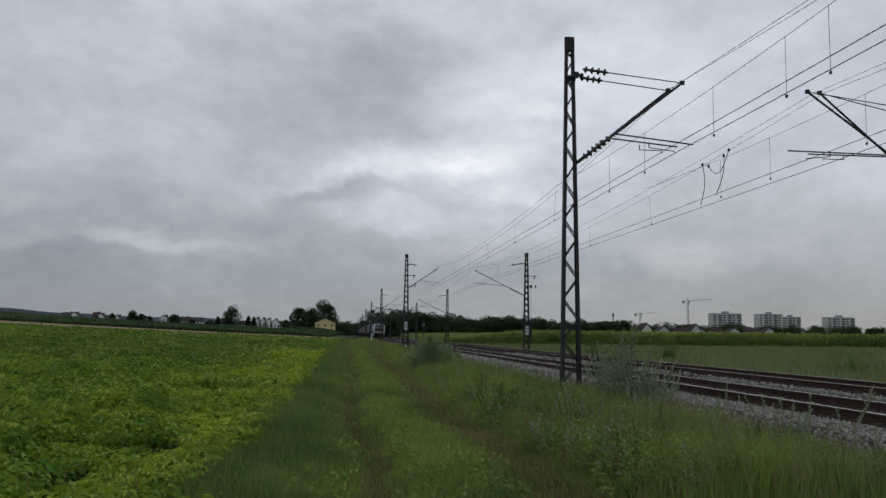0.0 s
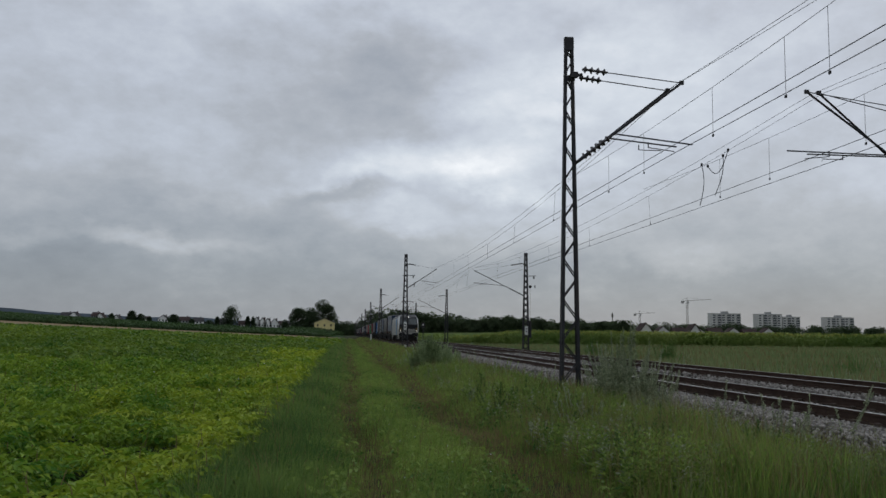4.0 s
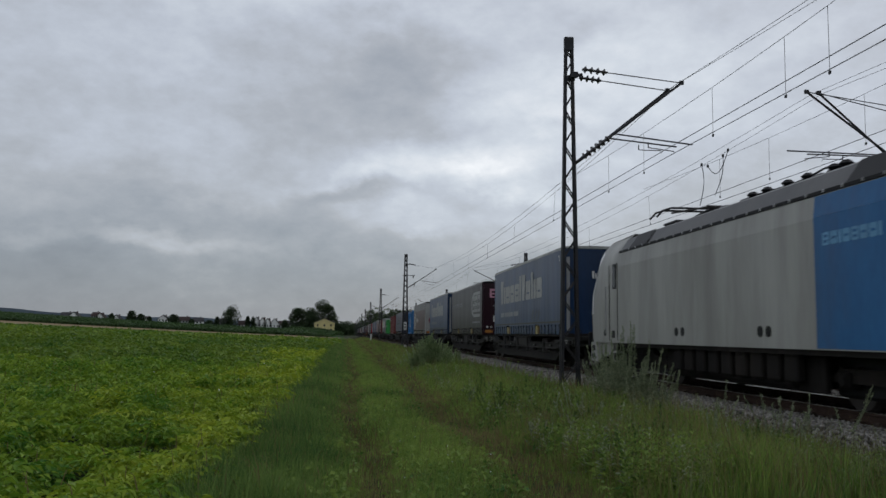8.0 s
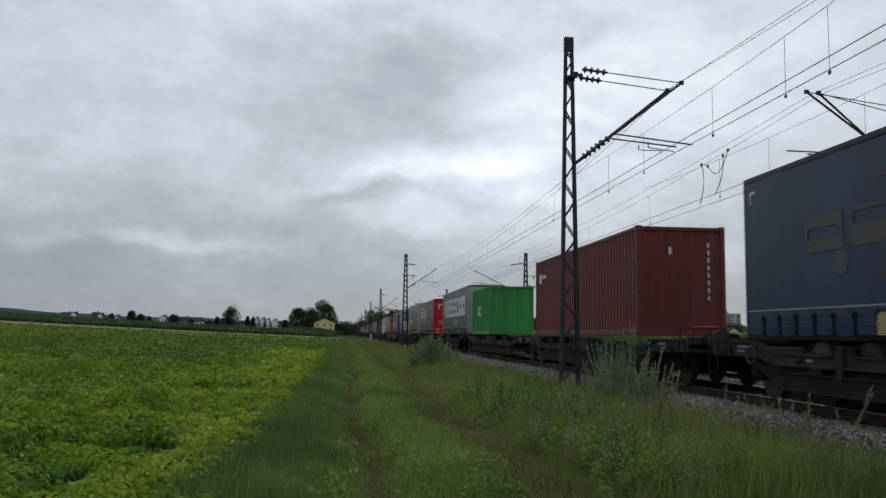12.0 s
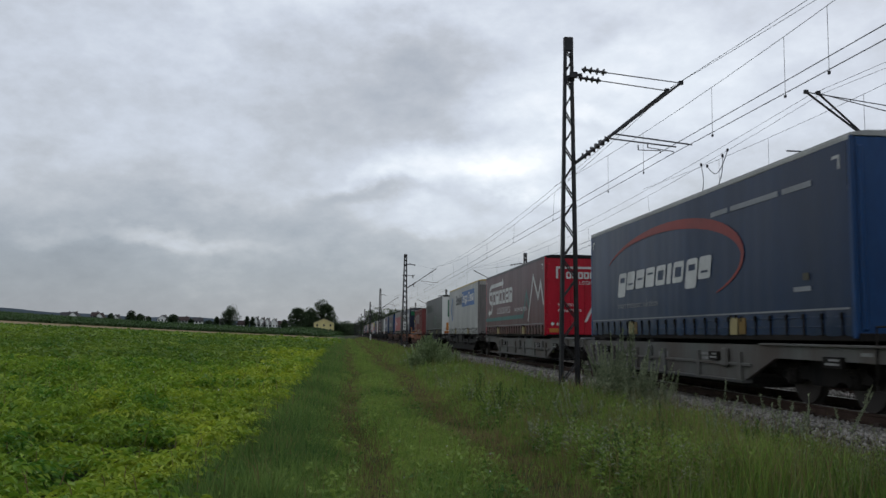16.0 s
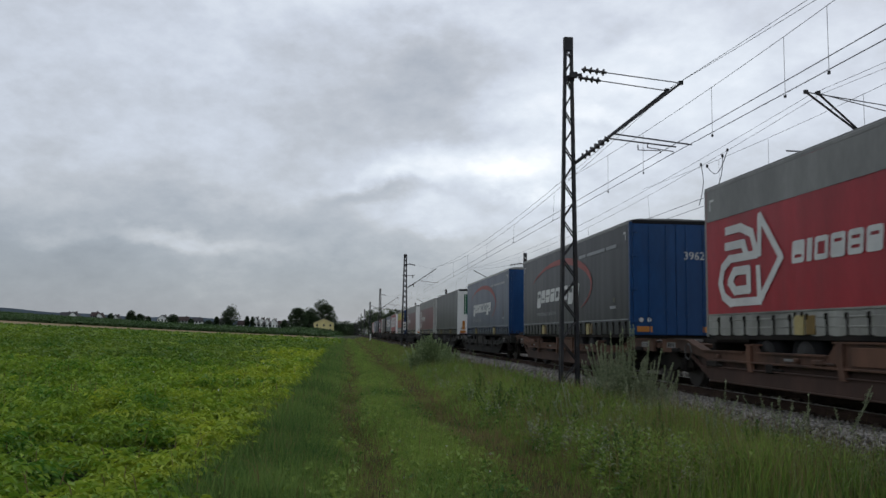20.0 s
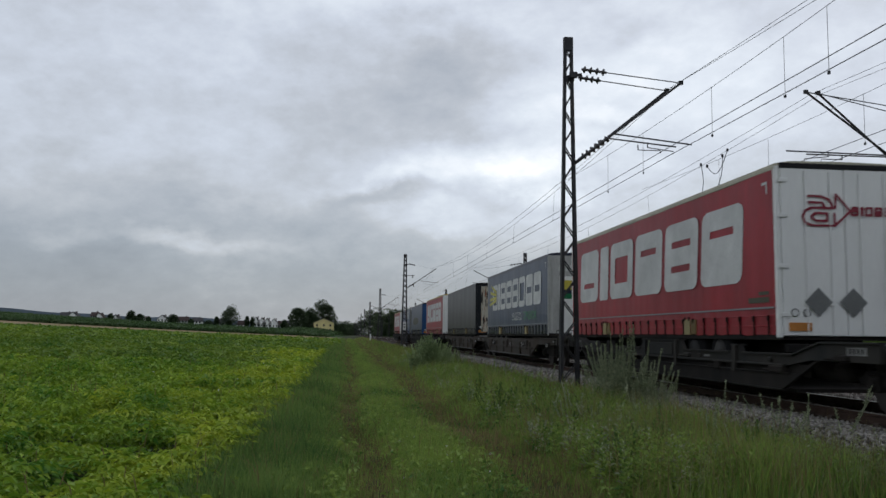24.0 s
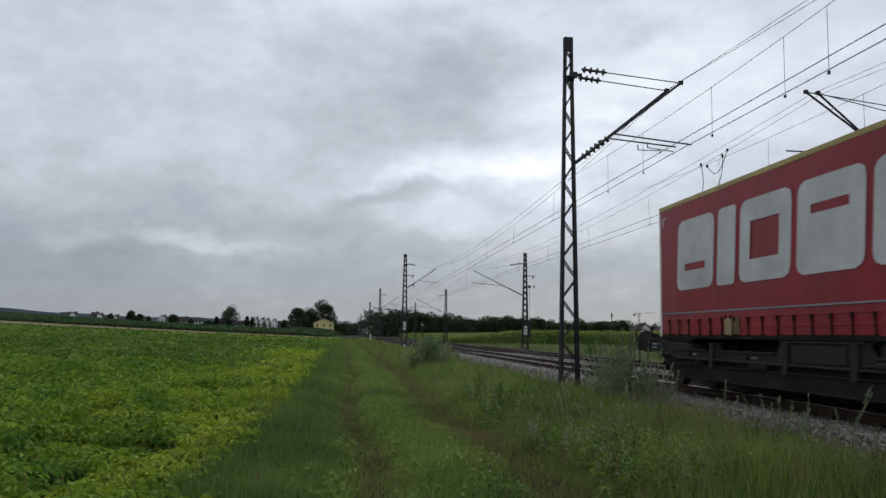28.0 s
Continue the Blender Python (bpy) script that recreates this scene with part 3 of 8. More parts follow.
def stitch(x, y0, contact, tag):
    """The auxiliary wire slung under the messenger at a mast, with its droppers."""
    c = tagged(new("stitch_wire"), tag, "overhead wire")
    line = lambda d: 7.2 + 0.0016 * d * d
    part("wire", Geo().path([(x, y0 + d, line(d)) for d in range(-14, 15, 2)], 0.0075, 4), M["wire"], c)
    for d in (-7.2, -5.6, -2.1, 2.8, 6.3):
        part("dropper", Geo().tube((x, y0 + d, line(d)), (x, y0 + d, contact), 0.006, 3).box(x - 0.015, x + 0.015, y0 + d - 0.03, y0 + d + 0.03, contact, contact + 0.06), M["wire"], c)


stitch(D - 0.02, YM, 5.98, "thin auxiliary wire with droppers slung at the mast")
stitch(D2 - 0.05, YM, 5.92, "thin auxiliary wire with droppers slung at the mast")


def jumper():
    j = tagged(new("wire_jumper"), "slack loop of cable joining messenger and contact wires", "cable")

    def loop(a, c, sag, out=0.0):
        pts = []
        for i in range(13):
            f = i / 12
            pts.append(tuple(a[k] + (c[k] - a[k]) * f + (out * math.sin(math.pi * f) if k == 1 else 0) - (sag * math.sin(math.pi * f) if k == 2 else 0) for k in range(3)))
        part("loop", Geo().path(pts, 0.013, 4), M["wire"], j)

    x = D2 - 0.08
    loop((x, 29.49, 7.35), (x, 29.71, 5.9), 0.0, -0.28)
    loop((x, 27.7, 7.31), (x, 28.4, 6.06), 0.0, -0.25)
    loop((x, 28.96, 7.19), (x, 27.3, 7.42), 0.5)
    for y, z in ((29.49, 7.35), (28.96, 7.19), (27.7, 7.31), (27.3, 7.42)):
        part("clamp", Geo().box(x - 0.03, x + 0.03, y - 0.04, y + 0.04, z - 0.04, z + 0.06, 0.01), M["wire"], j)


jumper()
sleepers(track_near, D, 0.0)
sleepers(track_far, D2, 0.03)


# ---- train ----
train = []


def paint(name, col, rough=0.5, metal=0.0, dirt=(0.07, 0.065, 0.06), amount=0.35, var=0.2, spec=None):
    return mat(name, col, rough, metal, var, 0.9, 0.08, dirt=dirt, dirt_amount=amount, streak=3.0, bump_scale=6, spec=spec)


M["grey_paint"] = mat("silver_grey_paint", (0.345, 0.342, 0.315), 0.45, 0.0, 0.1, 0.7, 0.05, dirt=(0.13, 0.122, 0.105), dirt_amount=0.42, streak=6.0, dirt_scale=0.8, bump_scale=6)
M["charcoal"] = paint("charcoal_roof", (0.045, 0.047, 0.05), 0.5, 0.0, (0.09, 0.088, 0.085), 0.3)
# polished pillar; the sky light it catches is put into the pale colour
M["silver"] = mat("polished_skylit_pillar", (0.62, 0.63, 0.63), 0.3, 0.25, 0.08, 1.0)
M["roof_paint"] = paint("grey_roof_paint", (0.095, 0.096, 0.098), 0.5, 0.0, (0.12, 0.115, 0.11), 0.4)
M["grey_dark"] = paint("dark_grey_roof", (0.12, 0.12, 0.125), 0.6)
M["blue_stripe"] = paint("blue_stripe", (0.022, 0.125, 0.3), 0.45, amount=0.3, spec=0.22)
M["pale_blue"] = paint("pale_blue_stripe", (0.13, 0.32, 0.52), 0.45, amount=0.15, spec=0.2)
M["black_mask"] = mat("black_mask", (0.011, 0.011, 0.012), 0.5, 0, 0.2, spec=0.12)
# part of the windscreen's sky reflection is painted into this base colour
M["glass_dark"] = mat("tinted_skylit_glass", (0.065, 0.074, 0.076), 0.06, 0, 0.1, spec=0.5)
M["black_glass"] = mat("unlit_window", (0.012, 0.013, 0.014), 0.1, spec=0.25)
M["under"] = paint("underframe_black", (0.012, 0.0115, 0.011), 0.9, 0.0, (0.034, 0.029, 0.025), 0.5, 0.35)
M["wheel"] = paint("wheel_steel", (0.045, 0.038, 0.034), 0.7, 0.3)
M["rubber"] = mat("tyre_rubber", (0.011, 0.011, 0.0115), 0.9, spec=0.04)
M["alu"] = paint("aluminium", (0.35, 0.35, 0.35), 0.5, 0.5)
M["lamp_on"] = mat("lit_lamp", (1.0, 0.95, 0.82), 0.3, glow=0.75)
M["lamp_amber"] = mat("tinted_lamp_glass", (0.13, 0.085, 0.03), 0.15)
M["rim_dusty"] = paint("dark_dusty_rim", (0.024, 0.024, 0.023), 0.7, 0.0, spec=0.1)
M["rim"] = paint("dusty_rim", (0.06, 0.06, 0.058), 0.6, 0.2)
M["amber"] = mat("reflective_amber", (0.4, 0.16, 0.035), 0.5)
M["red_lamp"] = mat("red_lamp", (0.35, 0.02, 0.02), 0.4)
M["yellow_plate"] = mat("yellow_plate", (0.34, 0.28, 0.12), 0.6, dirt=(0.2, 0.17, 0.1))
M["faded_amber"] = mat("faded_amber", (0.16, 0.1, 0.025), 0.6, dirt=(0.07, 0.055, 0.03))
M["pale_ink"] = mat("pale_ink", (0.55, 0.55, 0.53), 0.6, dirt=(0.3, 0.28, 0.26), dirt_amount=0.3)


def sheet(poly, x=None, y=None):
    """A flat print: a polygon in (y, z) that faces -x at x, or in (x, z) that faces -y at y."""
    if x is not None:
        return Geo().add([(x, a, b) for a, b in poly], [tuple(range(len(poly)))])
    return Geo().add([(a, y, b) for a, b in poly], [tuple(range(len(poly)))])


def words(text, size, material, name="lettering", shear=0.0, wide=1.0):
    cu = bpy.data.curves.new("words", "FONT")
    cu.body, cu.size, cu.shear, cu.resolution_u = text, size, shear, 3
    ob = bpy.data.objects.new("words", cu)
    scene.collection.objects.link(ob)
    bpy.context.view_layer.update()
    me = bpy.data.meshes.new_from_object(ob.evaluated_get(bpy.context.evaluated_depsgraph_get()))
    bpy.data.objects.remove(ob)
    me.name = name
    me.materials.clear()
    me.materials.append(material)
    if wide != 1:
        me.transform(Matrix.Diagonal((wide, 1, 1, 1)))
    return me


SIDE = Matrix(((0, 0, -1, 0), (-1, 0, 0, 0), (0, 1, 0, 0), (0, 0, 0, 1)))     # reads along the near side
FRONT = Matrix(((1, 0, 0, 0), (0, 0, -1, 0), (0, 1, 0, 0), (0, 0, 0, 1)))     # reads on the leading end


def print_side(parent, text, y, z, size, material, shear=0.0, x=-1.29, wide=1.0):
    ob = part("lettering", words(text, size, material, "lettering", shear, wide), None, parent)
    ob.matrix_local = Matrix.Translation((x, y, z)) @ SIDE
    return ob


def print_front(parent, text, x, z, size, material, y=-0.02, wide=1.0):
    ob = part("lettering", words(text, size, material, "lettering", 0.0, wide), None, parent)
    ob.matrix_local = Matrix.Translation((x, y, z)) @ FRONT
    return ob


def blob(a0, a1, z0, z1, w, kind, lean=0.0):
    """One plain mark of an emblem row as quads in 2D: a rounded block with nicks and slots; a grows along the reading."""
    out = []
    A, H = a1 - a0, z1 - z0
    q = lambda p: (a0 + p[0] * A + lean * (p[1] * H), z0 + p[1] * H)
    u, v = min(0.42, w / A), min(0.3, w / H)

    def slab(x0, x1, y0, y1, cuts=(), rx=None):
        """A rounded block less its cuts (xa, xb, ya, yb), laid in level strips."""
        rx = min(0.45, 0.42 * H * 0.34 / A) if rx is None else rx
        ry = min(0.45, rx * A / H)
        ends = {y0, y1} | {y for c in cuts for y in c[2:] if y0 < y < y1}
        for k in range(1, 5):
            ends |= {y0 + ry * k / 4, y1 - ry * k / 4}
        ys = sorted(ends)

        def inset(y):
            d = 0.0
            if y < y0 + ry:
                d = (y0 + ry - y) / ry
            if y > y1 - ry:
                d = max(d, (y - y1 + ry) / ry)
            return rx * (1 - math.sqrt(max(0.0, 1 - min(1.0, d) ** 2)))

        for ya, yb in zip(ys, ys[1:]):
            m = (ya + yb) / 2
            holes = sorted((c[0], c[1]) for c in cuts if c[2] < m < c[3])
            left = None
            for xa, xb in holes:
                if xa > x0 + 0.001:
                    out.append([q(p) for p in ((x0 + inset(ya) if left is None else left, ya), (xa, ya), (xa, yb), (x0 + inset(yb) if left is None else left, yb))])
                left = xb
            if left is None or left < x1 - 0.001:
                out.append([q(p) for p in ((x0 + inset(ya) if left is None else left, ya), (x1 - inset(ya), ya), (x1 - inset(yb), yb), (x0 + inset(yb) if left is None else left, yb))])

    def wedge(top, foot):
        """A block that narrows upwards or downwards."""
        n = 8
        for k in range(n):
            ya, yb = k / n, (k + 1) / n
            wa, wb = foot + (top - foot) * ya, foot + (top - foot) * yb
            out.append([q(p) for p in ((0.5 - wa / 2, ya), (0.5 + wa / 2, ya), (0.5 + wb / 2, yb), (0.5 - wb / 2, yb))])

    g = max(0.1, 0.5 - 1.5 * v)          # height of a slot
    if kind == "ring":
        slab(0, 1, 0, 1, [(u, 1 - u, v, 1 - v)])
    elif kind == "low":
        slab(0, 1, 0, 1, [(u, 1 - u, v, v + g)])
    elif kind == "high":
        slab(0, 1, 0, 1, [(u, 1 - u, 1 - v - g, 1 - v)])
    elif kind == "mid":
        slab(0, 1, 0, 1, [(u, 1 - u, 0.5 - g / 2, 0.5 + g / 2)])
    elif kind == "twin":
        slab(0, 1, 0, 1, [(u, 1 - u, v, v + g), (u, 1 - u, 1 - v - g, 1 - v)])
    elif kind == "wedge":
        wedge(0.72, 1.0)
    elif kind == "funnel":
        wedge(1.0, 0.7)
    elif kind == "slotted":
        slab(0, 1, 0, 1, [(0.24, 0.76, 0.16, 0.36), (0.24, 0.76, 0.54, 0.74)], rx=0.06)
    else:
        slab(0, 1, 0, 1, rx=0.12)
    return out


def marks(parent, kinds, y, z, length, height, material, weight=0.16, lean=0.12, x=-1.29, end=False, gap=0.18, name="emblem_mark"):
    """A row of plain marks that stands for a company's name, from y towards the front; end: on the leading end, from x.
    A trailing - makes a mark lower than the rest, a trailing _ lets it hang below the line."""
    thick = height * weight
    wide = lambda k: 0.42 if k.rstrip("-_") == "bar" else 0.72 if k.rstrip("-_") in ("funnel", "wedge") else 1.0
    total = sum(wide(k) for k in kinds) + gap * (len(kinds) - 1)
    s = length / total
    a, made = 0.0, {}
    for k in kinds:
        w = wide(k) * s
        if k not in made:
            lo, hi = (-0.26 if k.endswith("_") else 0.0), (0.72 if k[-1] in "-_" else 1.0)
            g = Geo()
            for quad in blob(0, w, height * lo, height * hi, min(thick, w * 0.4), k.rstrip("-_"), lean):
                g.add([(p, 0, q) if end else (0, -p, q) for p, q in quad], [tuple(range(len(quad)))])
            made[k] = g.mesh(name, material)
        ob = part(name, made[k], None, parent)
        ob.location = (y + a, x, z) if end else (x, y - a, z)
        a += w + gap * s


def arrow_emblem(parent, y, z, size, material, end=False, x=-1.29, wide=1.19):
    """A looped ribbon with an arrow head, as plain bands."""
    g = Geo()
    h = size
    strokes = (((0.95, 0.03), (0.28, 0.03), (0.1, 0.12), (0.03, 0.3), (0.1, 0.5), (0.28, 0.6), (0.9, 0.6)), ((0.72, 0.18), (0.4, 0.18), (0.27, 0.3), (0.4, 0.43), (0.72, 0.43), (0.72, 0.18)),
               ((0.2, 0.77), (0.6, 0.77), (0.68, 0.6)), ((0.2, 0.98), (0.55, 0.98), (0.8, 0.88), (0.9, 0.6)), ((0.95, 0.03), (1.4, 0.52), (0.99, 1.06), (0.96, 0.6)), ((0.95, 0.03), (0.93, 0.43)))
    w = h * (0.07 if end else 0.095)
    for k, pts in enumerate(strokes):
        for (a, b), (c, d) in zip(pts, pts[1:]):
            a, b, c, d = a * h * wide, b * h, c * h * wide, d * h
            l = math.hypot(c - a, d - b)
            ex, ez = (c - a) / l * w * 0.35, (d - b) / l * w * 0.35
            a, b, c, d = a - ex, b - ez, c + ex, d + ez
            nx, nz = -(d - b) / l * w / 2, (c - a) / l * w / 2
            q = [(a + nx, b + nz), (c + nx, d + nz), (c - nx, d - nz), (a - nx, b - nz)]
            o = 0.0011 * (len(g.f) % 12)
            g.add([(y + p, x - o, z + r) if end else (x - o, y - p, z + r) for p, r in q], [(0, 1, 2, 3)])
    return part("emblem", g, material, parent)


def bar_row(parent, y, z, length, height, material, x=-1.29, end=False, cuts=((0.0, 0.2), (0.235, 0.72), (0.755, 1.0))):
    """Unreadable small print as plain bars, one for each word."""
    for a, b in cuts:
        q = [(a * length, 0), (b * length, 0), (b * length, height), (a * length, height)]
        part("print_bar", Geo().add([(y + p, x, z + r) if end else (x, y - p, z + r) for p, r in q], [(0, 1, 2, 3)]), material, parent)


def panel(parent, y0, y1, z0, z1, material, x=-1.288, name="printed_panel"):
    return part(name, sheet([(y0, z0), (y1, z0), (y1, z1), (y0, z1)], x=x), material, parent)


def end_panel(parent, x0, x1, z0, z1, material, y=-0.022, name="printed_panel"):
    return part(name, sheet([(x0, z0), (x1, z0), (x1, z1), (x0, z1)], y=y), material, parent)


def bend(parent, pts, w, material, x=-1.29, name="printed_stroke"):
    """A printed stroke along points (y, z), mitred at its corners; w is its width, or one width for each point."""
    n = len(pts)
    ws = w if isinstance(w, list) else [w] * n
    vs, fs = [], []
    for i, (a, b) in enumerate(pts):
        p, q = Vector(pts[max(0, i - 1)]), Vector(pts[min(n - 1, i + 1)])
        d = Vector((a, b)) - p if i else q - Vector((a, b))
        e = q - Vector((a, b)) if i < n - 1 else d
        d, e = d.normalized(), e.normalized()
        m = Vector((-d.y - e.y, d.x + e.x)).normalized()
        k = ws[i] / 2 / max(0.35, m.dot(Vector((-d.y, d.x))))
        vs += [(x, a + m.x * k, b + m.y * k), (x, a - m.x * k, b - m.y * k)]
        if i:
            fs.append((2 * i - 2, 2 * i, 2 * i + 1, 2 * i - 1))
    return part(name, Geo().add(vs, fs), material, parent)


road_wheel, road_rim, strap_mesh, curtain_cache = None, None, None, {}


def shared_meshes():
    global road_wheel, road_rim, strap_mesh
    g = Geo().rings((-0.19, 0, 0), (0.19, 0, 0), [(0, 0.3), (0.02, 0.46), (0.18, 0.5), (0.82, 0.5), (0.98, 0.46), (1, 0.3)], 22)
    road_wheel = g.mesh("tyre", M["rubber"], True)
    g = Geo().rings((-0.2, 0, 0), (-0.05, 0, 0), [(0, 0.29), (0.3, 0.27), (0.5, 0.12), (0.0, 0.1), (0.0, 0.02)], 18)
    road_rim = g.mesh("rim", M["rim_dusty"], True)
    g = Geo().box(-0.016, 0.0, -0.016, 0.016, 0, 0.36).box(-0.034, -0.01, -0.026, 0.026, 0.26, 0.35, 0.006)
    strap_mesh = g.mesh("strap", M["under"])


shared_meshes()


def curtain_mesh(y0, y1, z0, z1, side, material, seed):
    rng = random.Random(seed)
    n, k = (120, 8) if side < 0 else (24, 2)
    ph = [rng.uniform(0, 6.28) for _ in range(4)]
    vs, fs = [], []
    for j in range(k + 1):
        for i in range(n + 1):
            y, f = y0 + (y1 - y0) * i / n, j / k
            d = 0.009 + 0.004 * math.sin(y * 3.1 + ph[0]) + 0.0032 * math.sin(y * 11.2 + ph[1] + 2.5 * math.sin(y * 1.7 + f)) * (1 - f * 0.6) + 0.004 * math.sin(y * 1.3 + f * 3 + ph[2])
            vs.append((side * (1.2845 - max(0.0, d) * 0.8), y, z0 + (z1 - z0) * f))
    for j in range(k):
        for i in range(n):
            a = j * (n + 1) + i
            fs.append((a, a + 1, a + n + 2, a + n + 1))
    return Geo().add(vs, fs).mesh("curtain", material, True)


def hem_sheet(y0, y1, z0, z1, seed):
    """The curtain's hem: it bellies out between the straps and sags a little."""
    rng = random.Random(seed)
    n, vs, fs = int((y1 - y0) / 0.07), [], []
    slack = [rng.uniform(0.2, 1.0) for _ in range(40)]
    for j in range(5):
        f = j / 4
        for i in range(n + 1):
            y = y0 + (y1 - y0) * i / n
            k = (y - 0.35) / 0.56
            b = abs(math.sin(math.pi * k)) * slack[int(max(0, k)) % 40]
            vs.append((-1.266 - 0.02 * b * math.sin(math.pi * (0.15 + 0.7 * f)), y, z0 + (z1 - z0) * f - (0.018 * b if j == 0 else 0)))
    for j in range(4):
        fs += [(j * (n + 1) + i, j * (n + 1) + i + 1, (j + 1) * (n + 1) + i + 1, (j + 1) * (n + 1) + i) for i in range(n)]
    return Geo().add(vs, fs)


def trailer(u, L, side, skirt, roof, lead, doors, label, top=4.25, low=1.15, band=0.3, posts=None, plates=True, hem=None):
    """A curtain-sided trailer body on its wheels; y = 0 is the leading end, doors: its rear doors lead."""
    t = tagged(new("curtain_trailer"), label, "trailer", "trailers on the train")
    train.append((t, u))
    zt = top - 0.12
    for s in (-1, 1):
        part("curtain", curtain_mesh(0.1, L - 0.1, low + band, zt, s, side, int(u * 10) + s), None, t)
        part("curtain_hem", Geo().box(s * 1.262, s * 1.274, 0.1, L - 0.1, low + 0.04, low + band + 0.01, 0.004) if s > 0 else hem_sheet(0.1, L - 0.1, low + 0.03, low + band + 0.01, int(u * 10)), skirt, t, smooth=s < 0)
        part("side_rave", Geo().box(s * 1.18, s * 1.27, 0.02, L - 0.02, low - 0.06, low + 0.045, 0.01), M["under"] if skirt is not M["alu"] else M["alu"], t)
        part("top_rail", Geo().box(s * 1.2, s * 1.285, 0.03, L - 0.03, zt - 0.02, zt + 0.06, 0.012), roof, t)
    for i in range(int(L / 0.56)):
        st = part("strap", strap_mesh, None, t)
        st.location = (-1.275, 0.35 + i * 0.56, low + 0.02)
    part("hem_line", Geo().box(-1.2885, -1.274, 0.14, L - 0.14, low + band, low + band + 0.03), hem or skirt, t)
    part("hem_rail", Geo().box(-1.281, -1.27, 0.12, L - 0.12, low + band * 0.36, low + band * 0.36 + 0.025, 0.004).box(-1.281, -1.27, 0.12, L - 0.12, low + band * 0.72, low + band * 0.72 + 0.025, 0.004), skirt, t)
    zr = top
    poly = [(-1.27, zt + 0.05), (1.27, zt + 0.05), (1.27, zr - 0.03), (1.0, zr + 0.015), (0, zr + 0.03), (-1.0, zr + 0.015), (-1.27, zr - 0.03)]
    part("roof", Geo().prism_y(poly, 0.0, L), roof, t)
    for y in (0.0, L - 0.1):
        for s in (-1, 1):
            part("corner_post", Geo().box(s * 1.19, s * 1.28, y, y + 0.1, low - 0.02, zt + 0.05, 0.015), posts or lead, t)
    for y, leading in ((0, True), (L, False)):
        is_door = doors == leading
        a, b = (y + 0.0, y + 0.06) if leading else (y - 0.06, y)
        if is_door:
            for s in (-1, 1):
                dr = part("door", Geo().box(0.006 * s, 1.19 * s, a - 0.015 if leading else b - 0.05, a + 0.04 if leading else b + 0.015, low + 0.02, zt + 0.02, 0.012), lead, t)
                f = a - 0.03 if leading else b + 0.03
                for x in (0.28, 0.75) if leading else ():
                    part("lock_rod", Geo().tube((s * x, f, low + 0.05), (s * x, f, zt - 0.05), 0.014, 6).box(s * x - 0.05, s * x + 0.05, f - 0.012, f + 0.012, low + 0.55, low + 0.68, 0.005), lead, dr)
                for z in (low + 0.35, low + 1.2, low + 2.1, zt - 0.25) if leading else ():
                    part("hinge", Geo().box(s * 1.08, s * 1.24, f - 0.012, f + 0.012, z, z + 0.07, 0.006), lead, dr)
            if leading:
                for x in (-1.1, 0.72):
                    part("reflective_plate", Geo().box(x, x + 0.42, a - 0.035, a - 0.015, low + 0.1, low + 0.25, 0.004), M["amber"], t)
                for x in (-0.98, -0.76):
                    part("speed_disc", Geo().rings((x, a - 0.017, low + 0.42), (x, a - 0.024, low + 0.42), [(0, 0.075), (1, 0.075)], 16), M["rim"], t)
                    part("disc_face", Geo().rings((x, a - 0.025, low + 0.42), (x, a - 0.027, low + 0.42), [(0, 0.06), (1, 0.06)], 14), M["pale_ink"], t)
            part("door_header", Geo().box(-1.2, 1.2, a - 0.03, b + 0.02, zt + 0.0, zt + 0.1, 0.01), M["black_mask"], t)
            part("bumper_bar", Geo().box(-1.15, 1.15, a - 0.02, b + 0.02, low - 0.28, low - 0.12, 0.02), M["under"], t)
        else:
            part("bulkhead", Geo().box(-1.19, 1.19, a, b, low, zt + 0.03, 0.012), lead, t)
            for s in (-1, 1):
                part("bulkhead_rib", Geo().box(s * 1.08, s * 1.17, a - 0.03, b, low + 0.1, zt - 0.1, 0.02), lead, t)
            part("floor_edge", Geo().box(-1.24, 1.24, a - 0.03, b + 0.03, low - 0.06, low + 0.06, 0.01), M["under"], t)
    for s in (-1, 1):
        part("chassis_beam", Geo().box(s * 0.45, s * 0.6, 0.5, L - 0.5, low - 0.34, low - 0.05, 0.015), M["under"], t)
    part("floor", Geo().box(-1.2, 1.2, 0.05, L - 0.05, low - 0.05, low + 0.03), M["under"], t)
    axle = [2.5, 3.8, 5.1] if doors else [L - 2.5, L - 3.8, L - 5.1]
    for y in axle:
        for s in (-1, 1):
            w = part("wheel", road_wheel, None, t)
            w.matrix_local = pose(s * 1.03, y, 0.8, 0, 0, 0 if s < 0 else 180)
            part("rim", road_rim, None, w)
        part("axle", Geo().tube((-0.9, y, 0.8), (0.9, y, 0.8), 0.07, 8), M["under"], t)
    yl = L - 2.8 if doors else 2.8
    for s in (-1, 1):
        part("landing_leg", Geo().box(s * 0.55, s * 0.68, yl - 0.07, yl + 0.07, 0.5, low - 0.05, 0.01), M["under"], t)
    if plates:
        for y, w in ((L * 0.28, 0.34), (L * 0.72, 0.34)):
            part("grip_plate", Geo().box(-1.298, -1.276, y, y + w * 0.9, low + 0.03, low + 0.36, 0.005), M["yellow_plate"], t)
            part("grip_flap", Geo().box(-1.296, -1.276, y - w, y - 0.06, low + 0.04, low + 0.35, 0.005), M["faded_amber"], t)
            for d in (0.03, 0.25):
                part("latch", Geo().box(-1.31, -1.28, y + d, y + d + 0.04, low + 0.33, low + 0.41, 0.006), M["under"], t)
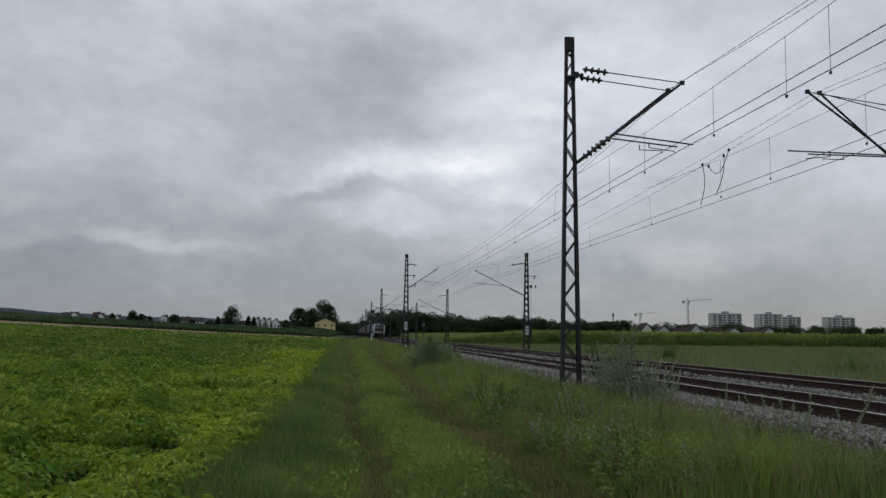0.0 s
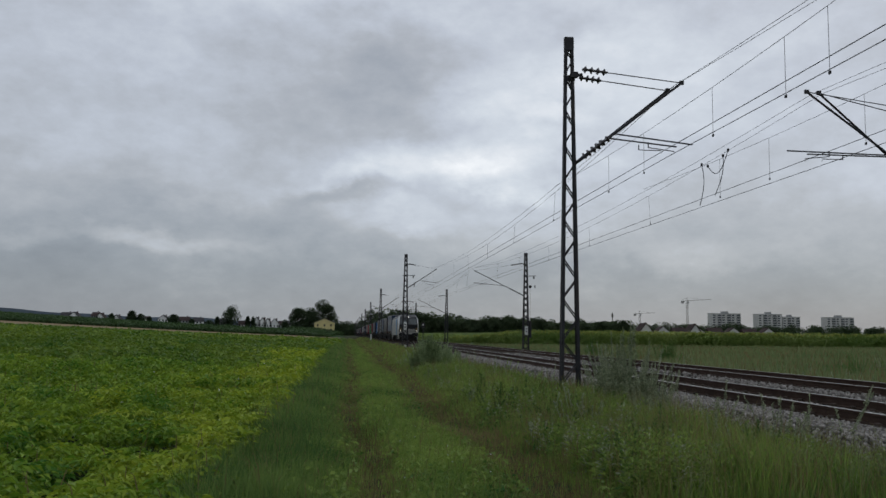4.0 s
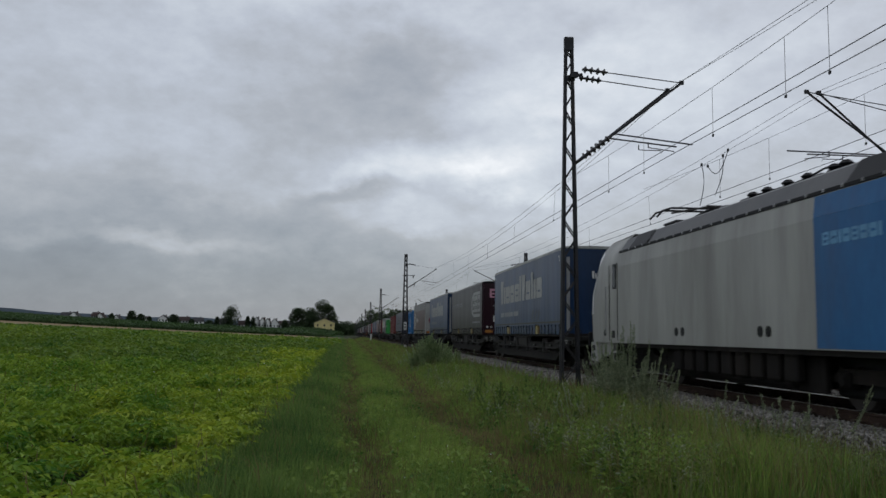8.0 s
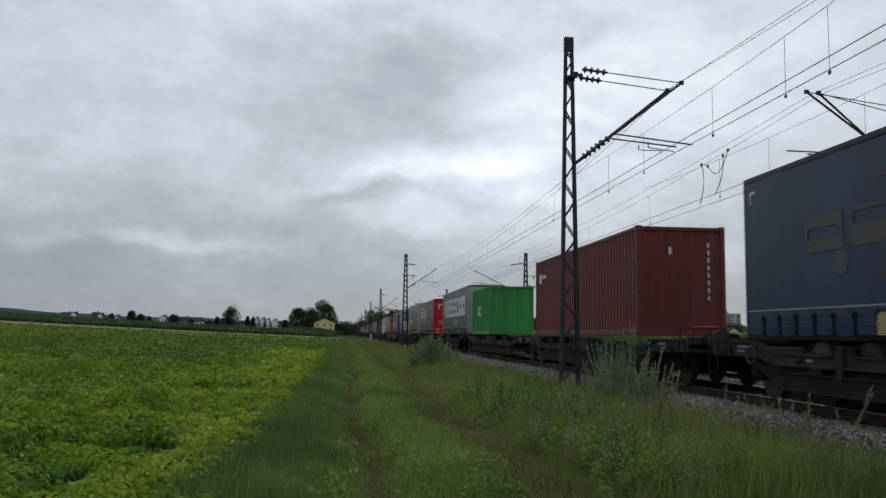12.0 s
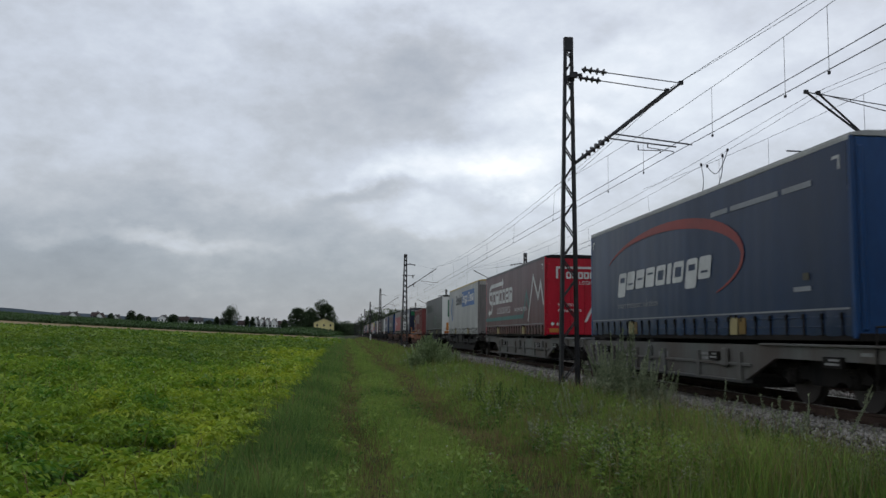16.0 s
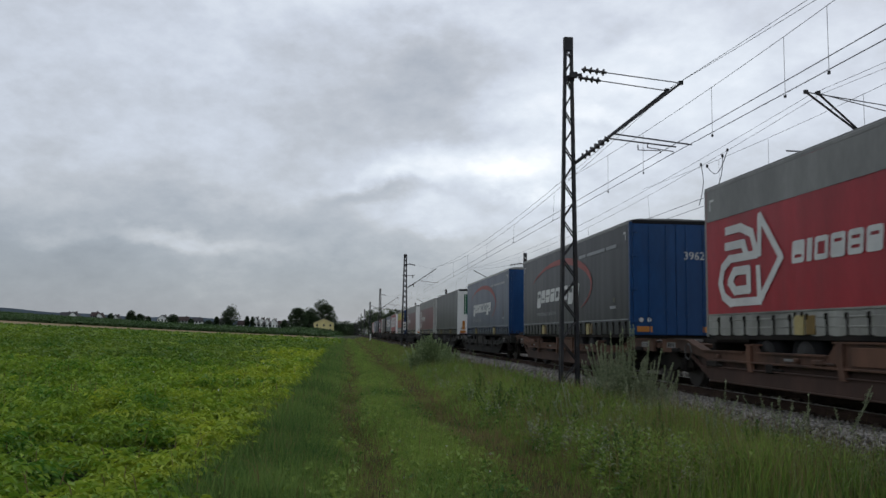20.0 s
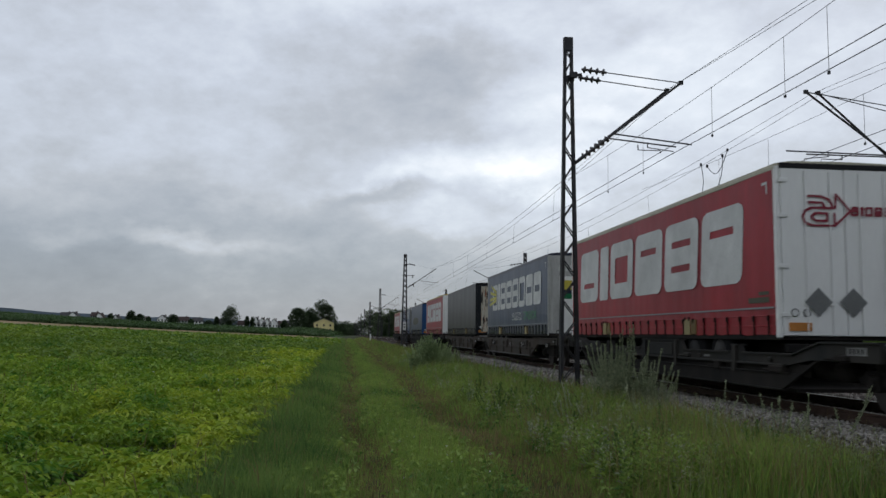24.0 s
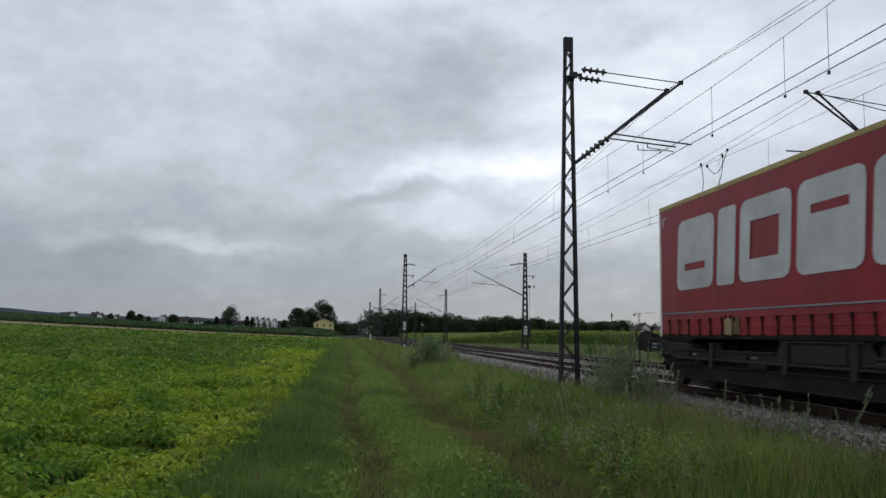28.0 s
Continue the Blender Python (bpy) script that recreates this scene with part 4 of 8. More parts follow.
    for y, s in ((0.3, 1), (L - 0.3, -1)):
        bend(t, [(y, zt - 0.42), (y, zt - 0.22), (y + s * 0.18, zt - 0.22)], 0.05, M["pale_ink"], name="contour_mark")
    return t


def bulkhead_gear(t, low=1.15, top=4.25, band=None):
    """Ladder frame, supply box and head band on a plain leading end."""
    part("ladder_frame", Geo().path([(0.5, -0.1, low + 0.12), (0.5, -0.1, low + 1.55), (1.12, -0.1, low + 1.55), (1.12, -0.1, low + 0.12)], 0.03, 6), M["under"], t)
    for z in (0.45, 0.8, 1.15):
        part("rung", Geo().tube((0.5, -0.1, low + z), (1.12, -0.1, low + z), 0.018, 6), M["under"], t)
    part("supply_box", Geo().box(0.62, 1.05, -0.16, -0.02, low + 0.1, low + 0.5, 0.02), M["under"], t)
    part("hose", Geo().path([(0.2, -0.06, low + 0.1), (0.28, -0.12, low + 0.3), (0.45, -0.12, low + 0.32), (0.55, -0.08, low + 0.1)], 0.018, 5), M["rubber"], t)
    part("marker_lamp", Geo().box(-0.72, -0.5, -0.05, -0.01, top - 0.4, top - 0.34, 0.008), M["black_mask"], t)
    if band:
        part("head_band", Geo().box(-1.19, 1.19, -0.035, 0.0, top - 0.3, top - 0.08, 0.01), band, t)


def corrugated(u, L, H, paintm, label, kind="container", pitch=0.28, deck=1.16, W=2.438, thick=0.035, rib=(0, 0.3, 0.45, 0.85)):
    """A steel box with corrugated sides and a leading end; y = 0 is the leading end."""
    t = tagged(new("freight_container"), label, kind, "containers on the train")
    train.append((t, u))
    h = W / 2

    def wall(y0, y1, x, s):
        n = max(2, int((y1 - y0) / pitch))
        g = Geo()
        vs, fs, p = [], [], (y1 - y0) / n
        for i in range(n):
            a = y0 + i * p
            for f, d in zip(rib, (0, 0, thick, thick)):
                vs += [(x - s * d, a + f * p, deck + 0.14), (x - s * d, a + f * p, deck + H - 0.1)]
        vs += [(x, y1, deck + 0.14), (x, y1, deck + H - 0.1)]
        for i in range(len(vs) // 2 - 1):
            fs.append((2 * i, 2 * i + 2, 2 * i + 3, 2 * i + 1))
        return g.add(vs, fs)

    for s in (-1, 1):
        part("side_wall", wall(0.1, L - 0.1, s * (h - 0.02), s), paintm, t)
        part("bottom_rail", Geo().box(s * (h - 0.1), s * h, 0.08, L - 0.08, deck, deck + 0.15, 0.01), paintm, t)
        part("top_rail", Geo().box(s * (h - 0.07), s * h, 0.08, L - 0.08, deck + H - 0.11, deck + H - 0.02, 0.01), paintm, t)
        for y in (0, L - 0.12):
            part("corner_post", Geo().box(s * (h - 0.12), s * h, y, y + 0.12, deck + 0.1, deck + H - 0.1, 0.012), paintm, t)
            for z in (deck - 0.005, deck + H - 0.118):
                part("corner_casting", Geo().box(s * (h - 0.16), s * (h + 0.004), y - 0.004, y + 0.174 if y == 0 else y + 0.124, z, z + 0.122, 0.015), paintm, t)
    for y in (0.03, L - 0.03):
        g = Geo()
        vs, fs, n = [], [], int(W / pitch)
        p = (W - 0.2) / n
        for i in range(n):
            a = -h + 0.1 + i * p
            for f, d in zip(rib, (0, 0, thick, thick)):
                vs += [(a + f * p, y + (d if y < 1 else -d), deck + 0.12), (a + f * p, y + (d if y < 1 else -d), deck + H - 0.1)]
        vs += [(h - 0.1, y, deck + 0.12), (h - 0.1, y, deck + H - 0.1)]
        for i in range(len(vs) // 2 - 1):
            fs.append((2 * i, 2 * i + 2, 2 * i + 3, 2 * i + 1))
        part("end_wall", g.add(vs, fs), paintm, t)
        part("end_sill", Geo().box(-h + 0.1, h - 0.1, y - 0.03, y + 0.05, deck, deck + 0.13, 0.01), paintm, t)
        part("end_header", Geo().box(-h + 0.1, h - 0.1, y - 0.03, y + 0.05, deck + H - 0.12, deck + H - 0.02, 0.01), paintm, t)
    part("roof", Geo().box(-h + 0.06, h - 0.06, 0.05, L - 0.05, deck + H - 0.06, deck + H - 0.03), paintm, t)
    part("floor", Geo().box(-h + 0.08, h - 0.08, 0.05, L - 0.05, deck + 0.03, deck + 0.1), M["under"], t)
    return t


def bogie_meshes():
    wheel = Geo().rings((-0.07, 0, 0), (0.07, 0, 0), [(0, 0.1), (0.0, 0.38), (0.05, 0.455), (0.62, 0.46), (0.64, 0.49), (1, 0.49), (1, 0.1)], 28).mesh("wheel", M["wheel"], False)
    box = Geo().box(-0.1, 0.1, -0.13, 0.13, -0.12, 0.14, 0.03).rings((-0.14, 0, 0), (-0.09, 0, 0), [(0, 0.08), (1, 0.1)], 10).mesh("axle_box", M["under"])
    spring = Geo()
    for y in (-0.2, 0.2):
        spring.rings((0, y, -0.05), (0, y, 0.2), [(k / 8, 0.055 if k % 2 else 0.075) for k in range(9)], 8)
    return wheel, box, spring.mesh("spring", M["under"])


BW, BB, BS = bogie_meshes()


def bogie(parent, y, base=1.8):
    g = Geo()
    for s in (-1, 1):
        hb = base / 2
        poly = [(-hb - 0.45, 0.52), (-hb - 0.2, 0.66), (-0.5, 0.66), (-0.35, 0.78), (0.35, 0.78), (0.5, 0.66), (hb + 0.2, 0.66), (hb + 0.45, 0.52), (hb + 0.4, 0.44), (0.45, 0.44), (0.3, 0.36),
                (-0.3, 0.36), (-0.45, 0.44), (-hb - 0.4, 0.44)]
        g.prism([(y + a, b) for a, b in poly], s * 0.93, s * 1.05)
    g.box(-0.95, 0.95, y - 0.2, y + 0.2, 0.55, 0.85, 0.03)
    bo = part("bogie", g, M["under"], parent)
    for dy in (-base / 2, base / 2):
        part("axle", Geo().tube((-0.95, y + dy, 0.46), (0.95, y + dy, 0.46), 0.08, 8), M["under"], bo)
        for s in (-1, 1):
            w = part("wheel", BW, None, bo)
            w.matrix_local = pose(s * 0.76, y + dy, 0.46, 0, 0, 0 if s < 0 else 180)
            w = part("axle_box", BB, None, bo)
            w.matrix_local = pose(s * 1.02, y + dy, 0.47, 0, 0, 0 if s < 0 else 180)
            w = part("spring", BS, None, bo)
            w.location = (s * 0.99, y + dy, 0.5)
    return bo


def buffers(parent, y, way, z=1.05, half=0.875):
    for s in (-1, 1):
        b = part("buffer", Geo().rings((s * half, y - way * 0.62, z), (s * half, y - way * 0.18, z), [(0, 0.16), (0.1, 0.12), (0.8, 0.11), (1, 0.09)], 12), M["under"], parent)
        part("buffer_head", Geo().rings((s * half, y - way * 0.2, z), (s * half, y, z), [(0, 0.07), (0.65, 0.08), (0.7, 0.24), (0.9, 0.24), (1, 0.2)], 18), M["wheel"], b)
    part("drawhook", Geo().box(-0.06, 0.06, y - way * 0.6, y - way * 0.2, z - 0.1, z + 0.06, 0.02).tube((0, y - way * 0.25, z - 0.05), (0, y - way * 0.05, z - 0.35), 0.03), M["under"], parent)
    part("brake_hose", Geo().path([(0.3, y - way * 0.6, z - 0.1), (0.32, y - way * 0.3, z - 0.3), (0.3, y - way * 0.1, z - 0.45), (0.25, y, z - 0.4)], 0.025, 6), M["rubber"], parent)


wagon_dark = paint("wagon_dark_grey", (0.024, 0.0245, 0.0235), 0.75, 0.0, (0.046, 0.04, 0.034), 0.5, spec=0.1)
# lower plates of the dark wagons, blacker than the band above
wagon_black = paint("wagon_lower_black", (0.0135, 0.013, 0.0125), 0.8, 0.0, (0.03, 0.026, 0.022), 0.5, spec=0.08)
wagon_ink = mat("stencil_paint", (0.26, 0.26, 0.25), 0.7, dirt=(0.06, 0.055, 0.05), dirt_amount=0.5)
wagon_grey = paint("wagon_grey", (0.098, 0.1, 0.092), 0.7, 0.0, (0.07, 0.05, 0.04), 0.5)
wagon_dull = paint("wagon_dull_brown", (0.055, 0.05, 0.044), 0.75, 0.0, (0.05, 0.034, 0.026), 0.5)
wagon_orange = paint("wagon_orange", (0.36, 0.12, 0.05), 0.7, 0.0, (0.05, 0.035, 0.028), 0.6)
wagon_rust = paint("wagon_rusty_plate", (0.1, 0.048, 0.034), 0.8, 0.0, (0.045, 0.033, 0.028), 0.5)
wagon_soil = paint("wagon_soiled_plate", (0.068, 0.042, 0.034), 0.8, 0.0, (0.04, 0.032, 0.028), 0.5)
wagon_brown = paint("wagon_rust_brown", (0.13, 0.07, 0.048), 0.75, 0.0, (0.045, 0.035, 0.03), 0.6)


def dipped_side(w, s, at, paintm, lower):
    """One side of a pocket half-wagon: an upper band that dips between posts, a recess and a lower plate; at(d) from the joint."""
    edge = [(0.3, 1.05), (1.8, 1.05), (2.65, 0.84), (4.5, 0.84), (4.6, 0.98), (4.9, 0.98), (5.0, 0.84), (7.3, 0.84), (7.5, 1.05), (9.9, 1.05), (10.1, 0.84), (12.4, 0.84), (12.5, 0.98), (12.8, 0.98), (12.9, 0.84),
            (14.8, 0.84), (15.6, 1.05), (17.2, 1.05)]
    foot = [(17.2, 0.78), (15.4, 0.78), (14.7, 0.67), (2.9, 0.67), (2.1, 0.78), (0.3, 0.78)]
    part("side_frame", Geo().prism([(at(d), z) for d, z in edge + foot], s * 1.30, s * 1.38), paintm, w)
    part("lower_plate", Geo().prism([(at(d), z) for d, z in ((2.0, 0.76), (2.55, 0.54), (15.0, 0.54), (15.5, 0.76), (15.62, 0.76), (14.6, 0.27), (3.0, 0.27), (1.9, 0.76))], s * 1.33, s * 1.40), lower, w)
    part("recess_wall", Geo().box(s * 1.26, s * 1.31, min(at(2.3), at(15.2)), max(at(2.3), at(15.2)), 0.5, 0.7), lower, w)
    for (d0, z0), (d1, z1) in zip(edge, edge[1:]):
        if s < 0 and d1 - d0 > 0.25:
            part("edge_flange", Geo().prism([(at(d0), z0), (at(d1), z1), (at(d1), z1 + 0.03), (at(d0), z0 + 0.03)], s * 1.22, s * 1.425), paintm, w)
    if s > 0:
        return
    part("waist_flange", Geo().box(-1.43, -1.36, min(at(2.9), at(14.7)), max(at(2.9), at(14.7)), 0.655, 0.69, 0.006), paintm, w)
    part("lower_flange", Geo().box(-1.43, -1.36, min(at(2.75), at(14.8)), max(at(2.75), at(14.8)), 0.525, 0.55, 0.006), lower, w)
    part("foot_flange", Geo().box(-1.42, -1.26, min(at(3.0), at(14.6)), max(at(3.0), at(14.6)), 0.245, 0.275, 0.006), lower, w)
    for d in (4.75, 7.7, 9.7, 12.65):
        top = 1.06 if 7 < d < 10 else 0.99
        part("post", Geo().prism([(at(d - 0.07), top), (at(d + 0.07), top), (at(d + 0.07), 0.72), (at(d + 0.14), 0.5), (at(d - 0.03), 0.5), (at(d - 0.07), 0.72)], -1.44, -1.375), paintm, w)
    part("sign_plate", Geo().box(-1.405, -1.378, min(at(7.95), at(9.5)), max(at(7.95), at(9.5)), 0.72, 1.0, 0.008), paintm, w)
    part("table_plate", Geo().box(-1.385, -1.378, min(at(0.6), at(1.1)), max(at(0.6), at(1.1)), 0.88, 1.0), wagon_ink, w)
    for q in range(4):
        part("table_bar", Geo().box(-1.389, -1.386, at(0.7 + 0.1 * q) - 0.02, at(0.7 + 0.1 * q) + 0.02, 0.9, 0.98), M["under"], w)
    for d, l, z in ((15.9, 0.5, 0.96), (16.0, 0.3, 0.88), (6.1, 0.3, 0.76), (8.3, 0.22, 0.86), (10.9, 0.26, 0.76), (13.6, 0.18, 0.77)):
        part("data_stencil", Geo().box(-1.384, -1.381, at(d) - l / 2, at(d) + l / 2, z - 0.022, z + 0.022), wagon_ink, w)
    rs = random.Random(4)
    for d, z, l, h in ((1.3, 0.83, 0.34, 0.1), (3.2, 0.6, 0.5, 0.12), (5.7, 0.59, 0.24, 0.16), (6.9, 0.75, 0.3, 0.09), (10.6, 0.6, 0.7, 0.1), (13.3, 0.59, 0.3, 0.15), (16.6, 0.86, 0.26, 0.2)):
        dd = d + rs.uniform(-0.2, 0.2)
        part("fitting", Geo().box(-1.45, -1.3, at(dd) - l / 2, at(dd) + l / 2, z - h / 2, z + h / 2, 0.02).tube((-1.42, at(dd), z), (-1.42, at(dd + 0.45), z - 0.02), 0.02, 6), M["under"] if rs.random() < 0.6 else paintm, w)
    for d in (3.4, 6.4, 11.2, 13.9):
        part("lashing_lug", Geo().box(-1.44, -1.375, at(d) - 0.07, at(d) + 0.07, 0.72, 0.8, 0.02), paintm, w)


def wagon(u, paintm, label, deep=True, A=35.95, lo=0.42, lower=None):
    """A pocket wagon in two jointed halves on three bogies; y = 0 at the leading buffers."""
    w = tagged(new("pocket_wagon"), label, "freight wagon", "wagons of the train")
    mid = A / 2
    for k, (a, b) in enumerate(((0.62, mid - 0.12), (mid + 0.12, A - 0.62))):
        c0, c1 = (a + 3.6, b - 2.0) if k == 0 else (a + 2.0, b - 3.6)
        for s in (-1, 1) if deep else ():
            dipped_side(w, s, (lambda d: mid - d) if k == 0 else (lambda d: mid + d), paintm, lower or paintm)
        for s in () if deep else (-1, 1):
            top = 1.0
            poly = [(a, top), (a, 0.78), (c0 - 0.3, 0.78), (c0 + 0.9, lo), (c1 - 0.9, lo), (c1 + 0.3, 0.78), (b, 0.78), (b, top)]
            part("side_frame", Geo().prism(poly, s * 1.30, s * 1.38), paintm, w)
            part("lower_flange", Geo().box(s * 1.24, s * 1.43, c0 + 0.85, c1 - 0.85, lo - 0.045, lo + 0.02, 0.008), paintm, w)
            part("upper_flange", Geo().box(s * 1.24, s * 1.43, a, c0 + 0.2, top - 0.005, top + 0.035, 0.008), paintm, w)
            part("upper_flange", Geo().box(s * 1.24, s * 1.43, c1 - 0.2, b, top - 0.005, top + 0.035, 0.008), paintm, w)
            if s > 0:
                continue
            part("waist_rail", Geo().box(s * 1.36, s * 1.425, c0 + 0.55, c1 - 0.55, 0.6, 0.66, 0.008), paintm, w)
            n = 6
            for i in range(n):
                y = c0 + 1.0 + (c1 - c0 - 2.0) * i / (n - 1)
                part("bracket", Geo().prism([(y - 0.09, lo), (y + 0.09, lo), (y + 0.06, 0.86), (y - 0.06, 0.86)], s * 1.375, s * 1.44), paintm, w)
            for y, l in ((a + 1.2, 0.5), (c0 + 1.9, 0.42), (c1 - 2.6, 0.6)):
                p = part("data_plate", Geo().box(-1.449, -1.38, y, y + l, 0.68, 0.85, 0.004), M["under"], w)
                for i in range(2):
                    part("plate_bar", Geo().box(-1.453, -1.4505, y + 0.05, y + l - 0.06 - 0.1 * i, 0.72 + 0.065 * i, 0.755 + 0.065 * i), wagon_ink, p)
            for y in (c0 + 1.6, (c0 + c1) / 2, c1 - 1.6):
                part("lashing_lug", Geo().box(s * 1.375, s * 1.47, y - 0.13, y + 0.13, 0.56, 0.94, 0.04), paintm, w)
            # strip added for the highlight along the flange's lower edge
            part("flange_edge", Geo().box(s * 1.425, s * 1.436, c0 + 0.85, c1 - 0.85, lo - 0.03, lo + 0.005), M["rim"], w)
            for y, l, z in ((c0 + 2.4, 0.5, 0.8), (c0 + 2.45, 0.36, 0.71), (c1 - 1.2, 0.34, 0.8), (a + 0.5, 0.3, 0.9), (b - 0.8, 0.35, 0.9)):
                part("data_stencil", Geo().box(-1.384, -1.381, y, y + l, z - 0.025, z + 0.025), wagon_ink, w)
            part("table_stencil", Geo().box(-1.384, -1.381, (c0 + c1) / 2 - 1.1, (c0 + c1) / 2 - 0.5, 0.68, 0.8), wagon_ink, w)
        part("air_tank", Geo().rings((-0.9, c0 + 0.5, 0.6), (-0.9, c0 - 0.5, 0.6), [(0, 0.06), (0.06, 0.16), (0.94, 0.16), (1, 0.06)], 12), M["under"], w)
        part("brake_wheel", Geo().path([(-1.46, b - 1.9 + 0.17 * math.cos(q * 0.7854), 0.82 + 0.17 * math.sin(q * 0.7854)) for q in range(9)], 0.014, 5), M["rim"], w)
        part("pocket_floor", Geo().box(-1.22, 1.22, c0 + 0.7, c1 - 0.7, 0.22, 0.28), M["under"], w)
        for y0, y1 in ((a, c0 - 0.2), (c1 + 0.2, b)):
            part("end_platform", Geo().box(-1.3, 1.3, y0, y1, 0.86, 0.98, 0.01), paintm, w)
        for y in (c0 - 0.1, c1 - 0.1):
            part("cross_bearer", Geo().box(-1.28, 1.28, y, y + 0.2, 0.62, 0.9, 0.01), M["under"], w)
        for y in ((a + 1.35, b - 0.9) if k == 0 else (a + 0.9, b - 1.35)):
            part("hitch_stand", Geo().box(-0.5, 0.5, y - 0.25, y + 0.25, 0.98, 1.1, 0.03), M["under"], w)
        part("ramp_plate", Geo().add([(-1.33, mid - 1.5 + k * 2.2, 1.08), (-0.9, mid - 1.5 + k * 2.2, 1.08), (-0.9, mid - 0.9 + k * 2.2, 0.86), (-1.33, mid - 0.9 + k * 2.2, 0.86),
                                              (-1.33, mid - 1.5 + k * 2.2, 1.03), (-0.9, mid - 1.5 + k * 2.2, 1.03), (-0.9, mid - 0.9 + k * 2.2, 0.81), (-1.33, mid - 0.9 + k * 2.2, 0.81)],
                                             [(0, 1, 2, 3), (7, 6, 5, 4), (0, 4, 5, 1), (1, 5, 6, 2), (2, 6, 7, 3), (3, 7, 4, 0)]), M["alu"], w)
    for y in (0.62, A - 0.74):
        part("end_beam", Geo().box(-1.35, 1.35, y, y + 0.12, 0.78, 1.12, 0.015), paintm, w)
    buffers(w, 0.0, -1)
    buffers(w, A, 1)
    for y in (3.0, mid, A - 3.0):
        bogie(w, y)
    for y in (0.8, A - 0.8):
        for s in (-1, 1):
            part("step_ladder", Geo().path([(s * 1.4, y - 0.2, 1.0), (s * 1.42, y - 0.2, 0.4), (s * 1.42, y + 0.2, 0.4), (s * 1.4, y + 0.2, 1.0)], 0.018, 5), M["under"], w)
            part("handrail", Geo().path([(s * 1.3, y - 0.35, 1.0), (s * 1.3, y - 0.35, 1.3), (s * 1.3, y + 0.35, 1.3), (s * 1.3, y + 0.35, 1.0)], 0.016, 5), M["under"], w)
    return w


LEADS = [18.95 + 36.0 * k for k in range(16)]
looks = {}
for k, lead in enumerate(LEADS):
    key = {6: "grey", 13: "dull", 8: "orange", 9: "brown"}.get(k, "dark")
    if key in looks:
        w = copy_thing(looks[key], pose(0, 0, 0))
    else:
        w = looks[key] = wagon(lead, {"grey": wagon_grey, "dull": wagon_dull, "orange": wagon_orange, "brown": wagon_brown, "dark": wagon_dark}[key],
                               {"dull": "grimy brown-grey articulated container wagon", "grey": "weathered grey articulated container wagon with rust patches", "orange": "faded orange articulated pocket wagon, dirty and rust-stained",
                                "brown": "rust-brown articulated pocket wagon with grimy frame", "dark": "grimy dark grey articulated pocket wagon on three bogies"}[key], key not in ("grey", "dull"), lo=0.33, lower={"orange": wagon_rust, "brown": wagon_soil, "dark": wagon_black}.get(key))
        if key == "orange":
            for d in (9.45, 26.5):
                marks(w, ["funnel-", "low-", "mid-", "mid-", "ring-", "mid-", "low-"], d, 0.79, 1.3, 0.18, M["black_mask"], 0.26, 0, x=-1.408)
    train.append((w, lead))


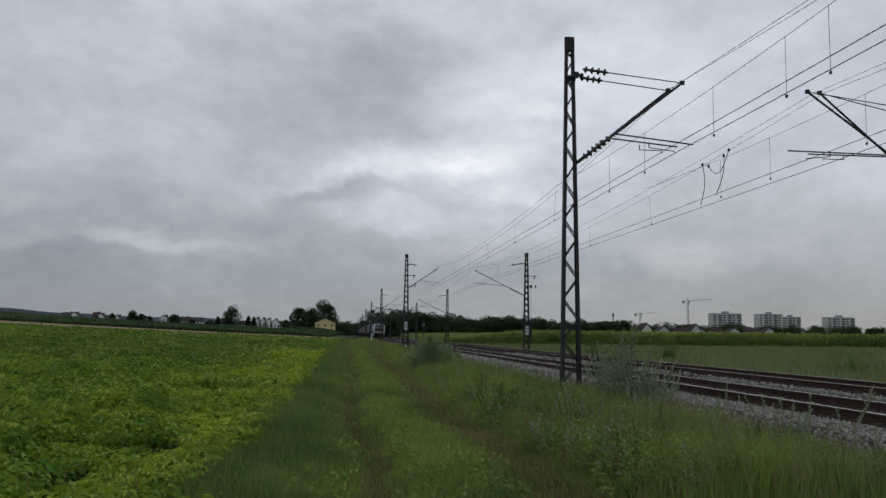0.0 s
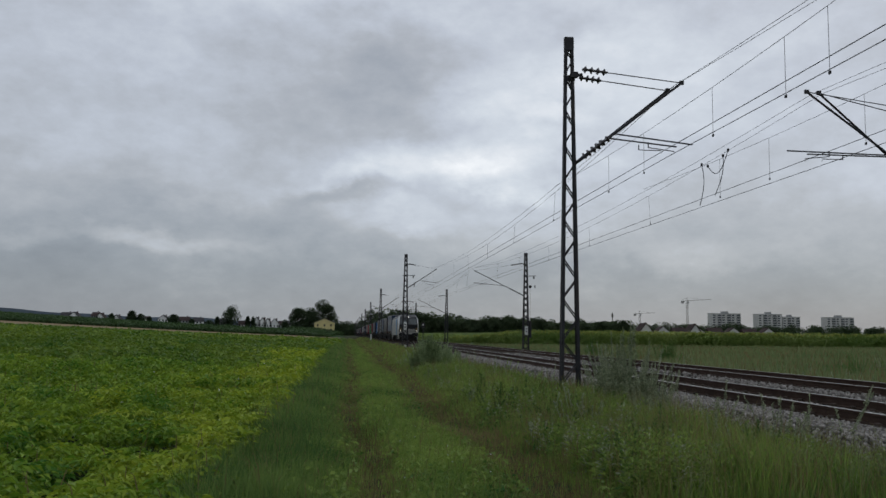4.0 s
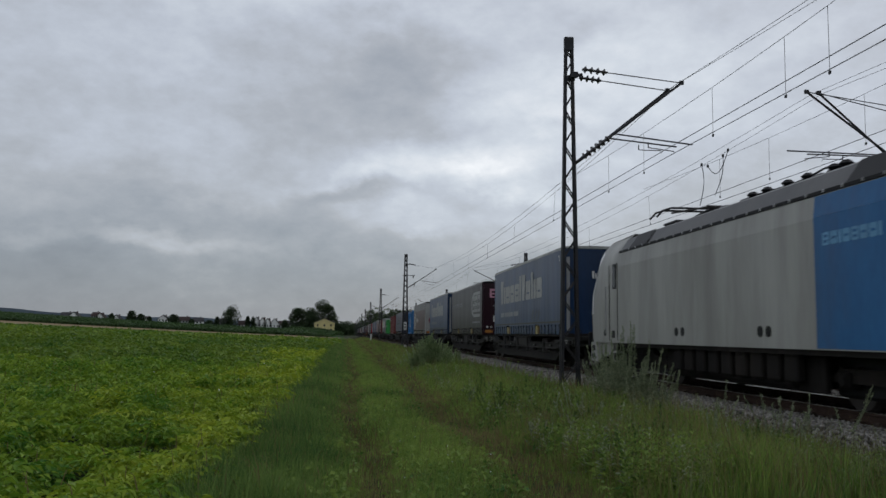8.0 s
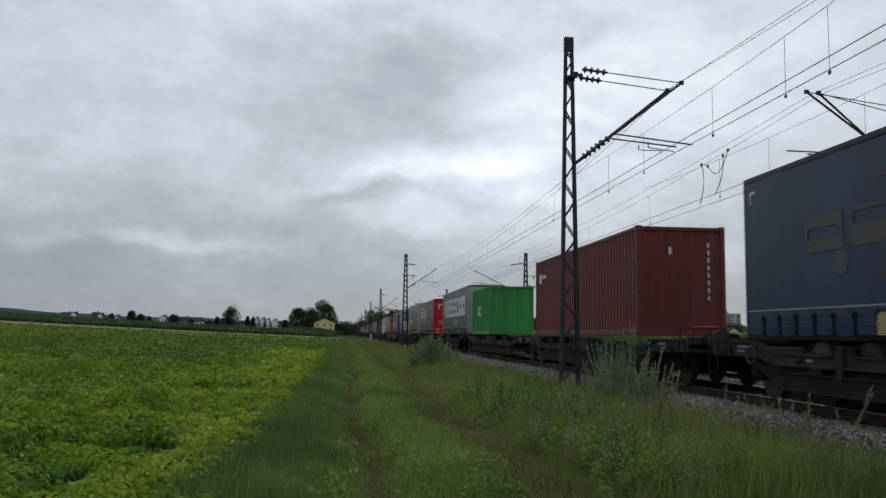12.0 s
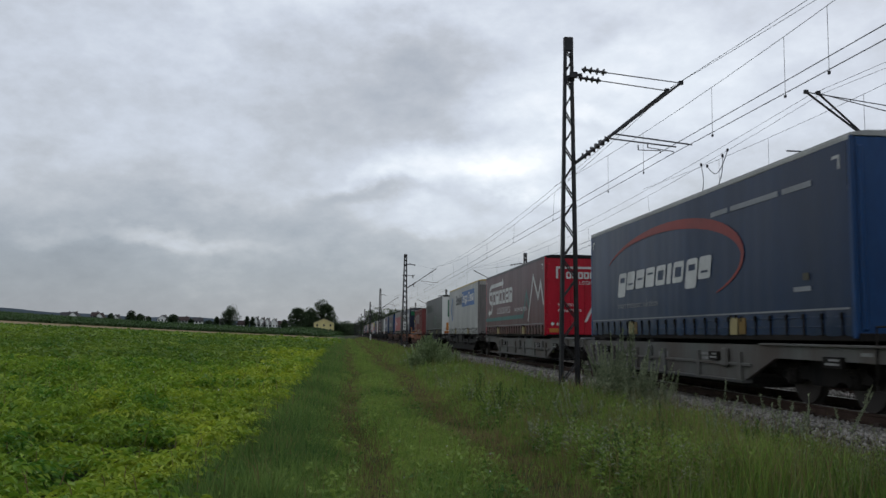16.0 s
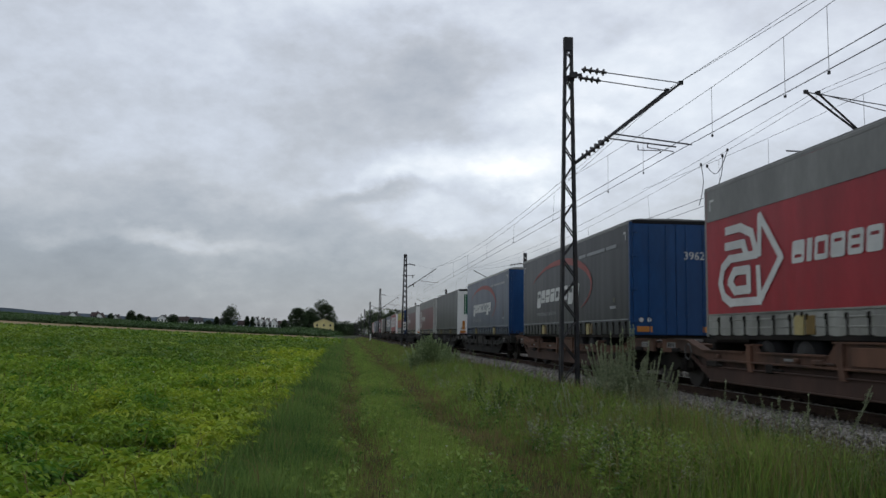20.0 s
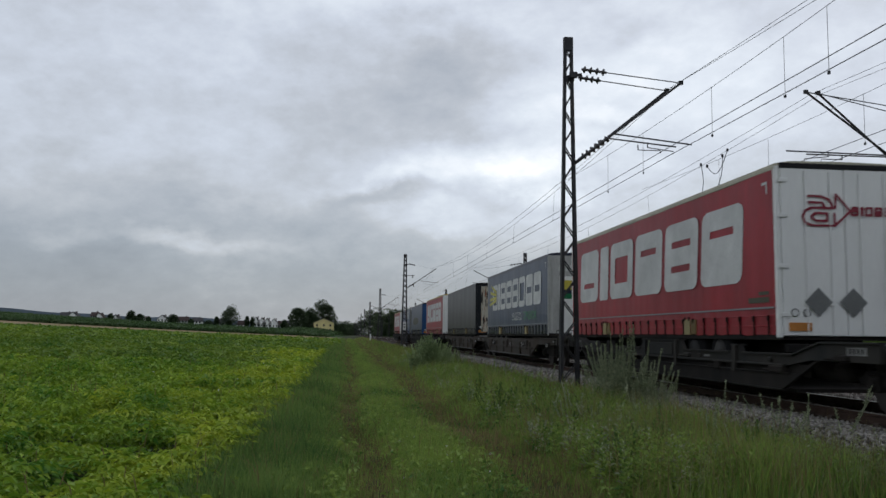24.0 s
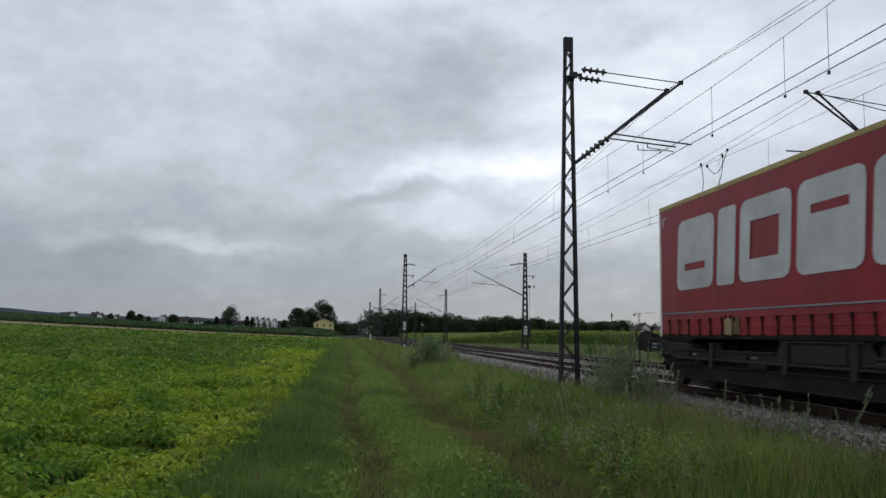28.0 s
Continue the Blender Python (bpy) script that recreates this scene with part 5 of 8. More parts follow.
def locomotive():
    """A boxy electric locomotive; y = 0 at its headlamps, body to y = 17.5."""
    t = tagged(new("electric_locomotive"), "silver-grey electric locomotive with blue stripes and lit lamps", "locomotive")
    train.append((t, 0.0))
    prof = [(-1.5, 0.95), (-1.5, 3.0), (-1.46, 3.36), (1.46, 3.36), (1.5, 3.0), (1.5, 0.95)]
    part("body_side", Geo().prism_y(prof, 2.5, 15.0), M["grey_paint"], t, smooth=False)
    for a, b, m in ((3.08, 5.1, "blue_stripe"), (2.52, 3.08, "pale_blue")):
        for s in (-1, 1):
            part("stripe", Geo().box(s * 1.497, s * 1.507, a, b, 0.97, 3.02, 0.003).add([(s * 1.507, a, 3.02), (s * 1.507, b, 3.02), (s * 1.468, b, 3.35), (s * 1.468, a, 3.35)], [(0, 1, 2, 3)]),
                 M[m], t)
    # sloping roof shoulders with a row of vents
    roof = [(-1.46, 3.36), (-1.18, 3.76), (-0.95, 3.86), (0.95, 3.86), (1.18, 3.76), (1.46, 3.36)]
    part("roof", Geo().prism_y(roof, 2.5, 15.0), M["roof_paint"], t)
    for s in (-1, 1):
        part("gutter", Geo().box(s * 1.44, s * 1.474, 2.55, 14.95, 3.365, 3.43, 0.006), M["black_mask"], t)
    for i in range(24):
        y = 2.75 + i * 0.515
        for s in (-1, 1):
            part("gutter_clip", Geo().box(s * 1.47, s * 1.482, y, y + 0.06, 3.38, 3.43, 0.006), M["alu"], t)
    for y0, y1 in ((2.6, 4.3), (12.9, 14.2)):
        for s in (-1, 1):
            part("grille", Geo().add([(s * 1.452, y0, 3.42), (s * 1.452, y1, 3.42), (s * 1.17, y1, 3.8), (s * 1.17, y0, 3.8)], [(0, 1, 2, 3)]), M["black_mask"], t)
    # cab ends, turned about for the rear
    for end in (0, 1):
        f = (lambda y: y) if end == 0 else (lambda y: 17.5 - y)
        # outline of the nose seen from the side: (y, z); narrower towards the front
        out = [(2.5, 0.95), (0.1, 0.95), (-0.42, 1.1), (-0.5, 1.78), (-0.44, 2.35), (0.12, 3.38), (0.34, 3.64), (0.8, 3.82), (2.5, 3.9)]
        half = [1.5, 1.46, 1.34, 1.33, 1.33, 1.24, 1.16, 1.08, 1.02]
        vs, fs = [], []
        n = len(out)
        for (y, z), h in zip(out, half):
            vs += [(-h, f(y), z), (h, f(y), z)]
        for i in range(n - 1):
            fs.append((2 * i, 2 * i + 1, 2 * i + 3, 2 * i + 2))
        # cheeks: fan from the cab's back edge, kept at full width
        bk = []
        for z, h in ((0.95, 1.5), (2.0, 1.5), (3.0, 1.5), (3.36, 1.46), (3.78, 1.15), (3.88, 1.0)):
            bk.append(len(vs))
            vs += [(-h, f(2.5), z), (h, f(2.5), z)]
        mid = []
        for y, z, h in ((0.7, 0.95, 1.5), (0.25, 1.78, 1.49), (0.3, 2.35, 1.49), (0.75, 3.1, 1.46), (0.95, 3.42, 1.36), (1.3, 3.74, 1.14)):
            mid.append(len(vs))
            vs += [(-h, f(y), z), (h, f(y), z)]
        for s in (0, 1):
            for i in range(5):
                fs.append((bk[i] + s, bk[i + 1] + s, mid[i + 1] + s, mid[i] + s))
            fr = [2, 6, 8, 10, 12, 14]
            for i in range(5):
                fs.append((mid[i] + s, mid[i + 1] + s, fr[i + 1] + s, fr[i] + s))
            fs.append((2 + s, 4 + s, 6 + s))
            fs.append((bk[5] + s, mid[5] + s, 14 + s, 16 + s))
        cab = part("cab", Geo().add(vs, fs), M["grey_paint"], t, smooth=True)
        cab.data.set_sharp_from_angle(angle=radians(38))
        for s in (0, 1):
            q, sg = [], (-0.008, 0.008)[s]
            for i in range(1, 5):
                m0, m1 = Vector(vs[mid[i] + s]), Vector(vs[(2, 6, 8, 10, 12, 14)[i] + s])
                q.append((m0.lerp(m1, 0.3) + Vector((sg, 0, 0)), m0.lerp(m1, 0.97) + Vector((sg, 0, 0))))
            g = Geo()
            for (p0, p1), (p2, p3) in zip(q, q[1:]):
                g.add([tuple(p) for p in (p0, p1, p3, p2)], [(0, 1, 2, 3)])
            part("pillar", g, M["silver"], cab, "bright silver windscreen pillar", smooth=True)
        e = -1 if end == 0 else 1

        def face(pts, off, m, name, parent=cab, label=""):
            """A panel on the front: pts as (x, way up the outline 3..6.x)."""
            q = []
            for x, z in pts:
                for (ya, za), (yb, zb) in zip(out[2:], out[3:]):
                    if za <= z <= zb:
                        y = ya + (yb - ya) * (z - za) / (zb - za)
                        break
                q.append((x, f(y - off), z))
            return part(name, Geo().add(q, [tuple(range(len(q)))]), M[m], parent, label)

        face([(-1.3, 2.02), (-0.85, 1.84), (0.85, 1.84), (1.3, 2.02), (1.3, 2.35), (-1.3, 2.35)], 0.02, "black_mask", "nose_mask")
        face([(-1.3, 2.35), (1.3, 2.35), (1.21, 3.38), (-1.21, 3.38)], 0.018, "black_mask", "windscreen_frame")
        for s in (-1, 1):
            face([(0.03 * s, 2.48), (1.2 * s, 2.48), (1.13 * s, 3.32), (0.03 * s, 3.32)], 0.035, "glass_dark", "windscreen")
            part("wiper", Geo().tube((s * 0.35, f(-0.44), 2.42), (s * 0.12, f(-0.06), 3.15), 0.02, 5), M["black_mask"], cab)
            # lamp clusters at the corners
            lc = part("lamp_housing", Geo().box(s * 0.98, s * 1.34, f(-0.56), f(-0.36), 1.42, 2.02, 0.05), M["black_mask"], cab)
            part("headlamp", Geo().rings((s * 1.14, f(-0.55), 1.58), (s * 1.14, f(-0.6), 1.58), [(0, 0.078), (1, 0.062)], 14), M["lamp_on"] if end == 0 else M["red_lamp"], lc)
            part("marker_lamp", Geo().rings((s * 1.14, f(-0.55), 1.84), (s * 1.14, f(-0.59), 1.84), [(0, 0.055), (1, 0.05)], 12), M["glass_dark"], lc)
            part("lamp_glass", Geo().box(s * 1.02, s * 1.3, f(-0.575), f(-0.555), 1.46, 1.98, 0.03), M["lamp_amber"], lc)
            for z in (1.40, 1.52, 1.64, 1.74):
                part("grille_bar", Geo().box(s * 0.3, s * 0.96, f(-0.53), f(-0.47), z - 0.014, z + 0.014, 0.005), M["black_mask"], cab)
            # side window, door and handrails
            wn_ = part("cab_window", Geo().box(s * 1.49, s * 1.515, f(2.06), f(2.36), 2.42, 3.1, 0.03), M["black_mask"], cab)
            part("pane", Geo().box(s * 1.512, s * 1.52, f(2.1), f(2.32), 2.47, 3.05, 0.01), M["black_glass"], wn_)
            part("door_seam", Geo().box(s * 1.498, s * 1.508, f(1.74), f(1.77), 1.0, 3.1), M["black_mask"], cab)
            part("handrail", Geo().tube((s * 1.56, f(1.6), 1.2), (s * 1.56, f(1.6), 2.5), 0.018, 6), M["alu"], cab)
            part("side_pocket", Geo().box(s * 1.49, s * 1.512, f(2.0), f(2.22), 1.08, 1.28, 0.01), M["black_mask"], cab)
            part("port", Geo().rings((s * 1.45, f(1.35), 1.22), (s * 1.512, f(1.35), 1.22), [(0, 0.09), (1, 0.09)], 14), M["black_mask"], cab)
            part("steps", Geo().box(s * 1.3, s * 1.48, f(2.0), f(2.3), 0.42, 0.47).box(s * 1.3, s * 1.48, f(2.0), f(2.3), 0.68, 0.73).box(s * 1.46, s * 1.49, f(1.98), f(2.02), 0.4, 0.98)
                 .box(s * 1.46, s * 1.49, f(2.28), f(2.32), 0.4, 0.98), M["grey_paint"], cab)
            part("skirt", Geo().prism([(f(1.9), 0.95), (f(1.6), 0.62), (f(0.9), 0.55), (f(0.1), 0.35), (f(-0.4), 0.4), (f(-0.4), 0.95)], s * 1.3, s * 1.4), M["grey_paint"], cab)
            # no hollow is cut: black boxes paint the shade of the step recesses
            for z in (0.46, 0.7):
                part("step_recess", Geo().box(s * 1.39, s * 1.405, f(-0.3), f(0.02), z, z + 0.16, 0.01), M["black_mask"], cab)
            part("door_seam", Geo().box(s * 1.498, s * 1.508, f(2.46), f(2.49), 1.0, 3.1), M["black_mask"], cab)
        face([(-0.26, 1.16), (0.26, 1.16), (0.34, 1.74), (-0.34, 1.74)], 0.03, "grey_paint", "nose_plate")
        face([(-0.26, 3.43), (0.26, 3.43), (0.24, 3.6), (-0.24, 3.6)], 0.02, "alu", "lamp_frame")
        part("headlamp", Geo().rings((0, f(0.30), 3.52), (0, f(0.17), 3.52), [(0, 0.075), (1, 0.065)], 14), M["lamp_on"], cab)
        face([(-1.235, 3.38), (1.235, 3.38), (1.16, 3.63), (-1.16, 3.63)], 0.008, "charcoal", "brow")
        part("roof_cap", Geo().add([(-1.15, f(0.335), 3.648), (1.15, f(0.335), 3.648), (1.01, f(2.52), 3.912), (-1.01, f(2.52), 3.912), (1.07, f(0.8), 3.832), (-1.07, f(0.8), 3.832)], [(0, 1, 4, 5), (5, 4, 2, 3)]),
             M["charcoal"], cab)
        part("buffer_beam", Geo().box(-1.38, 1.38, f(-0.4), f(0.3), 0.78, 1.1, 0.03), M["black_mask"], cab)
        part("rail_guard", Geo().box(-1.25, 1.25, f(-0.3), f(-0.2), 0.2, 0.72, 0.03), M["under"], cab)
        buffers(t, f(-0.95), e)
        for s in (-1, 1):
            part("buffer_cover", Geo().box(s * 0.5, s * 1.33, f(-0.97), f(-0.86), 0.82, 1.26, 0.04), M["black_mask"], cab)
    for y in (3.6, 13.9):
        bogie(t, y, 2.9)
    part("transformer_case", Geo().box(-1.3, 1.3, 6.2, 11.3, 0.28, 0.95, 0.08), M["under"], t)
    for i in range(9):
        part("equipment_box", Geo().box(-1.4, -1.25, 5.9 + i * 0.62, 6.35 + i * 0.62, 0.4, 0.93, 0.03), M["under"], t)
    # black strip that stands in for the shade under the body's edge
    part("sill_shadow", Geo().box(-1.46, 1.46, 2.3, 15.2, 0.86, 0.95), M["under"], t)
    for y in (6.65, 6.95, 10.5, 10.85):
        part("side_port", Geo().rings((-1.49, y, 1.24), (-1.51, y, 1.24), [(0, 0.1), (1, 0.1)], 14), M["black_mask"], t)
    marks(t, ["twin", "mid", "bar", "mid", "twin", "mid", "mid", "bar"], 4.85, 2.55, 1.5, 0.2, M["pale_blue"], 0.2, 0.0, x=-1.512)
    # roof gear
    for y in (5.9, 6.4, 9.2, 10.2):
        part("roof_box", Geo().box(-0.6, 0.6, y, y + 0.35, 3.86, 4.02, 0.03), M["grey_dark"], t)
    for y in (5.6, 5.95, 6.8, 7.5, 8.3, 8.9):
        part("roof_insulator", Geo().rings((-0.6, y, 3.84), (-0.6, y, 4.08), [(0, 0.08), (0.25, 0.13), (0.5, 0.08), (0.75, 0.13), (1, 0.06)], 10), M["black_mask"], t)
    part("roof_line", Geo().path([(-0.6, 5.6, 4.0), (-0.6, 5.95, 4.05), (-0.5, 6.4, 4.1), (-0.6, 6.8, 4.0), (-0.6, 7.4, 3.97), (-0.6, 8.9, 4.0)], 0.02, 6), M["wire"], t)
    # black blocks added to fill the open dark gap behind each bogie
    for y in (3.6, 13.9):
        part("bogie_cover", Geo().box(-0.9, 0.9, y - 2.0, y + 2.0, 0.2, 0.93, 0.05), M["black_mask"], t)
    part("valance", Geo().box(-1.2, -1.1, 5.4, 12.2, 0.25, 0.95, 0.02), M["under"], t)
    pantograph(t, 3.2, 5.93)
    pantograph(t, 13.6, 4.42)
    part("antenna", Geo().tube((0.5, 1.5, 3.8), (0.5, 1.5, 4.05), 0.03, 6), M["black_mask"], t)
    return t


def pantograph(t, y, top):
    """Half-scissor current collector, its knee towards the front."""
    p = part("pantograph", Geo().box(-0.55, 0.55, y - 0.45, y + 0.45, 4.02, 4.08, 0.01).box(-0.5, -0.4, y - 0.4, y - 0.3, 3.86, 4.02).box(0.4, 0.5, y - 0.4, y - 0.3, 3.86, 4.02)
             .box(-0.5, -0.4, y + 0.3, y + 0.4, 3.86, 4.02).box(0.4, 0.5, y + 0.3, y + 0.4, 3.86, 4.02), M["steel"], t)
    up = top - 4.08
    knee = (0, y - (1.35 if up > 1 else 1.5), 4.08 + up * 0.52)
    part("lower_arm", Geo().tube((0, y + 0.35, 4.1), knee, 0.05, 8, 0.04).tube((0.12, y + 0.1, 4.1), (0.1, knee[1] + 0.1, knee[2] - 0.05), 0.02), M["steel"], p)
    part("upper_arm", Geo().tube((knee[0] - 0.15, knee[1], knee[2]), (-0.45, y + 0.1, top - 0.1), 0.025).tube((0.15, knee[1], knee[2]), (0.45, y + 0.1, top - 0.1), 0.025)
         .tube((-0.2, knee[1], knee[2]), (0.2, knee[1], knee[2]), 0.045), M["steel"], p)
    for dy in (-0.15, 0.35):
        part("contact_strip", Geo().path([(-0.95, y + dy, top - 0.25), (-0.8, y + dy, top - 0.08), (-0.55, y + dy, top), (0.55, y + dy, top), (0.8, y + dy, top - 0.08), (0.95, y + dy, top - 0.25)], 0.028, 6), M["steel"], p)


locomotive()

# ---- loads ----
C = {}
for nm, col in (("navy", (0.0105, 0.03, 0.076)), ("plum", (0.032, 0.012, 0.017)), ("blue", (0.016, 0.049, 0.12)), ("slate", (0.02, 0.022, 0.026)), ("black", (0.0125, 0.0105, 0.0105)), ("maroon", (0.085, 0.018, 0.02)),
                ("brown", (0.115, 0.014, 0.021)), ("red", (0.3, 0.017, 0.026)), ("deep_blue", (0.016, 0.042, 0.13)), ("bright_red", (0.42, 0.01, 0.025)), ("grey", (0.19, 0.19, 0.18)), ("light", (0.36, 0.36, 0.34)),
                ("green_dark", (0.0095, 0.0155, 0.0145)), ("yellow", (0.5, 0.42, 0.06)), 
                ("orange", (0.42, 0.09, 0.03)), ("roof_pale", (0.45, 0.42, 0.32)), ("roof_yellow", (0.42, 0.32, 0.1)), ("royal", (0.014, 0.06, 0.17)), ("night", (0.014, 0.019, 0.04)),
                ("forest", (0.01, 0.13, 0.05)), ("rust_brown", (0.068, 0.02, 0.019)), ("faded_red", (0.17, 0.045, 0.042)), ("slate_blue", (0.034, 0.041, 0.06)), ("dull_blue", (0.019, 0.034, 0.078)), ("soot", (0.0175, 0.0165, 0.016))):
    dim = max(col) < 0.18 and nm != "faded_red"
    shade = tuple(c * (0.9 if dim else 1.0) for c in col)
    C[nm] = paint(nm + "_cover", shade, 0.32 if dim else 0.4, dirt=tuple(0.6 * c + 0.008 for c in shade), amount=0.45, var=0.26, spec=0.12 if max(col) < 0.03 or nm in ("rust_brown", "maroon", "brown") else 0.2)
for nm, col in (("box_blue", (0.02, 0.15, 0.36)), ("box_red", (0.135, 0.024, 0.022)), ("box_green", (0.035, 0.25, 0.055))):
    C[nm] = paint(nm + "_steel", col, 0.5, dirt=tuple(0.35 * c + 0.03 for c in col), amount=0.35, var=0.2, spec=0.25)
C["hem_grey"] = paint("grimy_hem", (0.27, 0.27, 0.245), 0.5, dirt=(0.07, 0.068, 0.06), amount=0.5, var=0.25, spec=0.2)
C["white"] = paint("white_cover", (0.68, 0.68, 0.65), 0.42, dirt=(0.42, 0.41, 0.38), amount=0.16, var=0.06)
for nm, col in (("ink_white", (0.55, 0.55, 0.53)), ("ink_grey", (0.22, 0.23, 0.24)), ("ink_crimson", (0.3, 0.05, 0.06)), ("ink_pale_blue", (0.12, 0.3, 0.5)), ("ink_scarlet", (0.24, 0.035, 0.028)), ("ink_moss", (0.03, 0.038, 0.034)), ("ink_mid", (0.33, 0.33, 0.32)), ("ink_placard", (0.14, 0.145, 0.14)), ("ink_yellow", (0.5, 0.45, 0.05)), ("ink_green", (0.05, 0.25, 0.09)), ("ink_red", (0.2, 0.02, 0.035)),
                ("ink_blue", (0.03, 0.11, 0.3)), ("ink_teal", (0.03, 0.13, 0.12)), ("ink_orange", (0.4, 0.08, 0.03)), ("ink_dark", (0.04, 0.045, 0.05)), ("ink_faint", (0.09, 0.095, 0.1)),
                ("ink_worn", (0.15, 0.105, 0.1)), ("ink_pink", (0.5, 0.25, 0.32)), ("ink_dull_yellow", (0.06, 0.055, 0.032)), ("ink_plum", (0.09, 0.022, 0.045)), ("ink_tan", (0.056, 0.056, 0.052))):
    C[nm] = mat(nm, col, 0.45, 0, 0.15, 1.5, spec=0.26, dirt=tuple(c * 0.5 for c in col), dirt_amount=0.25)
W11 = ["funnel", "bar-", "low-", "mid-", "twin-", "bar", "funnel", "low-", "bar", "bar-", "low-"]
W6 = ["low", "bar", "ring", "high", "twin", "high"]
W8 = ["ring", "bar", "twin", "twin", "twin", "ring", "mid", "mid"]
W9 = ["high_", "low-", "mid-", "high-", "ring-", "bar-", "ring-", "high_", "low-"]
W7 = ["ring", "high", "ring", "ring", "twin", "high"]


def looped_name(u, doors, dull, label, big=False, lead=None, roof="grey", top=4.25, skirt="hem_grey", badge=True, side=None):
    """The red-banded trailer: grey head band, red middle, pale hem, looped arrow and six marks."""
    side = side or (C["brown"] if dull else C["red"])
    t = trailer(u, 13.85, side, C[skirt], C[roof], lead or C["white"], doors, label, top, band=0.42 if not big else 0.5, hem=C["ink_grey"] if big else None)
    if big:
        marks(t, W6, 12.75, 2.17, 11.4, 1.55, C["ink_white"], 0.27, 0.1, gap=0.1)
        panel(t, 0.3, 1.1, 1.76, 1.86, C["ink_dull_yellow"])
        panel(t, 0.3, 0.7, 1.9, 1.96, C["ink_dull_yellow"])
    else:
        panel(t, 0.12, 13.72, 3.51, top - 0.135, C["grey"], -1.2868)
        arrow_emblem(t, 13.15, 1.76, 1.5, C["ink_white"])
        marks(t, W6, 10.3, 2.38, 2.5, 0.38, C["ink_white"], 0.24, 0.12)
    if doors and badge:
        arrow_emblem(t, -0.82, 3.1, 0.55, C["ink_red"], True, -0.04)
        marks(t, W6, 0.1, 3.3, 0.95, 0.17, C["ink_red"], 0.24, 0.1, x=-0.04, end=True)
    for x in ((-0.62, -0.05) if not doors else (-0.55, 0.1)):
        part("placard", sheet([(x, 1.5), (x + 0.26, 1.76), (x, 2.02), (x - 0.26, 1.76)], y=-0.045 if doors else -0.035), C["ink_placard"], t)
    return t


def long_name(u, doors, label, pale=True):
    """Blue trailer with one long pale name row and slanting dashes below."""
    t = trailer(u, 13.85, C["blue"] if pale else C["slate"], C["blue"], C["light"] if not doors else C["grey"], C["royal"] if doors else C["navy"], doors, label, 4.28)
    marks(t, W11, 12.0, 2.6, 8.9, 1.1, C["ink_mid"] if pale else C["ink_grey"], 0.24, 0.0, gap=0.1)
    if pale:
        bend(t, [(0.2, 1.62), (13.4, 1.62)], 0.05, C["ink_dull_yellow"])
        bar_row(t, 11.95, 1.98, 4.2, 0.2, C["ink_grey"])
    for i in range(3):
        bend(t, [(4.9 - i * 0.55, 1.75), (4.6 - i * 0.55, 2.15)], 0.13, C["ink_faint"])
    if not doors:
        for s in (-1, 1):
            part("bulkhead_post", Geo().box(s * 1.0, s * 1.12, -0.06, 0.0, 1.3, 3.9, 0.02), M["alu"], t, "pale metal corner strip")
    marks(t, W11, -0.95 if doors else -0.2, 3.15, 1.9 if doors else 1.25, 0.26, C["ink_white"], 0.24, 0, x=-0.04, end=True)
    if doors:
        bar_row(t, -0.65, 2.75, 1.35, 0.12 * 0.62, C["ink_white"], x=-0.04, end=True)
    return t


def arc_name(u, doors, label, side="navy", roof="light"):
    """Dark blue trailer with a slanting name and a rust-red swoosh over it."""
    t = trailer(u, 13.85, C[side], C[side], C[roof], C["royal"], doors, label, 4.27, band=0.42, hem=C["ink_grey"])
    marks(t, W9, 11.2, 2.36, 6.1, 0.66, C["ink_white"], 0.19, 0.25)
    print_side(t, "smart transport solutions", 11.2, 1.88, 0.24, C["ink_grey"], wide=1.25)
    pts = [(8.0 - 4.4 * math.cos(a), 2.72 + 1.0 * math.sin(a)) for a in (math.pi * (0.86 - 1.1 * k / 27) for k in range(28))]
    bend(t, pts, [0.03 + 0.2 * math.sin(math.pi * k / 27) ** 1.5 for k in range(28)], C["ink_scarlet"], -1.289)
    bar_row(t, 5.0, 3.6, 3.9, 0.1, C["ink_grey"])
    panel(t, 1.2, 1.75, 1.9, 1.98, C["ink_grey"])
    panel(t, 1.25, 1.45, 2.08, 2.2, C["ink_dull_yellow"])
    if doors:
        print_front(t, "3962", 0.2, 3.2, 0.3, C["ink_white"], -0.045)
    return t


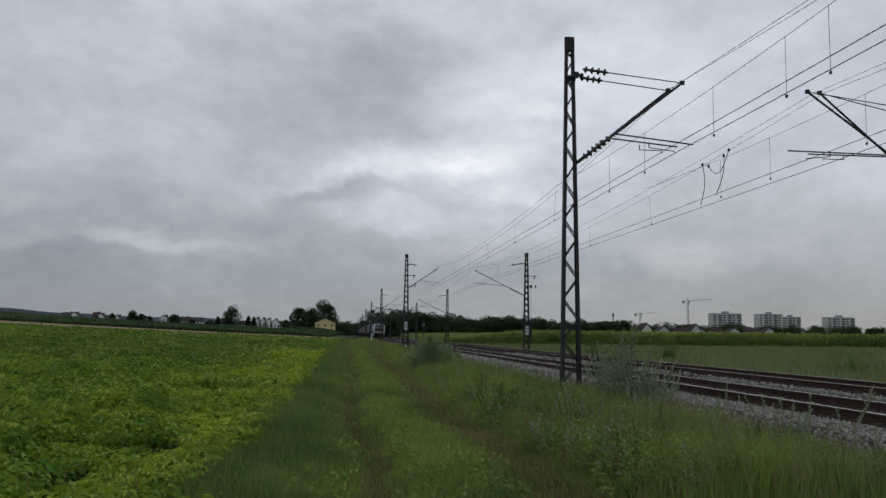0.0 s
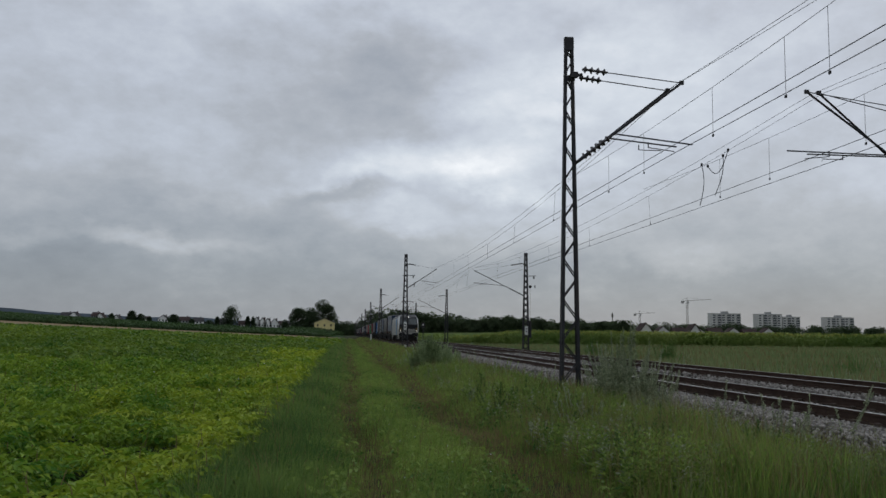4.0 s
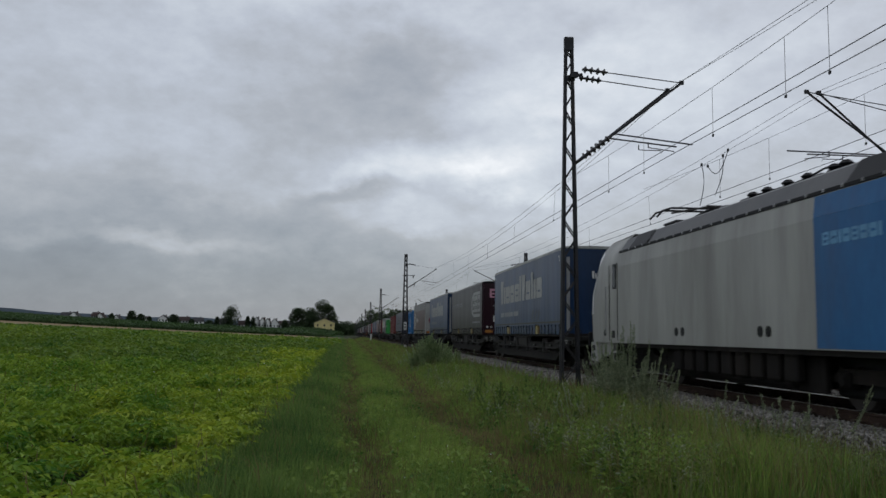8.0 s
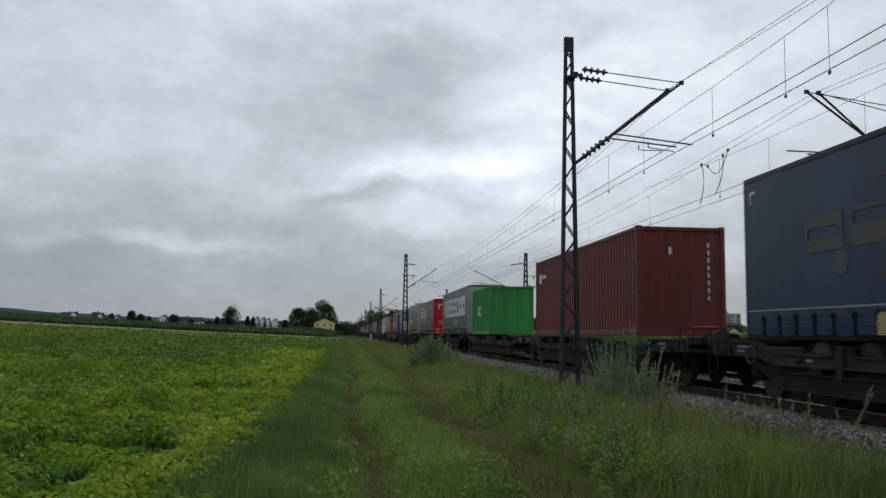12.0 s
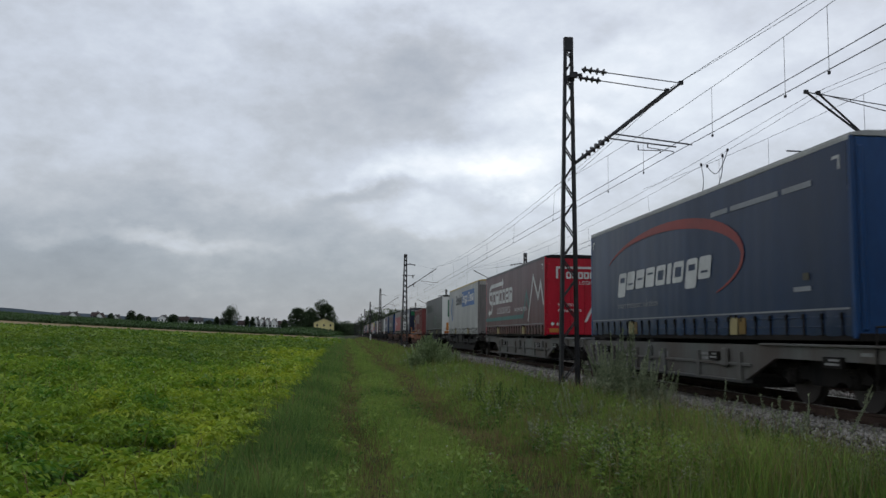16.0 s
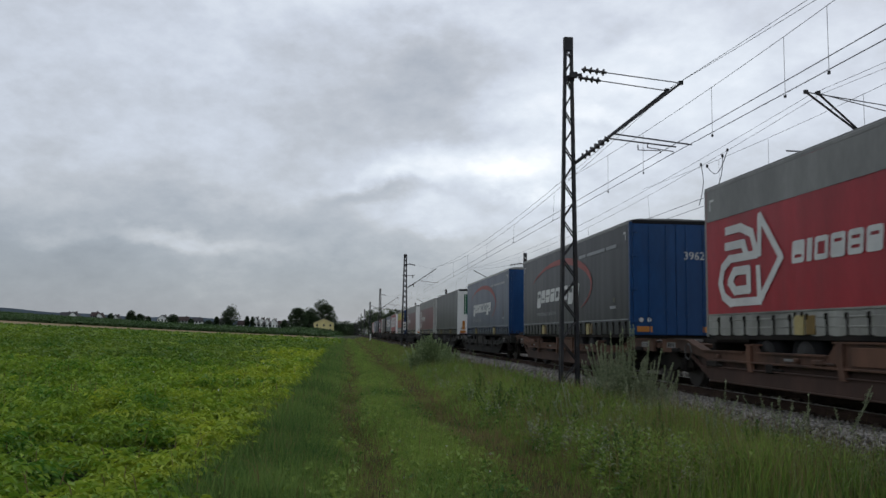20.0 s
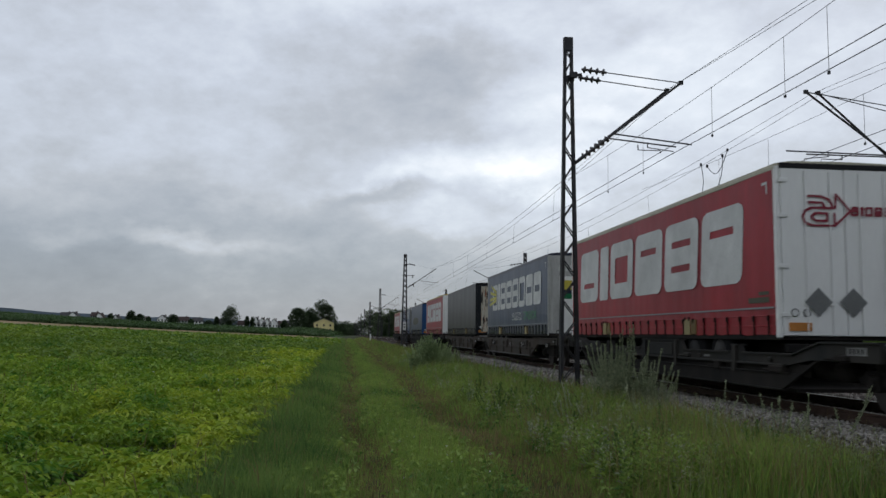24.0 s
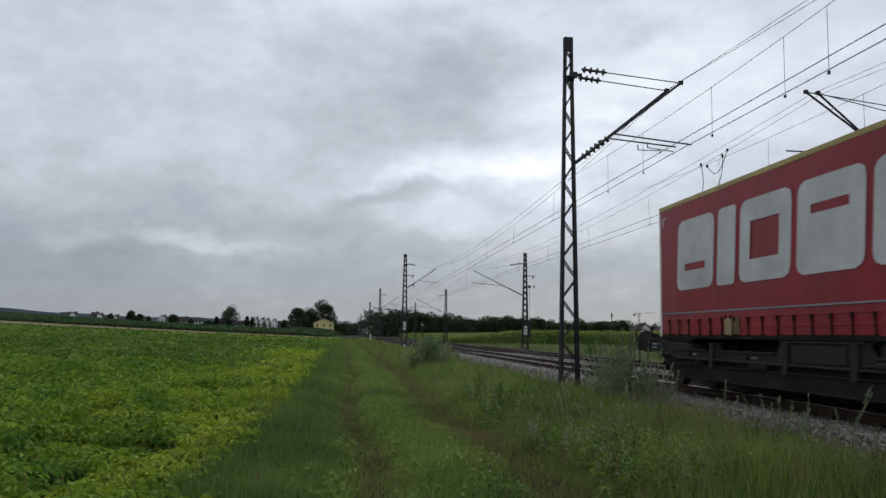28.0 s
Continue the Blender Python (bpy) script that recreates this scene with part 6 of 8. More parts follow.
def striped_name(u, doors, label, grey=False):
    """Dark trailer with eight tall outlined marks and a flame of yellow at their head."""
    t = trailer(u, 13.85, C["slate"] if grey and u < 300 else C["navy"], C["night"], C["night"], C["night"] if doors else C["light"], doors, label, 4.22, band=0.42, hem=C["ink_grey"])
    marks(t, W8, 12.2, 2.35, 11.0, 1.28, C["ink_white"], 0.2, 0.1, gap=0.1)
    for i, (p, q) in enumerate((((12.75, 3.72), (12.4, 3.5)), ((12.95, 3.38), (12.75, 3.2)), ((13.05, 3.0), (12.9, 2.85)), ((13.1, 2.72), (12.95, 2.6)))):
        part("emblem", sheet([(11.1, 3.3 - 0.13 * i), p, q, (11.1, 3.18 - 0.13 * i)], x=-1.2925 - 0.001 * i), C["ink_yellow"], t)
    print_side(t, "LOGISTICS.", 7.0, 1.78, 0.5, C["ink_white"], 0.15, wide=0.85)
    print_side(t, "TOMORROW.", 4.55, 1.78, 0.5, C["ink_green"], 0.15, wide=0.85)
    if doors:
        end_panel(t, -1.15, 1.15, 3.85, 4.0, C["ink_grey"])
        end_panel(t, -1.1, -0.65, 3.35, 3.8, C["forest"], -0.026)
        for q in blob(-0.1, 0.95, 2.35, 3.45, 0.24, "ring", 0.1):
            part("emblem", Geo().add([(a, -0.05, b) for a, b in q], [(0, 1, 2, 3)]), C["ink_white"], t)
        for i in range(4):
            part("emblem", Geo().add([(-0.75 + 0.1 * i, -0.054, 2.6 + 0.2 * i), (0.65, -0.054, 2.75 + 0.12 * i), (0.65, -0.054, 2.83 + 0.12 * i), (-0.75 + 0.1 * i, -0.054, 2.75 + 0.2 * i)], [(0, 1, 2, 3)]), C["ink_yellow"], t)
        marks(t, W8, -0.65, 2.0, 1.35, 0.2, C["ink_white"], 0.2, 0.1, x=-0.045, end=True)
        print_front(t, "LOGISTICS.", -0.65, 1.8, 0.15, C["ink_white"], -0.045)
        end_panel(t, -1.15, 1.15, 1.2, 1.26, C["ink_white"])
        for x in (-1.08, 1.0):
            part("reflective_plate", Geo().box(x, x + 0.09, -0.05, -0.03, 1.5, 1.95), M["amber"], t)
    else:
        end_panel(t, -0.85, 1.1, 1.25, 3.35, C["white"], -0.02)
        end_panel(t, -0.8, 1.05, 2.85, 3.2, C["yellow"], -0.026)
        end_panel(t, -0.8, 1.05, 2.5, 2.7, C["forest"], -0.026)
        end_panel(t, -0.8, 1.05, 2.7, 2.85, C["night"], -0.026)
        marks(t, W8, -0.9, 3.55, 2.0, 0.22, C["ink_white"], 0.22, 0.2, x=-0.045, end=True)
        marks(t, ["bar", "ring", "ring", "bar", "bar"], -0.2, 2.92, 0.9, 0.22, C["ink_dark"], 0.2, 0, x=-0.045, end=True)
        part("cooling_unit", Geo().box(-0.2, 0.75, -0.22, 0.0, 1.35, 2.35, 0.05).box(-0.05, 0.6, -0.24, -0.2, 1.5, 2.2, 0.03), C["white"], t)
    return t


def mountain_name(u, doors, label, lead):
    """Brown-red trailer with a looped arrow name, a teal line and a white mountain."""
    t = trailer(u, 13.85, C["maroon"], C["maroon"], C["black"], lead, doors, label, 4.2, band=0.42, hem=C["ink_grey"])
    bend(t, [(8.9, 3.62), (12.1, 3.6), (12.55, 3.45), (12.72, 3.15), (12.6, 2.85), (12.2, 2.74), (11.95, 2.74)], 0.19, C["ink_white"])
    part("emblem", sheet([(8.95, 3.37), (8.95, 3.87), (8.6, 3.62)], x=-1.291), C["ink_white"], t)
    bend(t, [(12.45, 3.24), (11.85, 3.24), (11.85, 2.45), (12.05, 2.27), (12.7, 2.25)], 0.18, C["ink_white"])
    part("emblem", sheet([(12.65, 2.04), (12.65, 2.46), (12.98, 2.25)], x=-1.291), C["ink_white"], t)
    marks(t, W7, 11.6, 2.64, 5.2, 0.68, C["ink_white"], 0.22, 0, gap=0.14)
    print_side(t, "LOGISTICS", 10.4, 2.16, 0.42, C["ink_white"], wide=1.75)
    print_side(t, "we move mountains", 5.9, 2.16, 0.36, C["ink_white"], wide=0.9)
    bend(t, [(13.75, 1.9), (4.0, 1.93), (3.3, 2.9), (2.75, 2.2)], 0.17, C["ink_teal"])
    bend(t, [(3.0, 1.72), (2.0, 3.5), (1.1, 2.6), (0.65, 3.2), (0.15, 2.3)], 0.17, C["ink_white"])
    if doors:
        end_panel(t, -0.8, 0.95, 3.68, 3.76, C["ink_white"], -0.05)
        end_panel(t, -0.85, -0.77, 3.3, 3.76, C["ink_white"], -0.05)
        marks(t, W7, -0.45, 3.3, 1.35, 0.26, C["ink_white"], 0.22, 0, x=-0.05, end=True)
        print_front(t, "LOGISTICS", 0.05, 3.08, 0.19, C["ink_white"], -0.05)
        print_front(t, "we move", -0.78, 2.25, 0.22, C["ink_white"], -0.05)
        print_front(t, "mountains", -0.78, 2.03, 0.22, C["ink_white"], -0.05)
        g = Geo()
        pts = [(0.3, 1.65), (0.62, 2.3), (0.8, 1.95), (0.92, 2.15), (1.1, 1.9)]
        for (a, b), (c, d) in zip(pts, pts[1:]):
            g.add([(a - 0.05, -0.05, b), (a + 0.05, -0.05, b), (c + 0.05, -0.05, d), (c - 0.05, -0.05, d)], [(0, 1, 2, 3)])
        part("emblem", g, C["ink_white"], t)
    else:
        end_panel(t, -1.0, 1.0, 2.9, 3.7, C["red"], -0.02)
    return t


def square_name(u, label, lettered=True):
    """Dark green trailer whose white rear doors carry a green square frame."""
    t = trailer(u, 13.85, C["green_dark"], C["green_dark"], C["black"], C["white"], True, label, 4.2, band=0.42, hem=C["ink_grey"])
    for x0, x1, z0, z1 in ((-0.85, 0.95, 2.5, 3.85),):
        end_panel(t, x0, x1, z0, z1, C["forest"], -0.034)
    for x0, x1, z0, z1 in ((-0.62, -0.3, 2.72, 3.6), (0.35, 0.68, 2.72, 3.6), (-0.12, 0.18, 2.72, 3.05), (-0.12, 0.18, 3.25, 3.6)):
        end_panel(t, x0, x1, z0, z1, C["white"], -0.04)
    marks(t, ["mid", "ring-", "high_", "wedge-", "bar-", "high-", "mid-", "bar", "twin-", "bar-"], -0.45, 2.1, 1.05, 0.15, C["ink_dark"], 0.22, 0, x=-0.045, end=True)
    for x in (-0.95, 0.72):
        part("reflective_plate", Geo().box(x, x + 0.17, -0.05, -0.03, 1.45, 2.05), M["amber"], t)
    end_panel(t, -1.15, 1.15, 1.2, 1.25, C["ink_red"], -0.04)
    if not lettered:
        return t
    marks(t, ["ring", "ring", "high", "funnel", "high", "twin", "mid"], 4.5, 2.06, 3.6, 0.47, C["ink_placard"], 0.22, 0)
    panel(t, 4.8, 5.7, 1.95, 2.65, C["forest"], name="emblem")
    for k in range(2):
        panel(t, 4.95 + 0.4 * k, 5.15 + 0.4 * k, 2.05, 2.55, C["green_dark"], -1.291, "emblem")
    marks(t, ["mid", "low", "mid", "high", "bar", "funnel", "ring", "high"], 12.7, 3.05, 4.9, 0.65, C["ink_moss"], 0.2, 0)
    return t


def peeling_paint():
    """Cream door paint that flakes off a dark ground, with rust running down."""
    m = bpy.data.materials.new("peeling_paint")
    m.use_nodes = True
    t = m.node_tree
    b = t.nodes["Principled BSDF"]
    b.inputs["Roughness"].default_value, b.inputs["Specular IOR Level"].default_value = 0.75, 0.15
    co = t.nodes.new("ShaderNodeTexCoord")

    def noise_at(scale, shift):
        mp = t.nodes.new("ShaderNodeMapping")
        mp.inputs["Scale"].default_value, mp.inputs["Location"].default_value = scale, shift
        n = t.nodes.new("ShaderNodeTexNoise")
        n.inputs["Scale"].default_value, n.inputs["Detail"].default_value, n.inputs["Roughness"].default_value = 1.0, 6, 0.65
        t.links.new(co.outputs["Object"], mp.inputs["Vector"])
        t.links.new(mp.outputs[0], n.inputs["Vector"])
        return n.outputs["Fac"]

    col = (0.4, 0.37, 0.3, 1)
    for scale, shift, lo, hi, tint in (((2.5, 1, 1.4), (1, 0, 2), 0.5, 0.75, (0.27, 0.25, 0.2, 1)), ((6.5, 1, 0.75), (3, 0, 1), 0.55, 0.6, (0.26, 0.085, 0.035, 1)), ((4.2, 1, 1.1), (0, 0, 5), 0.54, 0.565, (0.045, 0.04, 0.036, 1)),
                                       ((9, 1, 1.6), (7, 0, 3), 0.6, 0.63, (0.06, 0.045, 0.038, 1))):
        r = t.nodes.new("ShaderNodeMapRange")
        r.inputs[1].default_value, r.inputs[2].default_value = lo, hi
        t.links.new(noise_at(scale, shift), r.inputs[0])
        x = t.nodes.new("ShaderNodeMix")
        x.data_type = "RGBA"
        t.links.new(r.outputs[0], x.inputs[0])
        if isinstance(col, tuple):
            x.inputs[6].default_value = col
        else:
            t.links.new(col, x.inputs[6])
        x.inputs[7].default_value = tint
        col = x.outputs[2]
    t.links.new(col, b.inputs["Base Color"])
    return m


M["peeled"] = peeling_paint()


def plan_loads():
    long_name(21.96, False, "dark blue curtain trailer with pale name row and white roof edge")
    t = trailer(39.99, 13.85, C["soot"], C["soot"], C["grey"], C["plum"], True, "dark grey curtain trailer with maroon rear doors", 4.12)
    bend(t, [(0.65, 3.52), (3.1, 3.52), (3.75, 3.3), (4.1, 2.9), (3.75, 2.45), (3.1, 2.24), (0.65, 2.24)], 0.17, C["ink_mid"])
    marks(t, ["slotted", "slotted", "slotted"], 3.55, 2.45, 2.85, 0.95, C["ink_mid"], 0.22, 0.05)
    bar_row(t, 3.6, 1.8, 2.9, 0.1, C["ink_grey"])
    marks(t, ["slotted", "slotted", "slotted"], -0.85, 3.2, 1.7, 0.5, C["ink_pink"], 0.24, 0, x=-0.045, end=True)
    bar_row(t, -0.65, 2.72, 1.3, 0.07, C["ink_grey"], x=-0.045, end=True)
    print_side(t, "excellence in modern transport", 13.4, 2.95, 0.5, C["ink_grey"], wide=0.82)
    end_panel(t, -0.65, -0.4, 1.85, 2.2, C["ink_white"], -0.05)
    long_name(56.65, False, "dark blue curtain trailer with pale name row, yellow line below")
    t = looped_name(75.38, True, True, "brown-red and grey curtain trailer with looped arrow emblem", lead=C["light"], badge=False, side=C["rust_brown"])
    arrow_emblem(t, -0.9, 2.1, 1.2, C["ink_red"], True, -0.045, 0.95)
    end_panel(t, -1.15, 1.15, 1.2, 1.42, C["rust_brown"], -0.024)
    t = corrugated(92.78, 6.06, 2.6, C["box_blue"], "light blue ribbed steel bulk container with white emblem", pitch=0.55, thick=0.07, rib=(0, 0.14, 0.2, 0.93))
    for y in (0.0, 5.86):
        part("lifting_block", Geo().box(-1.225, -1.0, y, y + 0.2, 3.74, 3.88, 0.02), C["box_blue"], t)
    part("tarpaulin_edge", Geo().box(-1.226, -1.1, 0.22, 5.84, 3.73, 3.8, 0.015), C["night"], t, "dark tarpaulin edge")
    part("emblem", sheet([(2.78 + 0.24 * math.cos(a * 0.4), 2.66 + 0.37 * math.sin(a * 0.4)) for a in range(16)], x=-1.232), C["ink_white"], t)
    marks(t, ["mid", "ring", "wedge", "funnel", "bar", "mid", "ring", "funnel"], 3.5, 1.97, 1.45, 0.25, C["ink_white"], 0.28, 0, x=-1.232)
    marks(t, ["high", "ring", "wedge", "mid"], 3.2, 1.7, 0.75, 0.17, C["ink_pale_blue"], 0.26, 0, x=-1.232)
    part("side_door_frame", Geo().box(-1.235, -1.215, 1.0, 1.06, 1.5, 3.5).box(-1.235, -1.215, 1.55, 1.61, 1.5, 3.5).box(-1.235, -1.215, 1.0, 1.61, 3.44, 3.5), C["box_blue"], t)
    t = trailer(109.3, 15.6, C["dull_blue"], C["navy"], C["slate"], C["slate_blue"], False, "blue curtain swap body with faded tan marks and white line", 4.15, band=0.45, hem=C["ink_grey"])
    for k in range(6):
        part("bulkhead_rib", Geo().box(-0.95 + 0.38 * k - 0.04, -0.95 + 0.38 * k + 0.04, -0.05, 0.0, 1.3, 3.9, 0.015), C["slate_blue"], t)
    for z, m in ((3.35, "ink_plum"), (1.95, "ink_plum")):
        bend(t, [(2.2, z - 0.1), (11.5, z + 0.12)], 0.06, C[m])
    marks(t, ["mid", "high", "ring", "twin", "wedge", "bar", "mid", "ring", "bar"], 13.4, 2.5, 9.8, 0.6, C["ink_tan"], 0.13, 0.0)
    part("emblem", sheet([(12.4 + 0.22 * math.cos(k * 0.5), 2.3 + 0.2 * math.sin(k * 0.5)) for k in range(13)], x=-1.29), C["ink_tan"], t)
    bar_row(t, 2.0, 2.1, 1.2, 0.16, C["ink_grey"])
    t = corrugated(131.2, 12.19, 2.896, C["box_red"], "brown-red corrugated steel shipping container", pitch=0.28)
    panel(t, 11.1, 11.5, 3.15, 3.5, C["ink_white"], -1.222, "emblem")
    bar_row(t, 11.0, 3.3, 0.6, 0.14, C["ink_white"], -1.222)
    for i in range(8):
        end_panel(t, 0.72, 0.77, 2.1 + 0.2 * i, 2.22 + 0.2 * i, C["ink_white"], -0.004, "number_bar")
        panel(t, 0.28, 0.33, 2.3 + 0.14 * i, 2.38 + 0.14 * i, C["ink_grey"], -1.222, "number_bar")
    end_panel(t, -0.35, -0.27, 3.3, 3.5, C["ink_white"], -0.004, "label_plate")
    part("handrail", Geo().path([(0.2, -0.05, 1.25), (0.25, -0.06, 1.4), (0.95, -0.06, 1.4), (1.0, -0.05, 1.25)], 0.02, 5), C["ink_orange"], t)
    t = corrugated(154.88, 6.06, 2.6, C["box_green"], "bright green ribbed steel bulk container", pitch=0.62, thick=0.06, rib=(0, 0.12, 0.17, 0.94))
    marks(t, ["bar", "mid", "ring"], 3.9, 2.2, 1.3, 0.5, C["ink_white"], 0.2, 0, x=-1.232)
    striped_name(162.77, False, "grey curtain trailer with tall pale name marks", True)
    mountain_name(184.16, True, "brown-red curtain trailer with white mountain and red doors", C["bright_red"])
    looped_name(200.75, False, True, "brown-red and grey curtain trailer with white bulkhead", lead=C["light"], top=4.4)
    long_name(219.05, True, "dark blue curtain trailer with royal blue rear doors")
    arc_name(236.62, False, "blue curtain trailer with slanting name and rusty swoosh")
    mountain_name(256.75, True, "brown-red curtain trailer with white mountain and red doors", C["bright_red"])
    t = trailer(273.53, 13.85, C["light"], C["light"], C["roof_yellow"], C["grey"], False, "pale grey curtain trailer with blue lettered panel", 4.3)
    panel(t, 1.4, 6.9, 2.92, 3.88, C["ink_blue"])
    marks(t, ["ring", "low-", "bar-", "high_", "ring-"], 6.7, 3.17, 2.5, 0.58, C["ink_white"], 0.17, 0, x=-1.296)
    marks(t, ["ring", "low-", "bar-", "high-"], 3.85, 3.17, 2.2, 0.58, C["ink_white"], 0.17, 0, x=-1.296)
    marks(t, ["twin", "ring-", "low-", "bar", "twin-"], 9.9, 3.1, 2.8, 0.66, C["ink_dark"], 0.2, 0)
    for k, m in ((0.0, "ink_blue"), (0.42, "ink_grey")):
        part("emblem", sheet([(11.9 - k, 1.95), (12.75 - k, 2.85), (11.9 - k, 3.75), (11.35 - k, 2.85)], x=-1.29 - k * 0.004), C[m], t)
    bulkhead_gear(t, top=4.3, band=C["light"])
    part("emblem", sheet([(0.62, 3.05), (0.95, 3.38), (0.62, 3.7), (0.3, 3.38)], y=-0.04), C["ink_blue"], t)
    for i in range(3):
        bend(t, [(8.6 - i * 0.4, 1.6), (8.35 - i * 0.4, 1.8), (8.6 - i * 0.4, 2.0)], 0.06, C["grey"])
    square_name(292.05, "dark green curtain trailer with white and green rear doors")
    t = corrugated(311.11, 9.13, 2.55, C["faded_red"], "faded red ribbed bulk container with white number strip", pitch=0.42, thick=0.09)
    end_panel(t, -0.52, -0.24, 1.6, 3.5, C["white"], -0.01)
    for i, ch in enumerate("1339"):
        print_front(t, ch, -0.48, 3.12 - 0.45 * i, 0.34, C["ink_dark"], -0.016)
    marks(t, ["ring", "twin", "bar", "bar", "mid", "high", "wedge"], 7.6, 2.2, 4.4, 0.95, C["ink_worn"], 0.2, 0, x=-1.222)
    panel(t, 8.75, 8.95, 1.7, 3.1, C["ink_white"], -1.222)
    for y in (1.6, 3.4, 6.5):
        panel(t, y, y + 0.4, 1.35, 1.62, C["yellow"] if y != 3.4 else C["ink_white"], -1.224, "data_plate")
    striped_name(327.4, True, "dark navy curtain trailer with yellow flame emblem on the doors")
    looped_name(344.5, False, False, "pink-red and grey curtain trailer with looped arrow emblem", lead=C["grey"], top=4.28)
    arc_name(363.22, True, "black-blue curtain trailer with slanting name and blue doors", "slate", "grey")
    arc_name(380.39, False, "blue curtain trailer with slanting name and pale roof edge")
    square_name(398.95, "plain dark green curtain trailer with white and green doors", False)
    looped_name(415.49, False, True, "brown-red curtain trailer with white bulkhead", lead=C["light"])
    t = looped_name(434.34, True, True, "brown-red and grey curtain trailer with ring emblem on the doors", lead=C["white"])
    t = trailer(453.58, 13.85, C["night"], C["light"], C["light"], C["royal"], False, "navy curtain trailer with big yellow and orange marks over white boards", 4.3, band=0.62, plates=False)
    marks(t, ["bar", "twin", "ring", "ring", "bar", "mid", "bar"], 13.15, 2.0, 12.4, 1.05, C["ink_orange"], 0.42, 0.1, gap=0.14)
    marks(t, ["high", "twin", "mid", "mid", "funnel", "mid", "bar"], 13.02, 3.05, 12.4, 0.92, C["ink_yellow"], 0.42, 0.1, gap=0.14)
    for k in range(5):
        part("drop_board", Geo().box(-1.292, -1.276, 0.2 + k * 2.7, 2.8 + k * 2.7, 1.2, 1.78, 0.008), C["light"], t, "pale hinged side board")
    looped_name(472.22, True, False, "red curtain trailer with large white marks and white doors", True, roof="roof_pale", skirt="red")
    striped_name(489.49, False, "dark blue-grey curtain trailer with tall pale name marks", True)
    t = trailer(507.7, 13.85, C["black"], C["black"], C["black"], C["slate"], True, "plain black curtain trailer with rust-streaked pale doors", 4.15, band=0.42)
    end_panel(t, -0.95, 1.15, 1.3, 3.95, M["peeled"], -0.05)
    looped_name(524.85, False, False, "red curtain trailer with large white marks, yellow roof edge", True, roof="roof_yellow", skirt="red")
    t = trailer(543.45, 13.85, C["navy"], C["navy"], C["night"], C["royal"], True, "dark blue curtain trailer with royal blue doors and yellow marks", 4.22, band=0.42)
    part("worn_emblem", sheet([(7.8 + 3.4 * math.copysign(abs(math.cos(k * 0.2618)) ** 0.6, math.cos(k * 0.2618)), 2.5 + 0.36 * math.sin(k * 0.2618)) for k in range(24)], x=-1.289), C["ink_dull_yellow"], t)
    bend(t, [(0.2, 1.6), (13.6, 1.6)], 0.05, C["ink_dull_yellow"])
    marks(t, ["wedge", "bar", "bar"], -0.45, 3.2, 0.75, 0.34, C["ink_yellow"], 0.24, 0.1, x=-0.05, end=True)
    marks(t, ["ring", "mid", "wedge", "funnel", "twin", "high"], -0.8, 2.75, 1.6, 0.34, C["ink_yellow"], 0.24, 0.1, x=-0.05, end=True)
    for x in (-0.85, 0.6):
        end_panel(t, x, x + 0.32, 1.6, 2.2, C["ink_green"], -0.05, "label_plate")
        end_panel(t, x + 0.04, x + 0.28, 1.66, 2.0, C["ink_white"], -0.055, "label_plate")
    t = trailer(560.11, 13.85, C["deep_blue"], C["deep_blue"], C["light"], C["grey"], False, "blue curtain trailer with white name row and pale stripes", 4.25, band=0.4, hem=C["ink_grey"])
    marks(t, ["high", "twin", "ring", "twin", "high", "twin"], 5.25, 2.93, 3.3, 0.92, C["ink_white"], 0.22, 0, gap=0.14)
    print_side(t, "trasporti - logistica", 5.2, 2.42, 0.46, C["ink_white"], wide=0.85)
    bar_row(t, 5.2, 2.02, 3.2, 0.15, C["ink_white"])
    for p, q in (((13.5, 1.72), (8.95, 2.87)), ((12.25, 1.7), (8.88, 2.53)), ((11.1, 1.72), (8.78, 2.24))):
        bend(t, [p, q], 0.2, C["ink_white"])
    bulkhead_gear(t, band=C["light"])
    for k in range(4):
        s = 1 - 0.2 * k
        bend(t, [(7.6 + (y - 7.6) * s, 3.45 + (z - 3.45) * s) for y, z in ((8.4, 2.9), (8.5, 3.7), (8.3, 3.98), (7.66, 4.06), (6.94, 3.98), (6.55, 3.54), (6.75, 2.9), (7.3, 2.68))], 0.045, C["ink_crimson"])
        bend(t, [(8.86 + 0.05 * k - 0.35 * k, 2.92 - 0.18 * k), (8.2 - 0.2 * k, 3.05 - 0.2 * k), (7.9 - 0.2 * k, 1.9 + 0.04 * k)], 0.045, C["ink_crimson"], -1.2915)
    looped_name(578.95, True, False, "red curtain trailer with large white marks and white doors", True, roof="roof_yellow", skirt="red")


plan_loads()


# ---- plants ----
def unit(v):
    return v / np.maximum(np.linalg.norm(v, axis=1, keepdims=True), 1e-6)


def leaves(rng, P, way, length, width, fold=0.25):
    """Folded two-faced leaves from the points P along way."""
    n = len(P)
    way = unit(way)
    side = unit(np.cross(way, rng.normal(size=(n, 3)) * 0.5 + (0, 0, 1)))
    up = np.cross(side, way)
    L, Wd = length[:, None], width[:, None]
    mid = P + way * L * 0.45
    lift = up * Wd * fold
    droop = np.array((0, 0, -1)) * L * 0.22
    V = np.stack([P, mid + side * Wd * 0.5 + lift, P + way * L + droop, mid - side * Wd * 0.5 + lift], 1).reshape(-1, 3)
    k = np.arange(n)[:, None] * 4
    F = np.concatenate([k + (0, 1, 2), k + (0, 2, 3)], 1).reshape(-1, 3)
    return V, F


